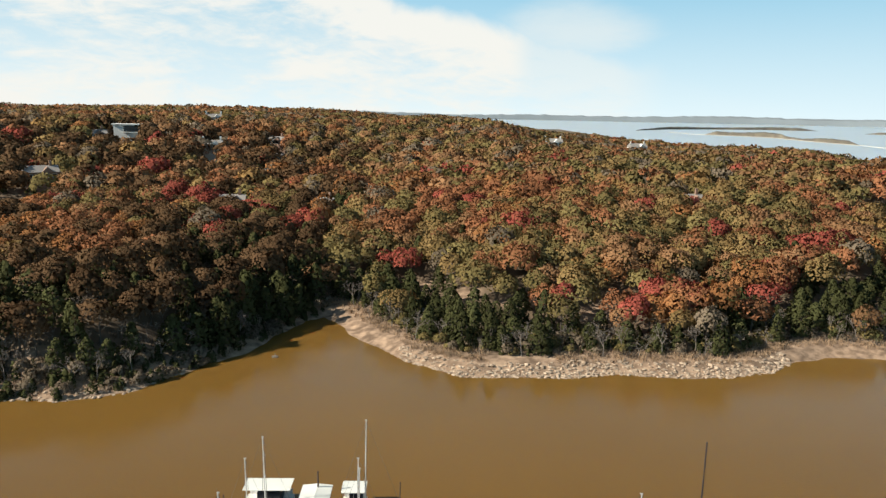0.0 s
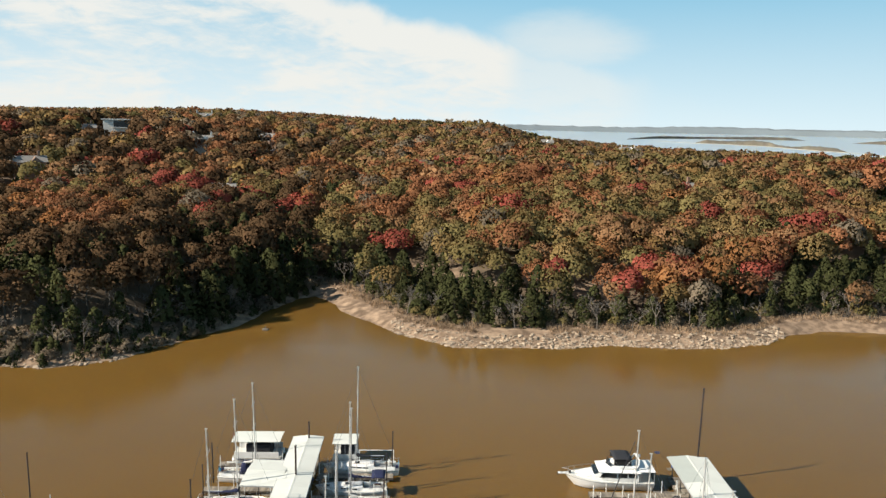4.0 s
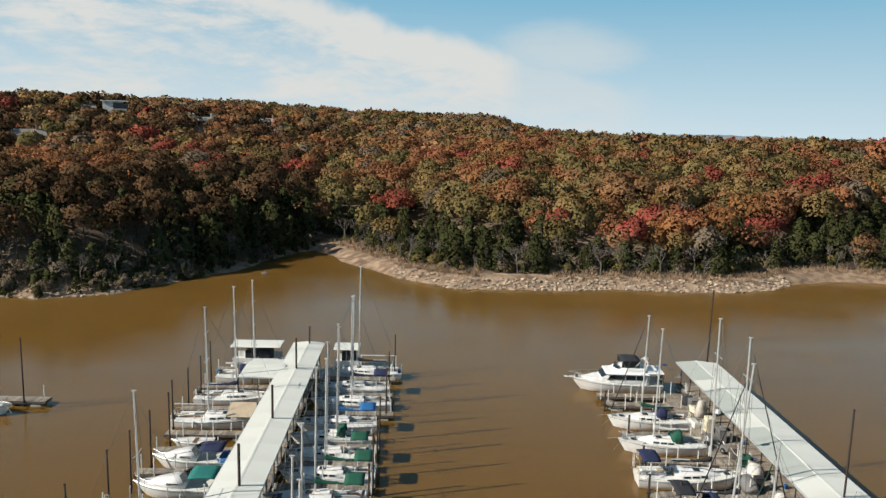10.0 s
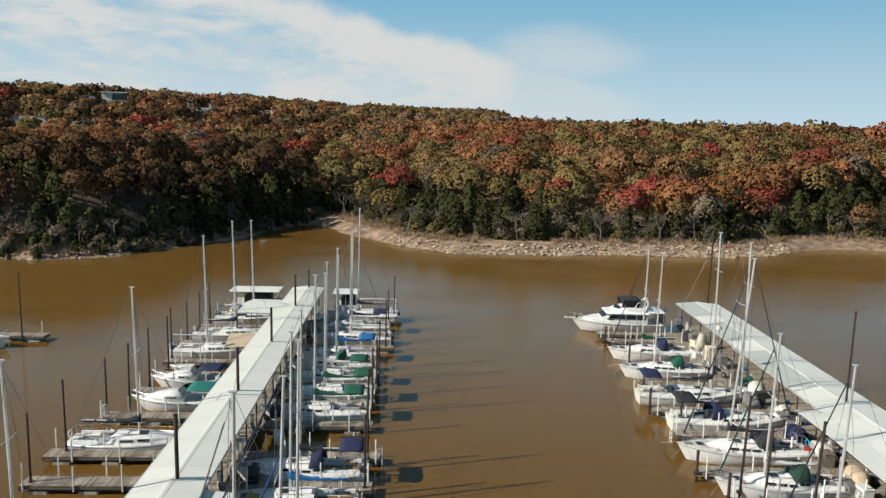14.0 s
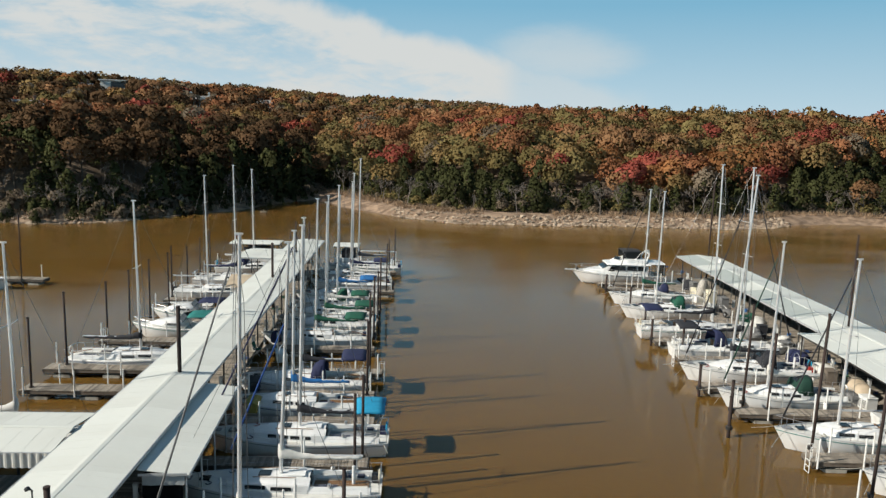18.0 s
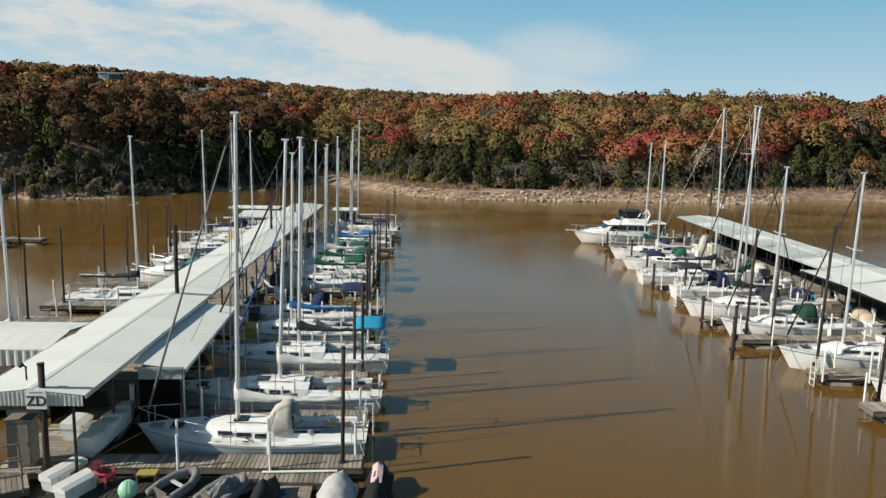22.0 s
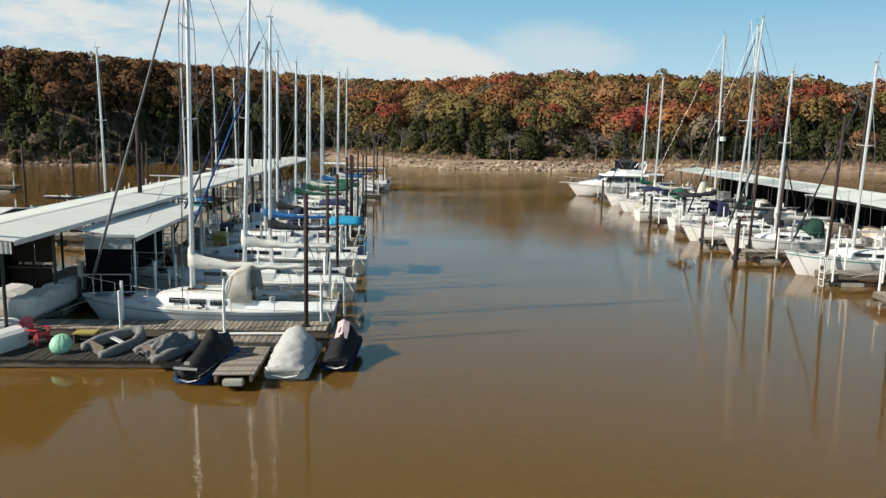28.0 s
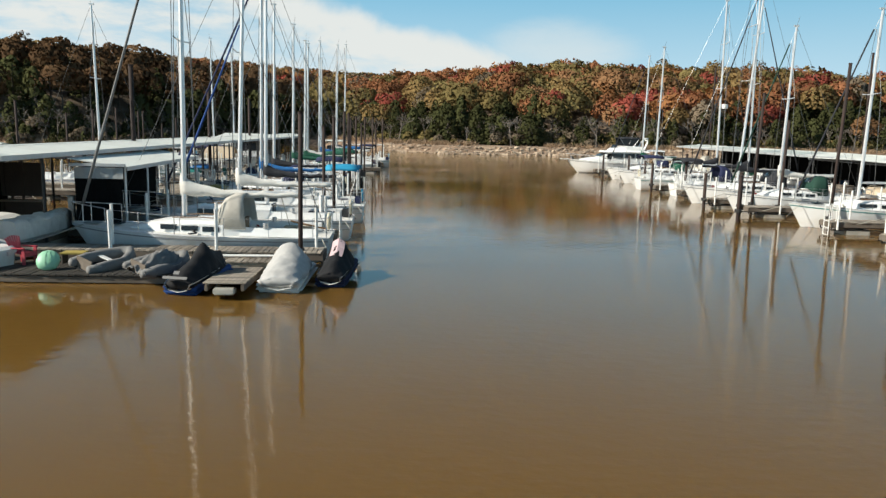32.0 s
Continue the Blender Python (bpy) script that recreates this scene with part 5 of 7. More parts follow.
rocks(2600, -8, 68, -0.3, 5.0, 0.05, 0.42, 31, "pale tan rocks scattered along the water's edge")
rocks(420, -82, -46, -0.3, 4.0, 0.08, 0.45, 32, "pale rocks along the shaded shore")


def bare_tree_mesh(h, seed):
    r = random.Random(seed)
    verts, faces = [], []

    def limb(a, d, ln, rad, depth):
        b = a + d * ln
        q = d.to_track_quat("Z", "Y")
        base = len(verts)
        for p, rr in ((a, rad), (b, rad * 0.6)):
            for k in range(4):
                verts.append(p + q @ Vector((rr * math.cos(k * 1.571), rr * math.sin(k * 1.571), 0)))
        for k in range(4):
            faces.append((base + k, base + (k + 1) % 4, base + 4 + (k + 1) % 4, base + 4 + k))
        if depth == 0:
            return
        for k in range(3 if depth > 1 else 4):
            nd = (d + Vector((r.gauss(0, 0.55), r.gauss(0, 0.55), r.gauss(0.12, 0.3)))).normalized()
            limb(a.lerp(b, r.uniform(0.55, 1.0)), nd, ln * r.uniform(0.55, 0.8), max(0.02, rad * 0.55), depth - 1)
    limb(Vector((0, 0, -0.2)), Vector((r.gauss(0, 0.08), r.gauss(0, 0.08), 1)).normalized(), h * 0.36, h * 0.018, 4)
    me = bpy.data.meshes.new("bare_crown")
    me.from_pydata([tuple(v) for v in verts], [], faces)
    me.materials.append(M["bare"])
    return me


BARE = [bare_tree_mesh(6.5, 50 + k) for k in range(5)]
_p = scatter(-80, 95, 106, 185, 4.3)
_d = shore_distance(_p[:, 0], _p[:, 1])
_lim = 6.3 - 2.6 * smooth_step(-22, -34, _p[:, 0])
_p = _p[(_d > _lim) & (_d < _lim + 8 + 9 * smooth_step(-25, -40, _p[:, 0])) & in_view(_p)]
for k, (x, y) in enumerate(_p[rng.random(len(_p)) < 0.9]):
    t = thing("bare_tree", Matrix.LocRotScale((x, y, float(ground_height(x, y))), Euler((0, 0, rng.uniform(0, 6.28))), [rng.uniform(0.6, 1.15)] * 3), "bare grey leafless tree on the shore bank", "tree", "bare shore trees")
    new("bare_crown", BARE[k % 5]).parent = t


def brush(name, count, x0, x1, d0, d1, size, blades, mat, label, seed):
    """Low dry brush: tufts of thin upright blades."""
    r = np.random.default_rng(seed)
    xs_, ys_ = r.uniform(x0, x1, count * 12), r.uniform(104, 178, count * 12)
    d = shore_distance(xs_, ys_)
    ok = np.flatnonzero((d > d0) & (d < d1) & (wobble(xs_, ys_, 5.0, 0.6) > -0.45))[:count]
    z = ground_height(xs_[ok], ys_[ok])
    V, T = [], []
    for x, y, zz in zip(xs_[ok], ys_[ok], z):
        n = blades
        a, ln = r.uniform(0, 6.28, n), size * r.uniform(0.4, 1.2, n)
        b = np.c_[x + 0.35 * size * r.normal(size=n), y + 0.35 * size * r.normal(size=n), np.full(n, zz)]
        tip = b + np.c_[0.45 * ln * np.cos(a), 0.45 * ln * np.sin(a), ln]
        side = np.c_[-np.sin(a), np.cos(a), np.zeros(n)] * 0.05 * size
        V.append(np.stack([b - side, b + side, tip + side * 0.6, tip - side * 0.6], 1).reshape(-1, 3)); T.append(np.full(n * 4, r.random()))
    me = cards_mesh(name, np.concatenate(V), mat, np.concatenate(T))
    return tagged(new(name, me), label, "brush", kind="stuff")


DRY = material("dry_grass", (0.30, 0.205, 0.125), 0.95, vary=0.35, scale=0.8, attr="tint")
brush("dry_brush", 1900, -28, 100, 4, 13, 0.7, 9, DRY, "tan dry grass and weeds on the stony bank", 41)
brush("twig_brush", 420, -85, 100, 6, 15, 1.0, 12, M["bark"], "dark leafless brush under the trees", 42)
brush("dry_brush", 450, -85, -28, 1.0, 7, 0.6, 9, DRY, "tan dry grass on the shaded bank", 43)
buoy = thing("mooring_float", pose(-31.6, 136.6, 0), "small pale float on the water of the cove", "buoy")
part("float_body", tube_bm([(-0.5, 0, 0.02), (-0.4, 0, 0.12), (0.4, 0, 0.12), (0.5, 0, 0.02)], 0.3, 10), M["timber"], buoy, smooth=True)
part("post", tube_bm([(0, 0, 0.1), (0, 0, 0.75)], 0.08, 7), M["timber"], buoy)


# ---- docks ----
PLANKS = {}


def plank_mesh(w, ln, wood="planks"):
    key = (round(w, 3), round(ln, 3), wood)
    if key not in PLANKS:
        me = bpy.data.meshes.new("plank")
        bm = box_bm((w, ln, 0.04), (0, 0, 0.02), 0.006); bm.to_mesh(me); bm.free()
        me.materials.append(M[wood])
        PLANKS[key] = me
    return PLANKS[key]


def planking(parent, x0, x1, width, z, step=0.15, single=False, seed=1, wood="planks"):
    """Cross boards from x0 to x1 along the parent's x."""
    r = random.Random(seed)
    n = int((x1 - x0) / step)
    if single:
        for k in range(n):
            ob = new("plank", plank_mesh(step - 0.014, width, wood))
            ob.parent = parent
            ob.matrix_local = pose(x0 + (k + 0.5) * step, r.uniform(-0.015, 0.015), z + r.uniform(-0.004, 0.005), 0, r.uniform(-0.6, 0.6), r.uniform(-0.5, 0.5))
        return
    verts, faces = [], []
    for k in range(n):
        cx, dy, dz = x0 + (k + 0.5) * step, r.uniform(-0.02, 0.02), r.uniform(-0.004, 0.005)
        hx, hy = (step - 0.014) / 2, width / 2
        b = len(verts)
        verts += [(cx + a * hx, dy + c * hy, z + dz + e * 0.04) for a in (-1, 1) for c in (-1, 1) for e in (0, 1)]
        faces += [(b + 1, b + 5, b + 7, b + 3), (b, b + 2, b + 6, b + 4), (b, b + 4, b + 5, b + 1), (b + 2, b + 3, b + 7, b + 6), (b, b + 1, b + 3, b + 2), (b + 4, b + 6, b + 7, b + 5)]
    ob = raw("planks", verts, faces, M["planks_joined"], parent)
    tagged(ob, "grey weathered cross boards", kind="stuff")


def joined_planks_material():
    m = M["planks"].copy()
    m.name = "weathered_planks_joined"
    for n in list(m.node_tree.nodes):
        if n.type == "OBJECT_INFO":
            g = m.node_tree.nodes.new("ShaderNodeNewGeometry")
            for l in list(n.outputs["Random"].links):
                m.node_tree.links.new(g.outputs["Random Per Island"], l.to_socket)
    return m


M["planks_joined"] = joined_planks_material()


def finger_pier(x0, x1, y, turn, width=0.95, z=0.52, single=False, posts=(0.03, 0.2, 0.36, 0.52, 0.68, 0.84, 0.98), seed=0, label="grey plank finger pier on floats with white posts", group="finger piers"):
    """A narrow floating pier; x0 is its outer end."""
    r = random.Random(seed * 7 + 3)
    L = abs(x1 - x0)
    t = thing("finger_pier", pose((x0 + x1) / 2, y, 0, 0, 0, turn), label, "pier", group)
    planking(t, -L / 2, L / 2, width, z, 0.15, single, seed)
    for side in (1, -1):
        part("stringer", box_bm((L, 0.07, 0.20), (0, side * (width / 2 - 0.05), z - 0.10), 0.01), M["timber"], t, "dark wet timber beam")
        part("lower_chord", tube_bm([(-L / 2, side * width * 0.42, 0.20), (L / 2, side * width * 0.42, 0.20)], 0.03, 5), M["dark_metal"], t)
        nb = max(3, int(L / 1.3))
        for k in range(nb + 1):
            xx = -L / 2 + L * k / nb
            part("strut", tube_bm([(xx, side * width * 0.42, 0.2), (xx, side * width * 0.42, z - 0.15)], 0.03, 5), M["dark_metal"], t)
    part("end_board", box_bm((0.06, width, 0.22), (-L / 2 - 0.02, 0, z - 0.10), 0.01), M["timber"], t)
    for k in range(max(2, int(L / 2.6))):
        xx = -L / 2 + L * (k + 0.35) / max(2, int(L / 2.6))
        part("float", box_bm((1.1, width * 0.9, 0.34), (xx, 0, 0.06), 0.06), M["float"], t, "stained floatation block")
    for k, fr in enumerate(posts):
        side = 1 if (k + seed) % 2 else -1
        h = 1.15 + 0.25 * r.random()
        p = part("post", tube_bm([(-L / 2 + L * fr, side * (width / 2 + 0.03), z - 0.3), (-L / 2 + L * fr + r.uniform(-0.02, 0.02), side * (width / 2 + 0.03), z + h)], 0.045, 7), M["pvc"], t, "white plastic mooring post")
    return t


def piling(x, y, top, r=0.075, lean=(0, 0), label="rust-brown steel pipe piling beside the pier"):
    t = thing("piling", pose(x, y, 0), label, "piling", "steel pilings")
    part("pipe", tube_bm([(0, 0, -1.5), (lean[0] * top, lean[1] * top, top)], r, 9), M["rust"], t, smooth=True)
    part("pipe_cap", tube_bm([(lean[0] * top, lean[1] * top, top - 0.02), (lean[0] * top, lean[1] * top, top + 0.04)], r * 1.12, 9), M["rust"], t)
    part("pile_guide", tube_bm([(0, 0, 0.46), (0, 0, 0.62)], r * 2.0, 9), M["dark_metal"], t, "steel hoop guide")
    return t


def dock_roof(m, half, length, eave, ridge, label, bay=3.05, gable_front=False, posts=True, inset=0.45, skylights=()):
    """A long low gable roof of sheet metal on pipe posts; its local y runs along the ridge."""
    t = thing("dock_roof", m, label, "roof", "marina roofs")
    n = max(1, round(length / bay))
    step = length / n
    slope = math.hypot(half, ridge - eave)
    for side in (1, -1):
        ang = math.degrees(math.atan2(ridge - eave, half))
        me = bpy.data.meshes.new("roof_sheet")
        bm = bmesh.new()
        ribs = max(2, round(step / 0.76))
        box_bm((slope + 0.10, step + 0.03, 0.02), (0, 0, 0), 0.0, bm)
        for k in range(ribs):
            box_bm((slope + 0.09, 0.02, 0.006), (0, -step / 2 + step * (k + 0.5) / ribs, 0.012), 0.002, bm)
        bm.to_mesh(me); bm.free(); me.materials.append(M["roof"])
        clear = me.copy() if skylights and side < 0 else None
        if clear:
            clear.materials[0] = M["skylight"]
        for k in range(n):
            lit = clear and k in skylights
            ob = new("skylight_sheet" if lit else "roof_sheet", clear if lit else me)
            if lit:
                tagged(ob, "grey translucent roof sheet")
            ob.parent = t
            ob.matrix_local = pose(side * half / 2, step * (k + 0.5), (eave + ridge) / 2 + 0.003 * (k % 2), 0, side * ang, 0)
        # sheet added below the roofing to darken the space beneath
        shade_lining = box_bm((slope - 0.05, length - 0.06, 0.015), (0, 0, 0)); shade_lining.transform(pose(side * half / 2, length / 2, (eave + ridge) / 2 - 0.045, 0, side * ang, 0))
        part("roof_lining", shade_lining, M["shade_lining"], t, "dark sheet added for the shade under the roof")
        part("eave_trim", box_bm((0.05, length, 0.14), (side * (half + 0.03), length / 2, eave - 0.05), 0.01), M["roof_edge"], t, "pale metal trim")
        if posts:
            for k in range(n + 1):
                part("roof_post", tube_bm([(side * (half - inset), step * k * 0.985 + 0.2, 0.3), (side * (half - inset), step * k * 0.985 + 0.2, eave + 0.02)], 0.05, 7), M["dark_metal"], t, "pipe post")
            part("eave_beam", box_bm((0.08, length - 0.1, 0.15), (side * (half - inset), length / 2, eave - 0.06), 0.0), M["dark_metal"], t)
    for k in range(n + 1):
        tr = bmesh.new()
        yk = min(length - 0.08, max(0.08, step * k))
        tube_bm([(-half + 0.05, yk, eave - 0.05), (0, yk, ridge - 0.06), (half - 0.05, yk, eave - 0.05)], 0.035, 5, tr)
        tube_bm([(-half + 0.1, yk, eave - 0.10), (half - 0.1, yk, eave - 0.10)], 0.03, 5, tr)
        part("rafter", tr, M["dark_metal"], t)
    cap = [(-0.16, 0, ridge - 0.012), (0, 0, ridge + 0.012), (0.16, 0, ridge - 0.012)]
    part("ridge_cap", shell_bm([[(p[0], yy, p[2] + 0.02) for p in cap] for yy in (-0.02, length / 2, length + 0.02)], 0.012), M["roof"], t, "pale ridge flashing")
    if gable_front:
        gable_panel(t, half, eave, ridge, -0.04)
    return t


def corrugated(t, name, x0, x1, z0, z1, y, label, pitch=0.16, top=None):
    """Upright ribbed sheet in the plane of local y; top(x) gives its upper edge."""
    bm = bmesh.new()
    n = int((x1 - x0) / (pitch / 4))
    rows = []
    for k in range(n + 1):
        x = x0 + (x1 - x0) * k / n
        off = 0.022 * (1 if k % 4 in (1, 2) else -1)
        zt = z1 if top is None else top(x)
        rows.append([(x, y + off, z0), (x, y + off, zt)])
    return part(name, shell_bm(rows, 0.01), M["corrugated"], t, label)


def gable_panel(t, half, eave, ridge, y):
    corrugated(t, "gable_sheet", -half + 0.03, half - 0.03, eave - 0.34, eave, y, "pale ribbed metal gable", 0.13, lambda x: eave - 0.03 + (ridge - eave) * (1 - abs(x) / half))

# the two roofed docks: local x across, local y along the walkway
LEFT, RIGHT = pose(-12.95, 20.5, 0, 0, 0, 1.3), pose(27.1, 14.0, 0, 0, 0, -1.35)
PALE_ROOF = "long low white sheet-metal roof over the dock walkway"
dock_roof(LEFT, 1.72, 61.6, 3.1, 3.28, PALE_ROOF, gable_front=True)
dock_roof(RIGHT, 2.22, 64.4, 2.9, 3.10, PALE_ROOF, skylights=(12, 13, 14, 16, 17, 19, 20))
dock_roof(pose(-14.95, 27.45, 0, 0, 0, 91.3), 2.0, 21.0, 3.02, 3.24, "white sheet-metal roof over a side walkway of the dock", bay=3.0)
spur_front = thing("roof_fascia", pose(-15.0, 25.4, 0, 0, 0, 1.3), "pale ribbed metal fascia under the side roof", "fascia")
corrugated(spur_front, "ribbed_sheet", -21.0, 0.0, 2.42, 3.02, 0.0, "", 0.3)
dock_roof(pose(-15.3, 73.2, 0, 0, 0, 88), 2.9, 4.0, 2.95, 3.25, "white gable roof over a wide slip on the dock", bay=2.0)
# lean-to roof beside the walkway, with dark tarpaulin walls
lean = thing("lean_to", pose(-11.2, 24.4, 0, 0, 0, 3.9), "white lean-to roof with dark tarpaulin walls beside the walkway", "roof")
for k in range(4):
    sheet = box_bm((1.86, 2.44, 0.03), (0, 0, 0), 0.0)
    for q in range(3):
        box_bm((1.84, 0.02, 0.006), (0, -0.8 + 0.8 * q, 0.017), 0.002, sheet)
    sheet.transform(pose(0.86, 1.22 + 2.42 * k, 2.78 + 0.003 * (k % 2), 0, 7.5, 0))
    part("roof_sheet", sheet, M["roof"], lean)
part("eave_trim", box_bm((0.04, 9.75, 0.13), (1.78, 4.85, 2.61), 0.01), M["roof_edge"], lean)
part("front_trim", box_bm((1.75, 0.04, 0.10), (0.86, -0.04, 2.72), 0.01), M["roof_edge"], lean)
part("plastic_strip", shell_bm([[(0.1 + 0.17 * i, 0.02 + 0.02 * math.sin(i * 1.9 + 3 * z), z) for i in range(10)] for z in (2.28, 2.45, 2.64)], 0.01), M["plastic_sheet"], lean, "clouded plastic strip above the net")
for k in range(5):
    part("roof_post", tube_bm([(1.65, 0.15 + 2.37 * k, 0.3), (1.65, 0.15 + 2.37 * k, 2.68)], 0.04, 7), M["roof_edge"], lean)
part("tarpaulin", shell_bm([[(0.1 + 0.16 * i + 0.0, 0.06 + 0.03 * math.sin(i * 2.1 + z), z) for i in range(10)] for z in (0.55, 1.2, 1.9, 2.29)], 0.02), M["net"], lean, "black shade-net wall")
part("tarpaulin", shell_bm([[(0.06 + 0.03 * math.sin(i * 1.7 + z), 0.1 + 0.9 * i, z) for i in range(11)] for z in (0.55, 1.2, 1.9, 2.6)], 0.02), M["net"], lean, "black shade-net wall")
# dark nets along the walkways; the far dock's is added for under-roof shade
for m, xx, y0, y1, n, lb in ((LEFT, -1.3, 3.9, 6.0, 5, "black shade net hung under the roof by the dock head"), (RIGHT, 2.0, 1.0, 63.0, 60, "black net added to darken the back of the dock")):
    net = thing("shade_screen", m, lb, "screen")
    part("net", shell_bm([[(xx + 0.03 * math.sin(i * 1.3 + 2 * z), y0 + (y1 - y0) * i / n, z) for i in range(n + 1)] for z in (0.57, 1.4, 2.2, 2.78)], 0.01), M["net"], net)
wall = thing("storage_partition", LEFT @ pose(-0.75, 5.6, 0.56), "dark brown plywood partition under the dock roof", "partition")
for k in range(3):
    part("panel", box_bm((0.62, 0.03, 1.15), (-0.72 + 0.64 * k, 0, 1.52), 0.006), M["ply_dark"], wall)
    part("panel", box_bm((0.62, 0.03, 0.72), (-0.72 + 0.64 * k, -0.10, 0.40), 0.006), M["ply_dark"], wall)
part("shelf", box_bm((2.0, 0.5, 0.05), (-0.08, -0.05, 0.80), 0.01), M["timber"], wall)
for sx in (-1.06, 0.88):
    part("upright", box_bm((0.09, 0.09, 2.1), (sx, 0.05, 1.05), 0.01), M["timber"], wall)
# wider roof bay on the far dock
dock_roof(pose(23.9, 41.2, 0, 0, 0, -91.35), 5.3, 3.6, 2.86, 2.93, "wide white flat roof bay joined to the dock roof", bay=1.8, inset=0.3)

for m, length, wide, nm in ((LEFT, 61.4, 2.5, "near"), (RIGHT, 64.2, 4.2, "far")):
    w = thing("dock_walkway", m @ pose(0, length / 2, 0, 0, 0, 90), "grey plank walkway floating under the long roof", "dock")
    planking(w, -length / 2, length / 2, wide, 0.52, 0.15, False, 5)
    for side in (1, -1):
        part("stringer", box_bm((length, 0.09, 0.24), (0, side * (wide / 2 - 0.05), 0.38), 0.01), M["timber"], w)
    for k in range(int(length / 3)):
        part("float", box_bm((1.6, wide * 0.92, 0.45), (-length / 2 + 1.5 + 3 * k, 0, 0.08), 0.08), M["float"], w)
cross = thing("dock_walkway", pose(-25.4, 27.3, 0, 0, 0, 1.3), "grey plank side walkway under its own roof", "dock")
planking(cross, -10.5, 10.5, 2.2, 0.52, 0.15, False, 9)
for side in (1, -1):
    part("stringer", box_bm((21, 0.09, 0.24), (0, side * 1.05, 0.38), 0.01), M["timber"], cross)
for k in range(7):
    part("float", box_bm((1.6, 2.0, 0.45), (-9 + 3 * k, 0, 0.08), 0.08), M["float"], cross)

# finger piers: outer end, inner end, y
for k, (xo, xi, y) in enumerate(((-2.75, -11.6, 21.52), (-2.9, -11.7, 25.6), (-3.3, -11.8, 30.4), (-3.4, -11.9, 35.3), (-3.7, -12.0, 39.3), (-3.5, -12.1, 43.4),
                                 (-4.4, -12.2, 48.5), (-4.6, -12.3, 52.8), (-4.7, -12.3, 56.6), (-4.8, -12.4, 60.0), (-4.0, -12.5, 67.6), (-4.4, -12.6, 72.6), (-4.3, -12.7, 77.6))):
    finger_pier(xo, xi, y, 181.3, 1.0, single=y < 31, seed=k, **({"posts": (0.03, 0.33, 0.36, 0.66, 0.70)} if y < 31 else {}))
for k, (xo, xi, y) in enumerate(((-23.5, -15.0, 39.5), (-24.1, -15.1, 43.3), (-23.5, -15.3, 49.6), (-23.3, -15.4, 54.9), (-23.2, -15.5, 58.9), (-23.6, -15.5, 62.4), (-24.2, -15.6, 68.2), (-24.2, -15.7, 74.3), (-24.2, -15.8, 80.2))):
    finger_pier(xo, xi, y, 1.3, 1.2 if y < 50 else 1.0, seed=20 + k)
# plank platform between the roof and the slips of the far dock
plat = thing("dock_platform", RIGHT @ pose(-3.35, 31.5, 0, 0, 0, 90), "grey plank platform between the roof and the slips", "dock")
planking(plat, -18, 29.5, 2.5, 0.50, 0.15, False, 77)
for side in (1, -1):
    part("stringer", box_bm((47.5, 0.09, 0.24), (5.75, side * 1.2, 0.36), 0.01), M["timber"], plat)
for k in range(15):
    part("float", box_bm((1.6, 2.2, 0.42), (-16.5 + 3.1 * k, 0, 0.06), 0.08), M["float"], plat)
for k, (xo, xi, y) in enumerate(((16.9, 26.2, 74.0), (17.3, 26.0, 71.4), (17.0, 25.8, 63.9), (17.5, 25.6, 58.4), (16.3, 25.4, 52.4), (16.6, 25.3, 47.9), (16.2, 24.6, 42.1), (16.6, 24.4, 37.9), (17.6, 24.2, 31.9), (17.5, 24.0, 27.3))):
    finger_pier(xo, xi, y, -1.4, 1.1, seed=40 + k)
finger_pier(-37.6, -62.0, 69.6, 180, 1.3, seed=60, label="grey plank pier of a neighbouring dock")

# pilings
for x, y, h in ((-3.4, 21.5, 4.45), (-3.8, 29.5, 4.1), (-3.6, 31.0, 4.45), (-4.1, 39.2, 4.85), (-4.25, 43.0, 4.85), (-4.7, 48.2, 4.6), (-4.7, 52.5, 4.8), (-4.75, 57.0, 4.4), (-4.8, 60.3, 4.9),
                (-4.7, 67.8, 5.0), (-4.85, 75.0, 4.4), (-4.5, 79.4, 5.0), (-23.05, 43.5, 5.15), (-23.2, 49.7, 4.55), (-22.7, 52.3, 4.9), (-22.5, 55.8, 5.1), (-22.55, 60.2, 4.95),
                (-23.3, 63.2, 5.0), (-24.0, 69.5, 4.0), (-23.4, 71.5, 4.6), (-23.9, 76.7, 4.6), (-23.05, 39.3, 4.6), (-39.6, 69.0, 6.8), (-42.0, 66.2, 5.0)):
    piling(x, y, h, 0.066, (random.uniform(-0.01, 0.01), random.uniform(-0.01, 0.01)))
for x, y, h in ((-13.05, 34.5, 6.6), (-13.35, 47.4, 6.2), (-13.65, 59.3, 6.1), (-14.05, 72.3, 6.4), (-14.2, 81.3, 5.2), (-12.62, 20.75, 4.0)):
    piling(x, y, h, 0.10, label="dark steel piling passing up through the dock roof")
for x, y, h in ((16.2, 52.8, 2.0), (17.65, 50.1, 2.8), (15.85, 41.7, 1.95), (16.4, 38.2, 2.2), (17.5, 39.4, 6.3), (18.45, 38.3, 4.9), (18.3, 33.1, 7.3), (28.1, 47.7, 9.4), (15.2, 35.5, 2.2), (18.4, 28.2, 6.0), (17.2, 58.0, 2.0), (17.6, 64.2, 2.2), (17.0, 71.0, 2.0)):
    piling(x, y, h, 0.09 if h < 3 else 0.072, (0.035, 0) if 4 < h < 9 else (0, 0))
piling(29.75, 78.3, 11.0, 0.09, (0.01, 0), "tall red-rusted steel piling at the end of the dock")

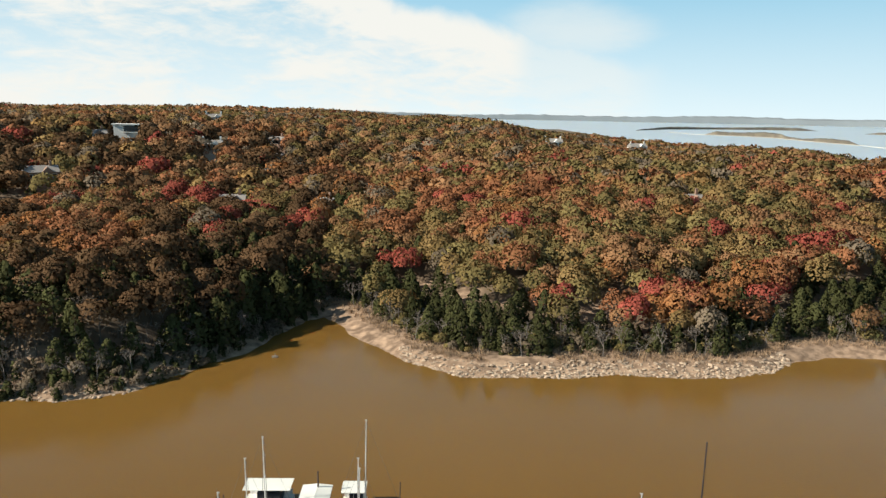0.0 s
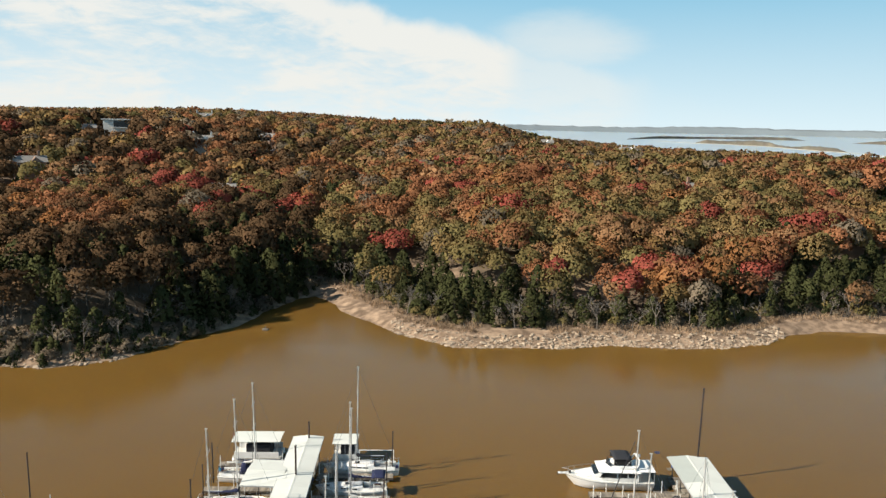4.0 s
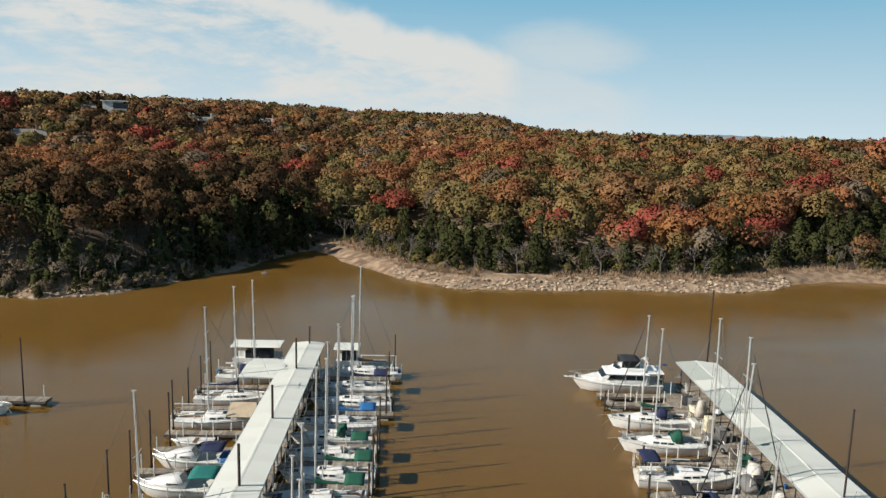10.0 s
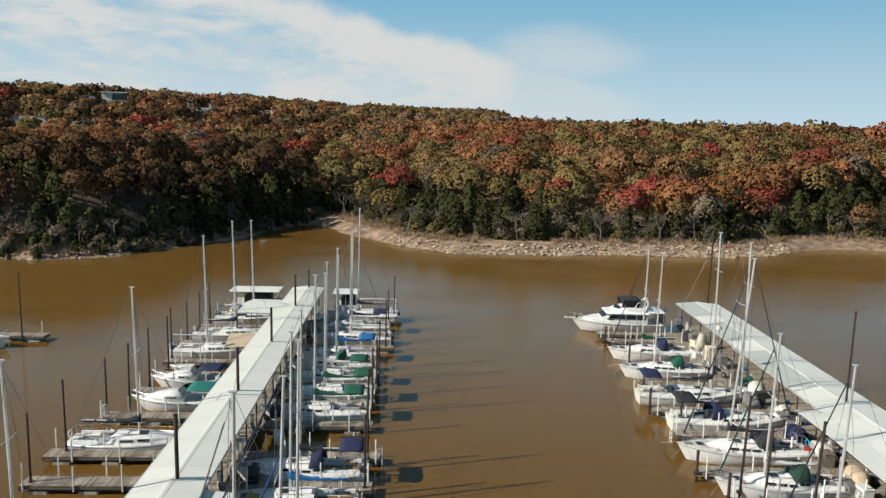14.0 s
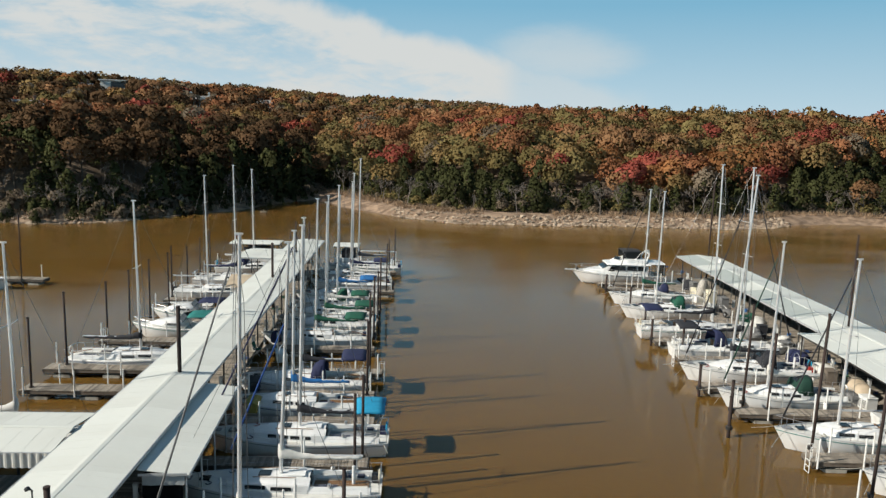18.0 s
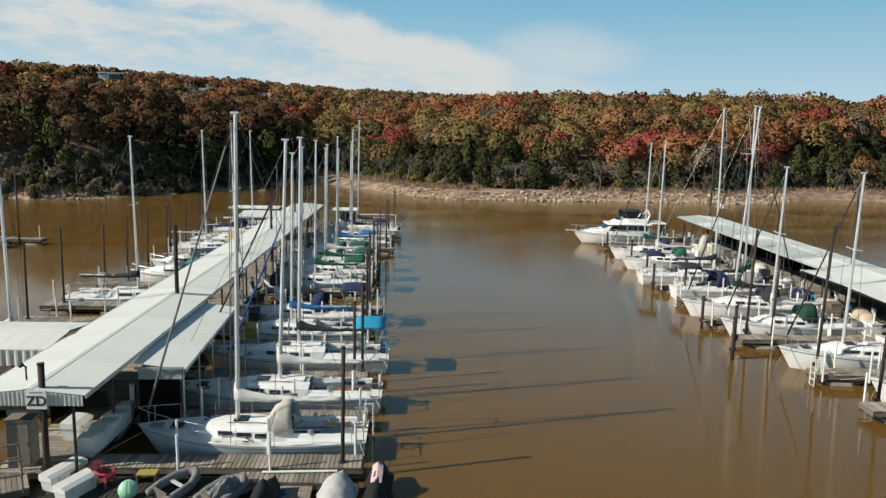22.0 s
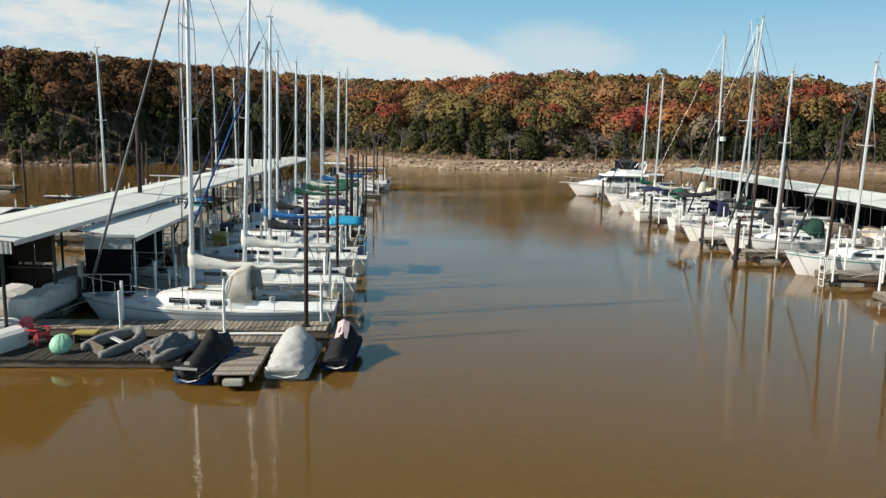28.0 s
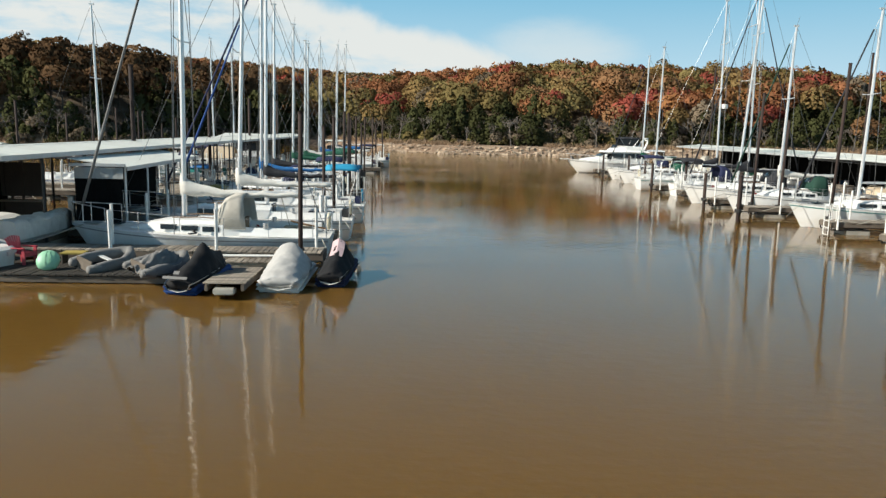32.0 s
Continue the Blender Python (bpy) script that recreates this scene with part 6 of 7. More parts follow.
# boats: x of the stern, y, length, mast's distance ahead of the stern, mast height
ROW = "sailboats moored along the dock"
W = "white fibreglass sailboat "
for k, (xs_, y, L, md, mh, kw) in enumerate((
        (-2.75, 23.55, 8.0, 4.55, 11.8, dict(cover="sc_white", dodge="hood", jib="sc_grey", mat="gelcoat_grey", stripe="stripe_grey", windows=3, label=W + "with a beige spray hood and white sail cover", boom=3.7)),
        (-2.5, 27.9, 8.8, 4.2, 10.9, dict(cover="sc_white", jib="sc_deep", stripe="stripe_grey", windows=2, label=W + "with a pale grey sail cover and blue headsail", rake=0.03, wheel=True, boom=3.4, loose=2.0)),
        (-2.5, 33.0, 9.0, 4.3, 10.95, dict(cover="sc_black", jib="sc_navy", bimini="sc_sky", windows=4, label=W + "with a black sail cover and sky-blue top", wheel=True, tender="")),
        (-4.1, 37.4, 7.6, 3.85, 10.1, dict(cover="sc_blue", stripe="stripe_blue", label=W + "with a bright blue sail cover", outboard=True)),
        (-4.1, 41.2, 8.0, 4.0, 10.35, dict(cover="sc_black", dodge="sc_navy", bimini="sc_navy", label=W + "with navy canvas tops and black sail cover")),
        (-5.0, 50.7, 7.6, 3.75, 10.6, dict(cover="sc_green", bimini="sc_green", label=W + "with green canvas top and sail cover")),
        (-4.7, 54.6, 7.4, 3.9, 10.0, dict(cover="sc_green", bimini="sc_green", label=W + "with a dark green cockpit top", outboard=True)),
        (-5.4, 58.3, 7.0, 3.6, 10.2, dict(cover="sc_white", bimini="sc_green", label=W + "with a green top and bare boom")),
        (-5.5, 61.7, 7.2, 3.1, 10.8, dict(cover="", dodge="sc_green", label=W + "with a small green spray hood")),
        (-5.3, 64.9, 7.6, 3.6, 9.7, dict(cover="sc_blue", bimini="sc_blue", label=W + "with bright blue canvas covers")),
        (-4.4, 70.2, 7.8, 3.8, 11.4, dict(cover="sc_white", label=W + "with a white cabin and furled sails", outboard=True)),
        (-4.8, 74.6, 7.6, 4.0, 10.3, dict(cover="sc_navy", bimini="sc_navy", label=W + "with a navy cockpit top")),
        (-3.7, 79.6, 8.6, 4.8, 12.45, dict(cover="sc_black", label=W + "with a black sail cover at the end slip", wheel=True)))):
    c, s = math.cos(radians(181.3)), math.sin(radians(181.3))
    sailboat(xs_ + c * L / 2, y + s * L / 2, 181.3, L=L, B=0.33 * L if L < 8 else 2.75, mast_x=md / L - 0.5, mast_h=mh, seed=k, group=ROW, **{"stripe": "stripe_grey" if k % 3 else "stripe_teal", **kw})
for k, (xs_, y, L, md, mh, kw) in enumerate((
        (-23.5, 44.95, 8.6, 4.45, 10.7, dict(cover="sc_black", windows=2, stripe="stripe_blue", label=W + "with a black sail cover beside an empty pier", boom=3.6)),
        (-24.0, 65.4, 8.6, 3.2, 11.1, dict(cover="", bimini="", label=W + "with a tan canvas tent over the deck")),
        (-23.8, 71.0, 8.2, 4.1, 11.8, dict(cover="sc_navy", label=W + "with a navy sail cover")),
        (-23.5, 77.6, 8.0, 4.0, 11.1, dict(cover="sc_white", dodge="sc_navy", label=W + "with a navy spray hood")),
        (-24.3, 32.3, 8.2, 4.3, 9.9, dict(cover="sc_white", label=W + "behind the side roof of the dock")),
        (-47.5, 67.0, 7.8, 3.8, 9.6, dict(cover="sc_white", label=W + "at the neighbouring dock")))):
    sailboat(xs_ + L / 2, y, 1.3, L=L, B=2.7, mast_x=md / L - 0.5, mast_h=mh, seed=30 + k, group=ROW, **{"stripe": "stripe_grey", **kw})
# the far dock's boats point their bows at the channel: x of the bow, mast's distance behind it
for k, (xb, y, L, md, mh, out, kw) in enumerate((
        (16.3, 67.0, 7.9, 3.2, 10.8, 1, dict(cover="sc_green", dodge="sc_navy", label=W + "with a dark green sail cover and navy hood", jib="sc_black")),
        (16.0, 61.6, 7.9, 3.1, 11.0, 1, dict(cover="sc_white", dodge="sc_green", label=W + "with a long low cabin and green hood")),
        (15.9, 55.3, 8.6, 5.8, 13.6, 0, dict(cover="sc_black", bimini="sc_navy", wheel=True, radome=6.2, label=W + "moored stern out under a navy sun top")),
        (16.8, 50.0, 8.8, 5.0, 13.6, 0, dict(cover="sc_black", bimini="sc_black", dodge="sc_navy", jib="sc_black", wheel=True, windows=5, label=W + "moored stern out with a navy spray hood")),
        (15.7, 44.9, 8.6, 3.3, 13.3, 1, dict(cover="sc_black", dodge="sc_black", jib="sc_black", wheel=True, label=W + "with bold white bow and black covers", rake=0.05)),
        (16.3, 40.0, 7.6, 2.9, 9.8, 1, dict(cover="sc_white", dodge="jib_green", jib="jib_green", label=W + "with small portlights and green headsail", rake=0.02)),
        (17.0, 34.2, 7.8, 3.2, 9.8, 1, dict(cover="", jib="sc_black", windows=2, label=W + "with broad white topsides", rake=0.02)),
        (18.8, 29.4, 7.4, 3.2, 10.4, 1, dict(cover="sc_white", label=W + "beyond the last finger pier")))):
    sailboat(xb + L / 2, y, 178.6 if out else -1.4, L=L, B=0.335 * L, fb=0.86, stripe=("stripe_grey", "stripe_grey", "stripe_teal", "stripe_grey")[k % 4], mast_x=(0.5 - md / L) * (1 if out else -1), mast_h=mh, seed=60 + k, group=ROW, **kw)
cruiser(19.5, 77.3, 178.6, 9.7, 3.4, "white motor yacht with flying bridge and black canvas top", "")
powerboat(-18.8, 52.4, 181.3, 7.4, 2.5, "white motorboat with teal and navy canvas", "sc_teal", "sc_teal")
powerboat(-19.4, 57.0, 181.3, 6.8, 2.3, "white motorboat under a dark navy canvas top", "sc_navy", "sc_blue")

# ---- the head of the near dock ----
low = thing("low_float", pose(-9.6, 19.98, -0.06, 0, 0, 1.3), "low dark timber float at the head of the dock", "dock")
planking(low, -3.1, 3.3, 1.95, 0.26, 0.16, True, 77, "planks_wet")
for side in (1, -1):
    part("stringer", box_bm((6.4, 0.08, 0.16), (0.1, side * 0.90, 0.16), 0.01), M["timber"], low)
for k in range(3):
    part("float", box_bm((1.4, 1.7, 0.3), (-2 + 2.1 * k, 0, 0.02), 0.06), M["timber"], low)
ramp = thing("launch_ramp", pose(-4.62, 19.05, 0.24, -3.5, 0, 4), "sloping grey plank ramp between two watercraft floats", "ramp")
for k in range(17):
    ob = new("plank", plank_mesh(0.165, 1.0)); ob.parent = ramp
    ob.matrix_local = pose(0, -1.45 + 0.178 * k, 0.05, 0, 0, 90)
for side in (1, -1):
    part("bearer", box_bm((0.08, 3.1, 0.16), (side * 0.42, 0, -0.04), 0.01), M["timber"], ramp)
part("front_float", box_bm((0.5, 0.3, 0.16), (0.0, -1.5, -0.12), 0.03), M["float"], ramp)
back = thing("low_float", pose(-4.9, 20.75, 0, 0, 0, 1.3), "narrow grey plank float against the finger pier", "dock")
planking(back, -1.7, 1.5, 0.75, 0.36, 0.16, True, 78)
part("bearer", box_bm((3.2, 0.6, 0.26), (-0.1, 0, 0.2), 0.03), M["float"], back)
part("white_pole", tube_bm([(-1.0, 0.2, 0.46), (1.4, 0.3, 0.46)], 0.04, 6), M["pvc"], back, "white plastic pole lying down")


def watercraft(x, y, turn, cover, label, base, base_label, patch="", dome=0.62, wide=0.9):
    """A covered personal watercraft parked on a floating cradle."""
    t = thing("personal_watercraft", pose(x, y, 0.30, 0, -6, turn) @ Matrix.Diagonal((0.78, wide, 0.70, 1)), label, "watercraft", "covered watercraft")
    prof = ((-1.55, 0.42, 0.30), (-1.35, 0.50, 0.42), (-0.9, 0.54, 0.60), (-0.45, 0.55, 0.68), (0.0, 0.56, 0.86), (0.22, 0.54, 1.12), (0.42, 0.52, 1.05), (0.6, 0.50, 0.80), (0.9, 0.42, 0.66), (1.3, 0.26, 0.50), (1.55, 0.08, 0.42))
    rows, n = [], 36
    r = random.Random(int(x * 100))
    px_, pw_, ph_ = zip(*prof)
    for px in np.linspace(-1.52, 1.55, 34):
        w, h = float(np.interp(px, px_, pw_)), float(np.interp(px, px_, ph_))
        ring = []
        for k in range(n):
            a = 2 * math.pi * k / n
            up = math.sin(a)
            peak = 1.0 - dome * abs(math.cos(a)) ** 1.6
            hem = max(0.0, 1 - 1.6 * abs(up))
            drape = 0.07 * hem * math.sin(px * 9 + 2.1 * math.sin(px * 4)) + 0.03 * math.sin(px * 13 + 5 * a)
            fold = abs(math.sin(2.2 * px + 3.4 * a + x + 1.3 * math.sin(3.1 * px))) ** 0.5 + 0.6 * abs(math.sin(5.3 * px - 4.7 * a + 2 * x)) ** 0.5
            crease = 0.062 * (fold - 1.0) * max(0.0, up) ** 0.5
            zz = 0.10 + (h - 0.10) * up * peak + crease if up > 0 else 0.10 + 0.14 * up + 0.05 * hem * math.sin(px * 15 + x)
            ring.append((px + 0.02 * r.uniform(-1, 1), w * math.cos(a) * (1 + drape), zz + 0.008 * r.uniform(-1, 1)))
        rows.append(ring)
    body = part("cover", loft_bm(rows), M[cover], t, "fitted canvas cover", smooth=True)
    hull = [[(px * 1.02, w * s, z) for s, z in ((-0.95, 0.2), (-0.75, -0.02), (0, -0.12), (0.75, -0.02), (0.95, 0.2))] for px, w, h in prof]
    part("hull", loft_bm(hull, closed=False, caps=False), M["gelcoat" if cover != "sc_black" else "dark_metal"], t)
    c = part("cradle", box_bm((2.75, 1.12, 0.20), (-0.1, 0, -0.16), 0.08), M[base], t, base_label)
    for side in (1, -1):
        part("cradle_rail", box_bm((2.6, 0.16, 0.16), (-0.15, side * 0.46, 0.0), 0.04), M[base], c)
    if patch:
        part("seat_patch", shell_bm([[(px, w * s * 0.42, 0.03 + h * (1 - 0.45 * abs(s * 0.42) ** 1.4)) for s in (-1, 0, 1)] for px, w, h in prof[3:8]], 0.01), M[patch], t, "faded pink panel on the cover")
    return t


M["pale_cover"] = material("pale_canvas_cover", (0.43, 0.425, 0.41), 0.85, vary=0.14, scale=2.5, bump=0.7, bump_scale=6, stain=(0.28, 0.27, 0.255), stain_amount=0.55, stain_scale=2.2)
M["black_cover"] = material("black_canvas_cover", (0.011, 0.0115, 0.013), 0.8, vary=0.35, scale=4, bump=0.6, bump_scale=7, spec=0.3)
M["pink"] = material("faded_pink_canvas", (0.62, 0.45, 0.46), 0.8, vary=0.1)
watercraft(-5.5, 19.0, 80, "black_cover", "watercraft under a black cover on a blue floating cradle", "sc_deep", "blue plastic cradle", dome=0.72, wide=0.80)
watercraft(-3.35, 19.45, 87, "pale_cover", "watercraft under a pale canvas cover on a white float", "box_white", "white plastic cradle", dome=0.34, wide=1.02)
watercraft(-2.15, 20.2, 86, "black_cover", "watercraft under a black and pink cover on a dark blue cradle", "sc_navy", "dark blue cradle", "pink", dome=0.60, wide=0.74)
# plain bars where the black cover carries writing
bars = thing("cover_print", pose(-5.73, 17.72, 0.47, 50, 0, -10), "pale print on the black cover", "print")
part("print_bar", box_bm((0.62, 0.07, 0.008), (0, 0, 0)), M["sc_grey"], bars)
part("print_mark", box_bm((0.14, 0.09, 0.008), (0, 0.14, 0)), M["sc_grey"], bars)


def dinghy(x, y, turn, label, mat, slump):
    """A soft inflatable dinghy: a bent tube with a floor and transom."""
    t = thing("inflatable_dinghy", pose(x, y, 0.24, 14, 0, turn) @ Matrix.Diagonal((0.68, 0.58, 0.76, 1)), label, "dinghy", "inflatable dinghies")
    path = [(-1.15, -0.55, 0.2), (-0.4, -0.62, 0.22), (0.5, -0.55, 0.26), (1.0, -0.32, 0.36), (1.2, 0, 0.42), (1.0, 0.32, 0.36), (0.5, 0.55, 0.26), (-0.4, 0.62, 0.22), (-1.15, 0.55, 0.2)]
    rings = []
    pts = [Vector(p) for p in path]
    for i, p in enumerate(pts):
        d = (pts[min(i + 1, 8)] - pts[max(i - 1, 0)]).normalized()
        q = d.to_track_quat("X", "Z")
        rad = (0.16 if i in (0, 8) else 0.23) * (1 + slump * math.sin(i * 2.3))
        rings.append([p + q @ Vector((0, rad * math.cos(a), rad * (1 - 0.4 * slump) * math.sin(a) * (1 + 0.15 * slump * math.sin(3 * a + i)))) for a in (2 * math.pi * k / 12 for k in range(12))])
    part("side_tube", loft_bm(rings), M[mat], t, smooth=True)
    part("floor", shell_bm([[(xx, -w, 0.1), (xx, 0, 0.06), (xx, w, 0.1)] for xx, w in ((-1.05, 0.5), (0, 0.5), (0.7, 0.38), (1.05, 0.12))], 0.03), M["rubber"], t, "dark rubber floor")
    part("transom", box_bm((0.05, 0.95, 0.4), (-0.95, 0, 0.26), 0.01), M["timber"], t)
    part("thwart", box_bm((0.22, 1.0, 0.04), (0.05, 0, 0.34), 0.01), M["box_white"], t)
    part("grab_line", tube_bm([(p[0], p[1] * 1.25, p[2] + 0.12 + 0.03 * math.sin(i * 3)) for i, p in enumerate(path)], 0.012, 4), M["rope"], t)
    return t


dinghy(-8.4, 20.05, 64, "grey inflatable dinghy tipped on the low float", "sc_grey", 0.05)
d2 = dinghy(-6.85, 19.7, 60, "slumped grey inflatable dinghy under a loose cover", "sc_grey", 0.3)
cl = [[(-1.15 + 0.10 * i, -0.80 + 0.08 * j, 0.16 + 0.55 * math.exp(-((j - 10) / 6.5) ** 2) * math.exp(-((i - 13) / 10.0) ** 2) + 0.06 * math.sin(i * 0.9 + j * 0.7) + 0.05 * math.sin(j * 1.5 - i * 0.6) + 0.035 * math.sin(i * 2.2 + 3 * math.sin(j * 0.9))) for j in range(21)] for i in range(24)]
part("loose_cover", shell_bm(cl, 0.015), M["sc_grey"], d2, "crumpled grey cover", smooth=True)

# plastic deck chair with a fan back
chair = thing("deck_chair", pose(-10.75, 20.42, 0.24, 0, 0, 78) @ Matrix.Diagonal((0.72, 0.72, 0.80, 1)), "faded red plastic deck chair with fan back and wide arms", "chair")
part("seat", shell_bm([[(-0.26, y_, 0.36 - 0.12 * (y_ + 0.3) * -1), (0.26, y_, 0.36 - 0.12 * (y_ + 0.3) * -1)] for y_ in (-0.35, -0.1, 0.15)], 0.03), M["red_plastic"], chair)
for k in range(7):
    a = (k - 3) * 5.5
    sl = box_bm((0.075, 0.03, 0.66 - 0.012 * (k - 3) ** 2), (0, 0, 0.33), 0.012); sl.transform(pose(0.078 * (k - 3) * 0.75, 0.16, 0.33, -20, a, 0)); part("back_slat", sl, M["red_plastic"], chair)
for side in (1, -1):
    part("arm", box_bm((0.14, 0.66, 0.035), (side * 0.34, -0.08, 0.56), 0.015), M["red_plastic"], chair)
    part("front_leg", box_bm((0.05, 0.14, 0.56), (side * 0.31, -0.34, 0.28), 0.012), M["red_plastic"], chair)
    part("back_leg", box_bm((0.05, 0.12, 0.50), (side * 0.29, 0.24, 0.24), 0.012), M["red_plastic"], chair)
part("front_apron", box_bm((0.6, 0.03, 0.14), (0, -0.37, 0.33), 0.01), M["red_plastic"], chair)

# mint paddle boat hull stood on its end
kay = thing("sit_on_kayak", pose(-9.6, 19.45, 0.26, -38, 0, 14) @ Matrix.Diagonal((0.62, 0.58, 0.56, 1)), "mint green plastic kayak shell propped on the low float", "kayak")
part("shell", loft_bm([[(w * math.cos(a), w * 0.55 * math.sin(a), z) for a in (2 * math.pi * k / 16 for k in range(16))] for w, z in ((0.12, 0.0), (0.34, 0.10), (0.44, 0.30), (0.47, 0.52), (0.42, 0.74), (0.30, 0.92), (0.10, 1.02))]), M["mint_plastic"], kay, smooth=True)
for sx in (-0.06, 0.12):
    part("groove", tube_bm([(sx * 0.7, -0.215, 0.12), (sx, -0.262, 0.35), (sx, -0.268, 0.6), (sx * 0.6, -0.19, 0.9)], 0.010, 5), M["mint_dark"], kay, "moulded groove with its shade put into a darker mint")
step = thing("wooden_step", pose(-9.45, 20.68, 0.24, 0, 0, 3), "small yellow wooden step on the float", "step")
part("tread", box_bm((0.62, 0.42, 0.05), (0, 0, 0.28), 0.01), M["yellow"], step)
for side in (1, -1):
    part("side_board", box_bm((0.04, 0.38, 0.26), (side * 0.27, 0, 0.13), 0.005), M["timber"], step)


def dock_box(x, y, z, turn, ln, label, w=0.62, h=0.55):
    t = thing("dock_box", pose(x, y, z, 0, 0, turn), label, "storage box", "dock boxes")
    part("body", loft_bm([[(-ln / 2 * k, -w / 2 * k, zz), (ln / 2 * k, -w / 2 * k, zz), (ln / 2 * k, w / 2 * k, zz), (-ln / 2 * k, w / 2 * k, zz)] for k, zz in ((0.93, 0.0), (1.0, h * 0.75))]), M["box_white"], t)
    lid = loft_bm([[(-ln / 2 - 0.03, yy, h * 0.75 + zz), (ln / 2 + 0.03, yy, h * 0.75 + zz), (ln / 2 + 0.03, yy, h * 0.73), (-ln / 2 - 0.03, yy, h * 0.73)] for yy, zz in ((-w / 2 - 0.03, 0.10), (-w * 0.2, 0.17), (w / 2 + 0.03, 0.20))])
    part("lid", lid, M["box_white"], t, "sloped white lid")
    for sx in (-0.3, 0.3):
        part("latch", box_bm((0.06, 0.03, 0.1), (sx * ln, -w / 2 - 0.03, h * 0.72), 0.006), M["steel"], t)
    return t


dock_box(-12.0, 20.55, 0.24, 72, 1.45, "long white fibreglass dock box", 0.40, 0.46)
dock_box(-11.25, 19.75, 0.24, 70, 1.25, "white fibreglass dock box with stained lid", 0.42, 0.44)
dock_box(-12.9, 23.4, 0.56, 90, 1.0, "white dock box under the roof", 0.6, 0.6)
cov = thing("covered_skiff", pose(-11.82, 23.5, 0.60, 0, 0, 89) @ Matrix.Diagonal((0.86, 0.80, 0.85, 1)), "long skiff under a bluish white cover beside the walkway", "boat")
cs = []
for i in range(22):
    k = i / 21
    xx, w = -2.1 + 4.2 * k, 0.47 * min(1.0, 0.8 + 1.2 * k) * (1 if k < 0.75 else 1 - 2.6 * (k - 0.75))
    h = 0.62 + 0.05 * math.sin(i * 1.1) + 0.03 * math.sin(i * 2.7)
    cs.append([(xx, yy * w + 0.015 * math.sin(i * 1.7 + q), 0.06 + zz * h) for q, (yy, zz) in enumerate(((1.02, 0), (1.0, 0.5), (0.96, 0.88), (0.80, 1.0), (0.3, 1.06), (-0.3, 1.06), (-0.80, 1.0), (-0.96, 0.88), (-1.0, 0.5), (-1.02, 0)))])
part("cover", loft_bm(cs), M["sc_white"], cov, "bluish white canvas cover", smooth=False)
part("hull", loft_bm([[(xx, w, 0.12), (xx, w * 0.7, -0.1), (xx, -w * 0.7, -0.1), (xx, -w, 0.12)] for xx, w in ((-2.1, 0.42), (0.5, 0.44), (1.5, 0.34), (2.1, 0.08))]), M["gelcoat_grey"], cov)
lock = thing("locker", pose(-13.55, 21.15, 0.56, 0, 0, 6), "tall weathered wooden locker under the dock sign", "locker")
part("body", box_bm((0.75, 0.6, 1.5), (0, 0, 0.75), 0.02), M["planks"], lock)
part("door", box_bm((0.66, 0.03, 1.36), (0, -0.315, 0.76), 0.01), M["planks"], lock)
part("top", box_bm((0.85, 0.7, 0.06), (0, 0, 1.54), 0.01), M["planks"], lock)
part("hasp", box_bm((0.05, 0.03, 0.12), (0.25, -0.345, 0.8), 0.005), M["steel"], lock)

# handrails of the gangway that comes to the dock head
gang = thing("gangway", pose(-15.3, 18.7, 0, 0, 0, 31), "grey plank gangway with pipe handrails at the dock head", "gangway")
planking(gang, -2.6, 2.8, 1.4, 0.50, 0.15, True, 81)
for side in (1, -1):
    part("stringer", box_bm((5.4, 0.07, 0.2), (0.1, side * 0.66, 0.4), 0.01), M["timber"], gang)
    part("handrail", tube_bm([(-2.6, side * 0.68, 1.45), (2.7, side * 0.68, 1.45)], 0.03, 6), M["planks"], gang)
    part("mid_rail", tube_bm([(-2.6, side * 0.68, 1.0), (2.7, side * 0.68, 1.0)], 0.025, 6), M["planks"], gang)
    for k in range(5):
        part("rail_post", tube_bm([(-2.5 + 1.28 * k, side * 0.68, 0.4), (-2.5 + 1.28 * k, side * 0.68, 1.47)], 0.035, 6), M["planks"], gang)
for k in range(2):
    part("float", box_bm((1.5, 1.3, 0.35), (-1.4 + 2.8 * k, 0, 0.12), 0.06), M["float"], gang)

# the dock's sign
sign = thing("dock_sign", pose(-12.60, 20.36, 3.0, 90, 0, 1.3), "white square sign with the black letters ZD", "sign")
part("board", box_bm((0.62, 0.62, 0.03), (0, 0, 0), 0.006), M["sign"], sign)
part("border", loft_bm([[(x_, y_, 0.017) for x_, y_ in ((-0.29, -0.29), (0.29, -0.29), (0.29, 0.29), (-0.29, 0.29))], [(x_, y_, 0.019) for x_, y_ in ((-0.29, -0.29), (0.29, -0.29), (0.29, 0.29), (-0.29, 0.29))]]), M["sign"], sign)
part("small_line", box_bm((0.38, 0.035, 0.006), (0, 0.235, 0.022)), M["stripe_grey"], sign, "small unreadable line")


def lettering(text, size, parent, m, mat, name="letters"):
    cu = bpy.data.curves.new(name, "FONT")
    cu.body, cu.size, cu.align_x, cu.align_y, cu.extrude, cu.offset = text, size, "CENTER", "CENTER", 0.004, 0.008
    ob = new(name, cu)
    dg = bpy.context.evaluated_depsgraph_get()
    me = bpy.data.meshes.new_from_object(ob.evaluated_get(dg))
    bpy.data.objects.remove(ob)
    me.materials.clear(); me.materials.append(M[mat])
    o = new(name, me); o.parent = parent; o.matrix_local = m
    return o


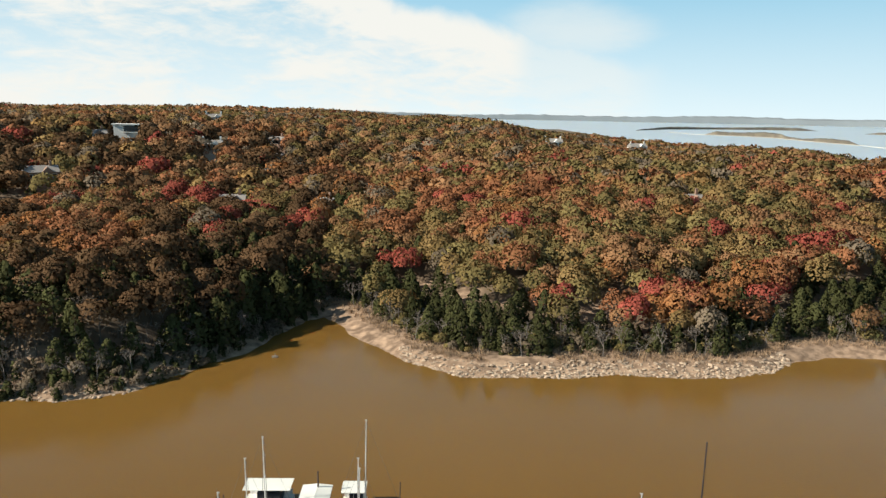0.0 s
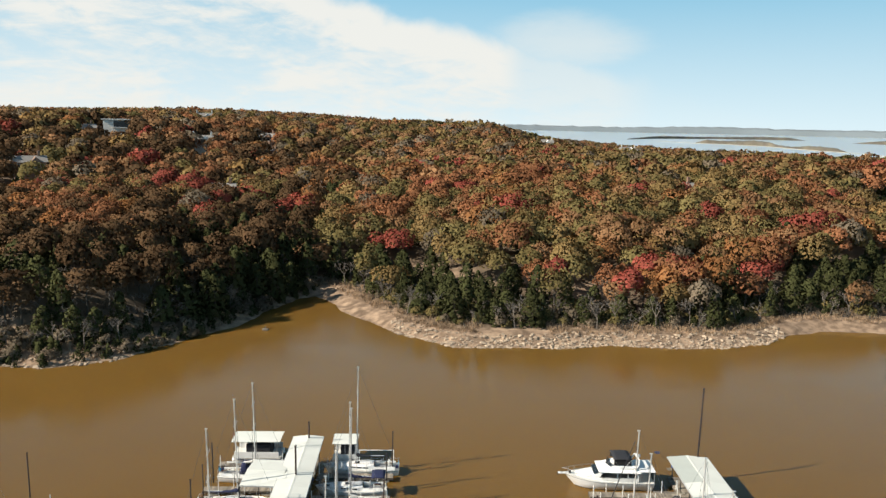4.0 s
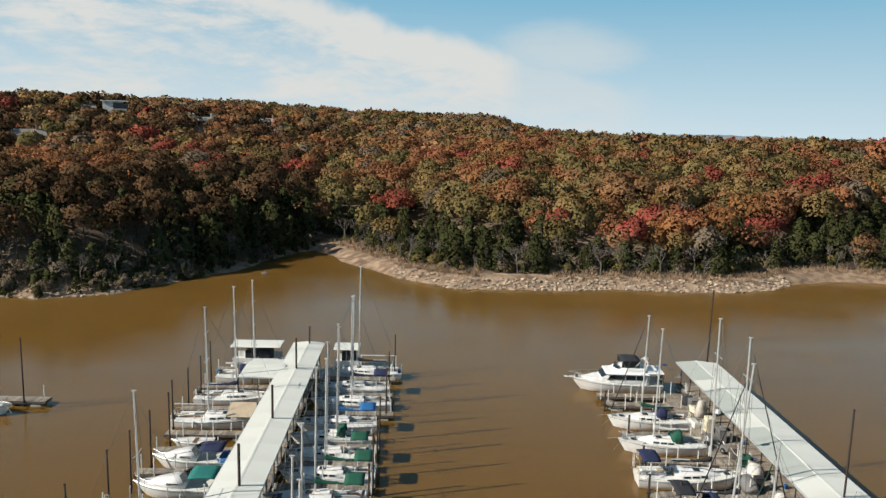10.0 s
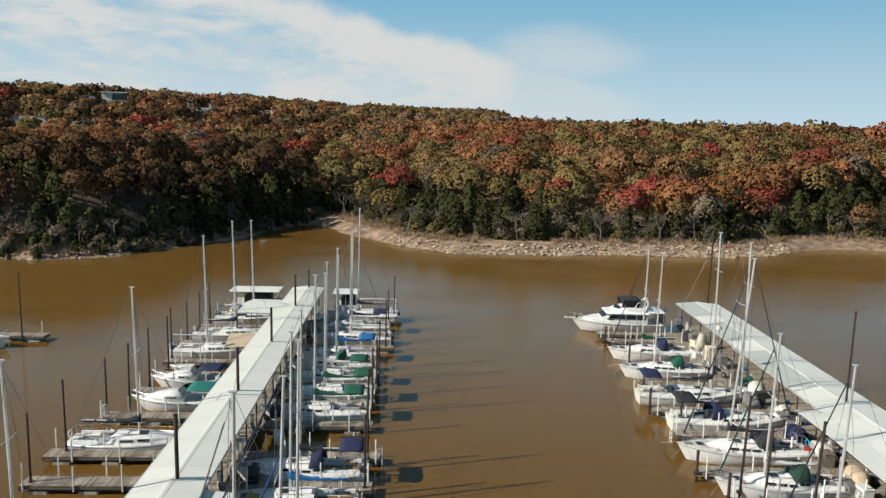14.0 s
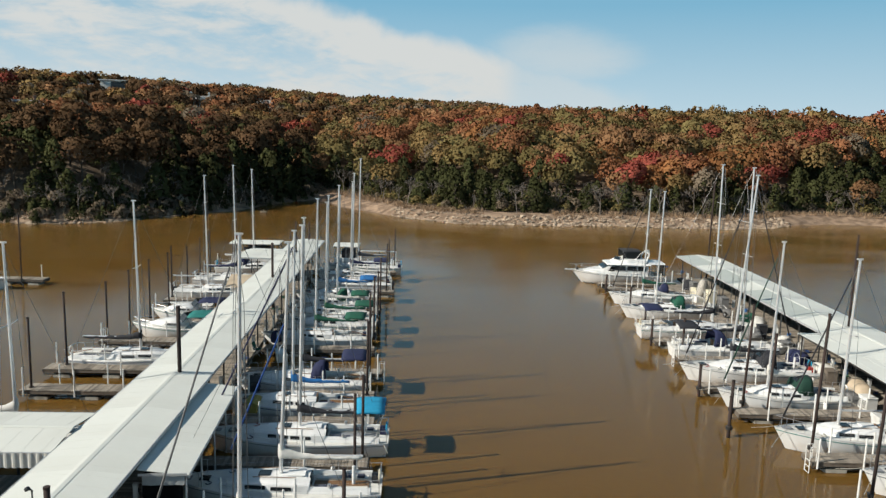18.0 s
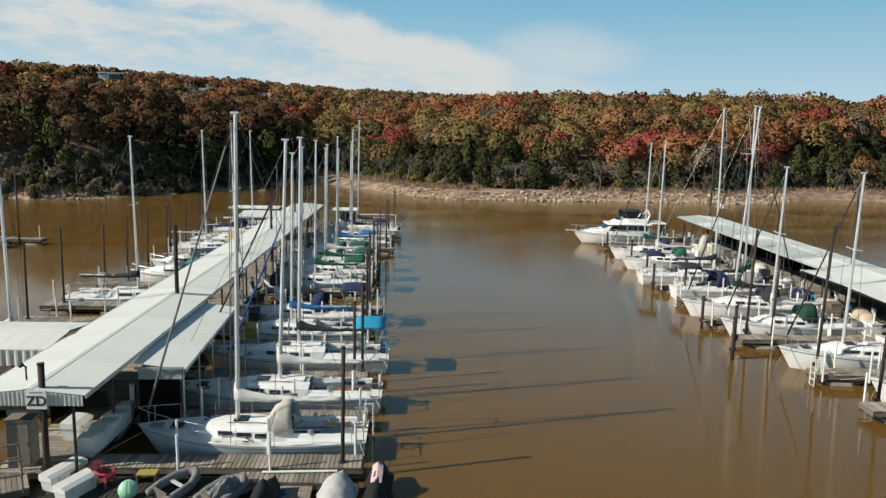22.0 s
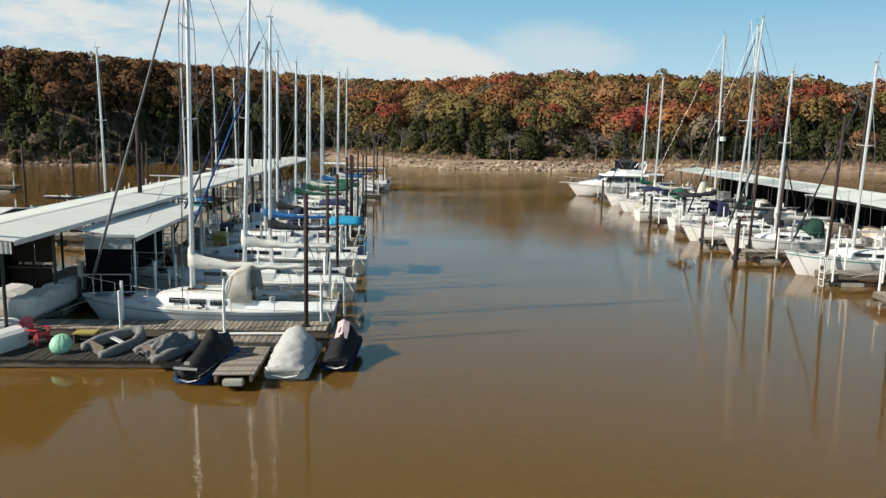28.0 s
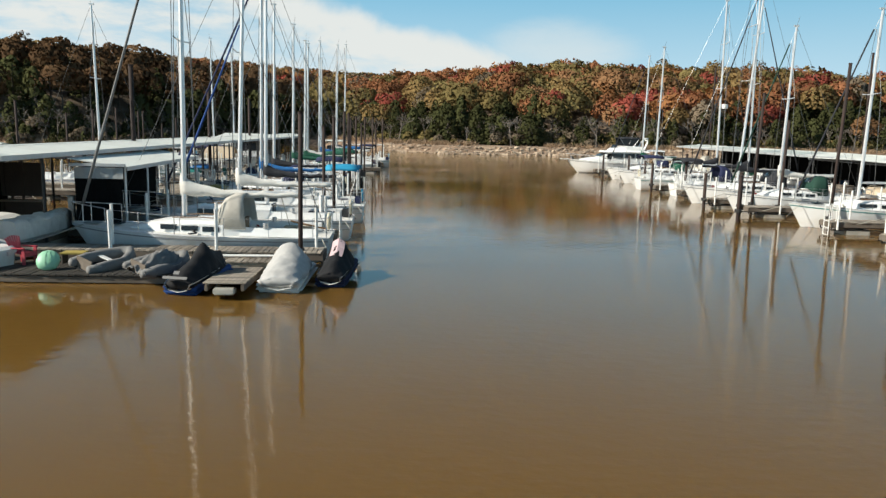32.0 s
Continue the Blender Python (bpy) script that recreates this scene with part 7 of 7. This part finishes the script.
lettering("ZD", 0.43, sign, pose(0, -0.05, 0.026), "ink")
hook = thing("roof_lamp", pose(-13.05, 20.7, 3.5), "small dark lamp bracket at the front of the roof ridge", "lamp")
part("stem", tube_bm([(0, 0, 0), (0, 0, 0.42), (-0.10, 0, 0.5)], 0.03, 6), M["dark_metal"], hook)
part("head", tube_bm([(-0.10, 0, 0.5), (-0.2, 0, 0.44)], 0.07, 8), M["dark_metal"], hook)
# power pedestals and hoses along the walkways
for k in range(14):
    for m, off in ((LEFT, 1.1), (RIGHT, -1.9)):
        p = m @ pose(off, 5.5 + 4.3 * k, 0.56)
        t = thing("power_pedestal", p, "pale dockside power post on the walkway", "pedestal", "power posts")
        part("column", box_bm((0.2, 0.2, 0.95), (0, 0, 0.475), 0.03), M["box_white"], t)
        part("socket_panel", box_bm((0.21, 0.12, 0.25), (0.0, 0, 0.72), 0.02), M["dark_metal"], t)
        part("cap", box_bm((0.24, 0.24, 0.06), (0, 0, 0.97), 0.02), M["roof_edge"], t)
for k, (x, y, c) in enumerate(((-9.9, 36.6, "yellow"), (-10.6, 39.9, "sc_black"), (-10.2, 45.4, "box_white"), (24.6, 55.6, "box_white"), (24.4, 62.4, "sc_grey"), (24.9, 50.3, "box_white"), (24.0, 39.6, "sc_grey"), (24.3, 66.0, "box_white"), (25.6, 69.5, "cream"), (23.6, 35.9, "box_white"))):
    b = dock_box(x, y, 0.56, 90 + 8 * (k % 3), 1.2, {"yellow": "yellow covered dock box", "cream": "cream painted dock box"}.get(c, "covered dock box at the head of a slip"))
    for ch in b.children:
        if ch.name.startswith(("body", "lid")):
            ch.data.materials.clear(); ch.data.materials.append(M[c])

# canopied houseboats at the end of the near dock
def pontoon(x, y, turn, ln, w, label):
    t = thing("pontoon_boat", pose(x, y, 0, 0, 0, turn), label, "boat")
    for side in (1, -1):
        part("pontoon", tube_bm([(-ln / 2, side * w * 0.36, 0.15), (-ln / 2 + 0.2, side * w * 0.36, 0.15), (ln / 2 - 0.4, side * w * 0.36, 0.15), (ln / 2, side * w * 0.36, 0.3)], 0.3, 10), M["alu"], t, smooth=True)
        part("side_rail", box_bm((ln * 0.92, 0.04, 0.7), (0, side * w * 0.48, 0.95), 0.01), M["gelcoat"], t)
        for k in range(3):
            part("roof_post", tube_bm([(-ln * 0.42 + ln * 0.42 * k, side * w * 0.46, 0.6), (-ln * 0.42 + ln * 0.42 * k, side * w * 0.46, 2.6)], 0.03, 6), M["steel"], t)
    part("deck", box_bm((ln, w, 0.1), (0, 0, 0.55), 0.02), M["deck"], t)
    part("cabin", box_bm((ln * 0.5, w * 0.8, 1.5), (0.2, 0, 1.35), 0.06), M["sc_black"], t, "dark screened cabin")
    part("roof", shell_bm([arc(xx, w * 0.52, 2.6, 0.10, 7) for xx in (-ln / 2, 0, ln / 2)], 0.06), M["roof"], t, "white flat roof")
    return t


pontoon(-20.4, 83.0, 1.3, 5.6, 2.9, "houseboat with a flat white roof and dark cabin")
pontoon(-10.1, 82.7, 1.3, 2.9, 2.8, "small houseboat with a flat white roof")
rail = thing("end_frame", pose(-6.3, 80.4, 0, 0, 0, 1.3), "white pipe frame at the end slip", "frame")
part("top_bar", tube_bm([(-2.0, 0, 2.3), (1.9, 0, 2.3)], 0.05, 7), M["pvc"], rail)
for sx in (-2.0, 1.9):
    part("upright", tube_bm([(sx, 0, 0.2), (sx, 0, 2.32)], 0.05, 7), M["pvc"], rail)
tent = thing("deck_tent", pose(-17.6, 65.6, 1.1, 0, 0, 1.3), "tan canvas tent rigged over a sailboat's deck", "tent")
part("canvas", shell_bm([[(xx, -1.25, 0.15), (xx * 0.9, -0.5, 0.75), (xx * 0.8, 0, 1.1), (xx * 0.9, 0.5, 0.75), (xx, 1.25, 0.15)] for xx in (-1.4, 0, 1.4)], 0.02), M["sc_tan"], tent)
skiff = thing("skiff", pose(-20.9, 60.9, 0, 0, 0, 181), "small white open skiff between finger piers", "boat")
_sh = hull_shape(3.6, 1.4, 0.45, stern=0.9)
hull_parts(skiff, 3.6, 1.4, 0.45, "gelcoat", "stripe_grey", _sh)
part("seat", box_bm((0.3, 1.1, 0.05), (-0.3, 0, 0.5), 0.01), M["teak"], skiff)

# odds and ends left about on the walkways
def hose(x, y, z, c):
    t = thing("hose_coil", pose(x, y, z), "coiled " + {"sc_green": "green", "sc_deep": "blue", "rope": "pale"}[c] + " hose lying on the dock", "hose", "hoses")
    part("coil", tube_bm([(0.24 * math.cos(a) * (1 + 0.02 * k), 0.24 * math.sin(a), 0.03 + 0.004 * k) for k, a in enumerate(0.6 * j for j in range(30))], 0.018, 5), M[c], t)


def bucket(x, y, z, c, label):
    t = thing("bucket", pose(x, y, z), label, "bucket", "buckets")
    part("pail", loft_bm([[(r_ * math.cos(a), r_ * math.sin(a), zz) for a in (2 * math.pi * k / 12 for k in range(12))] for r_, zz in ((0.12, 0), (0.15, 0.32))], caps=False), M[c], t)
    part("bottom", tube_bm([(0, 0, 0), (0, 0, 0.02)], 0.12, 12), M[c], t)
    part("handle", tube_bm([(0.15 * math.cos(a), 0, 0.32 + 0.12 * math.sin(a)) for a in (math.pi * k / 6 for k in range(7))], 0.006, 4), M["steel"], t)


def cart(x, y, z, turn):
    t = thing("dock_cart", pose(x, y, z, 0, 0, turn), "grey two-wheeled dock cart on the walkway", "cart", "dock carts")
    part("tray", loft_bm([[(-0.5 * k, -0.3 * k, zz), (0.5 * k, -0.3 * k, zz), (0.5 * k, 0.3 * k, zz), (-0.5 * k, 0.3 * k, zz)] for k, zz in ((0.8, 0.25), (1.0, 0.6))]), M["sc_grey"], t)
    for side in (1, -1):
        w = part("wheel", tube_bm([(0, side * 0.36, 0.25), (0, side * 0.42, 0.25)], 0.25, 14), M["rubber"], t)
        part("hub", tube_bm([(0, side * 0.42, 0.25), (0, side * 0.44, 0.25)], 0.1, 10), M["steel"], w)
    part("handle", tube_bm([(0.5, -0.25, 0.55), (0.95, -0.25, 0.8), (0.95, 0.25, 0.8), (0.5, 0.25, 0.55)], 0.02, 5), M["steel"], t)


def ladder(x, y, turn):
    t = thing("dock_ladder", pose(x, y, 0.2, 0, 0, turn), "white swim ladder fixed to the pier end", "ladder", "swim ladders")
    for side in (1, -1):
        part("rail", tube_bm([(side * 0.2, 0, -0.6), (side * 0.2, 0, 1.1), (side * 0.2, 0.3, 1.1), (side * 0.2, 0.3, 0.4)], 0.022, 6), M["pvc"], t)
    for k in range(4):
        part("rung", tube_bm([(-0.2, 0, -0.5 + 0.3 * k), (0.2, 0, -0.5 + 0.3 * k)], 0.018, 5), M["pvc"], t)


_r = random.Random(91)
for k in range(13):
    y = 24 + 4.3 * k + _r.uniform(-1, 1)
    p = LEFT @ Vector((_r.uniform(0.4, 1.1), y - 20.5, 0.56))
    q = RIGHT @ Vector((_r.uniform(-1.9, -1.2), y - 6, 0.56))
    hose(p[0], p[1], 0.57, _r.choice(("sc_green", "sc_deep", "rope")))
    hose(q[0], q[1], 0.57, _r.choice(("sc_green", "sc_deep", "rope")))
    if k % 2:
        bucket(p[0] - 0.5, p[1] + 0.8, 0.57, "box_white", "white plastic bucket on the dock")
        bucket(q[0] + 0.5, q[1] + 0.6, 0.57, "blue_plastic", "blue plastic bucket on the dock")
for x, y, turn in ((-11.6, 38.2, 20), (24.9, 48.6, 70), (25.0, 60.2, 110), (-11.9, 55.0, 60)):
    cart(x, y, 0.56, turn)
for x, y, turn in ((-2.65, 25.1, 90), (-3.35, 43.0, 90), (16.6, 58.6, -90), (16.2, 47.7, -90), (17.4, 31.6, -90), (-23.4, 49.3, -90)):
    ladder(x, y, turn)
# a covered dinghy and a grey tarpaulin on the far dock's wide pier
for x, y, turn, c, lb in ((24.6, 36.4, 60, "sc_white", "small dinghy under a pale cover on the pier"), (25.0, 44.6, 90, "sc_white", "rounded white covered tender on the dock"), (24.3, 53.9, 80, "sc_grey", "grey covered tender on the dock")):
    t = thing("covered_tender", pose(x, y, 0.60, 0, 0, turn), lb, "boat", "covered tenders")
    part("cover", loft_bm([[(xx, w * math.cos(a), max(0, h * min(1, 1.3 * math.sin(a))) + 0.03 * math.sin(5 * a + xx)) for a in (2 * math.pi * k / 14 for k in range(14))] for xx, w, h in ((-1.2, 0.5, 0.5), (-0.6, 0.62, 0.72), (0.2, 0.62, 0.7), (0.8, 0.45, 0.6), (1.25, 0.12, 0.4))]), M[c], t, smooth=True)
    part("cradle", box_bm((1.8, 0.8, 0.12), (0, 0, 0.0), 0.02), M["timber"], t)

# ---- covered boats, tarpaulins and gear on the far dock's platform ----
def tarp_heap(x, y, z, turn, ln, w, h, mat, label, seed, peak=0.5):
    """Something stowed under a draped, creased cover."""
    r = random.Random(seed)
    t = thing("tarpaulin_bundle", pose(x, y, z, 0, 0, turn), label, "tarpaulin", "covered gear")
    rows, n = [], 12
    for i in range(n + 1):
        k = i / n
        env = max(0.03, math.sin(math.pi * k)) ** 0.42
        hh = h * env * (1 + 0.35 * (peak - 0.5) * (k - 0.5) * 4) * r.uniform(0.92, 1.05)
        row = []
        for j in range(11):
            a = math.pi * j / 10
            c, s = math.cos(a), math.sin(a)
            fold = 0.05 * math.sin(i * 2.3 + j * 1.9 + seed) * s + (0.04 * math.sin(i * 1.9 + seed) if j in (1, 9) else 0)
            row.append((ln * (k - 0.5) + 0.03 * r.uniform(-1, 1), (w / 2 * env + fold) * math.copysign(abs(c) ** 0.7, c), hh * s ** 0.75 + 0.004))
        rows.append(row)
    part("cover", loft_bm(rows), M[mat], t, smooth=True)
    for k in (0.3, 0.7):
        pts = [(ln * (k - 0.5), (w / 2 + 0.02) * math.cos(a), (h + 0.02) * max(0.0, math.sin(a)) ** 0.75 + 0.02) for a in (math.pi * j / 12 for j in range(13))]
        part("lashing", tube_bm(pts, 0.012, 4), M["rope"], t)
    return t


def cabinet_box(x, y, z, turn, w, d, h, mat, label):
    """A dockside locker or cooling unit: case, slatted front, lid."""
    t = thing("dock_locker", pose(x, y, z, 0, 0, turn), label, "locker", "dock lockers")
    part("case", box_bm((w, d, h), (0, 0, h / 2), 0.02), M[mat], t)
    part("lid", box_bm((w + 0.06, d + 0.06, 0.05), (0, 0, h + 0.027), 0.015), M[mat], t)
    for k in range(5):
        part("slat", box_bm((w * 0.8, 0.02, 0.05), (0, -d / 2 - 0.012, h * (0.2 + 0.14 * k)), 0.006), M["dark_metal"], t)
    return t


tarp_heap(25.1, 40.8, 0.55, 80, 2.6, 1.3, 0.95, "sc_tan", "small boat stowed under a tan tarpaulin on the dock", 1)
tarp_heap(25.5, 55.7, 0.55, 60, 2.0, 1.4, 1.15, "sc_white", "rounded gear under a white tarpaulin on the dock", 2)
tarp_heap(25.7, 51.6, 0.55, 95, 1.5, 1.0, 0.8, "sc_white", "gear under a crumpled white cover on the dock", 7)
tarp_heap(25.8, 68.6, 0.55, 20, 1.3, 1.0, 1.7, "hood", "upright bundle under a beige tarpaulin on the dock", 3)
tarp_heap(24.7, 47.4, 0.55, 92, 2.4, 1.3, 0.9, "sc_navy", "dinghy under a dark navy cover on the dock", 4)
tarp_heap(24.7, 36.2, 0.55, 88, 2.1, 1.1, 0.7, "sc_grey", "dinghy under a grey cover on the dock", 5)
tarp_heap(25.6, 72.0, 0.55, 70, 1.6, 1.2, 1.0, "sc_black", "gear under a black cover at the dock's end", 6)
tarp_heap(24.8, 31.5, 0.55, 85, 1.8, 1.1, 0.75, "sc_tan", "gear under a faded tan cover on the dock", 8)
for x, y, w, h, c, lb in ((25.5, 62.8, 1.1, 1.15, "sc_grey", "grey slatted dock locker"), (25.3, 59.3, 0.8, 0.9, "timber", "brown wooden dock locker"), (25.2, 64.9, 0.9, 1.3, "cream", "tall cream dock locker"),
                          (25.0, 50.0, 0.9, 0.7, "sc_grey", "low grey dock locker"), (24.6, 43.2, 0.9, 0.8, "timber", "weathered wooden dock locker"), (24.9, 53.6, 0.6, 1.0, "sc_black", "black plastic dock locker"),
                          (24.4, 38.7, 0.8, 0.7, "box_white", "white dock locker with slats"), (25.6, 70.4, 0.9, 1.0, "sc_grey", "grey dock locker near the yacht"), (25.2, 57.4, 0.6, 0.8, "sc_green", "green plastic dock locker")):
    cabinet_box(x, y, 0.55, -91 + 6 * math.sin(y), w, 0.65, h, c, lb)
# folding chairs and tables among the boxes
def deck_chair(x, y, z, turn, mat, label):
    t = thing("folding_chair", pose(x, y, z, 0, 0, turn), label, "chair", "folding chairs")
    part("seat", box_bm((0.46, 0.44, 0.03), (0, 0, 0.42), 0.01), M[mat], t)
    back = box_bm((0.46, 0.03, 0.46), (0, 0, 0)); back.transform(pose(0, 0.27, 0.68, -14, 0, 0)); part("backrest", back, M[mat], t)
    for sx in (-0.23, 0.23):
        for a, b in (((sx, -0.24, 0), (sx, 0.22, 0.60)), ((sx, 0.26, 0), (sx, -0.2, 0.44))):
            part("leg", tube_bm([a, b], 0.014, 5), M["steel"], t)


for x, y, a, c, lb in ((26.4, 46.1, 40, "sc_blue", "blue folding chair on the dock"), (26.2, 58.2, 120, "sc_green", "green folding chair on the dock"), (25.2, 66.2, 200, "sc_navy", "navy folding chair on the dock"),
                       (-11.8, 33.6, 100, "sc_blue", "blue folding chair under the roof"), (-11.9, 46.3, 80, "sc_green", "green folding chair under the roof")):
    deck_chair(x, y, 0.57, a, c, lb)
tarp_heap(-11.3, 37.2, 0.57, 88, 1.7, 0.9, 0.8, "sc_grey", "gear under a grey cover beside the walkway", 11)
tarp_heap(-11.4, 49.9, 0.57, 92, 1.4, 0.8, 0.8, "sc_navy", "gear under a navy cover beside the walkway", 12)
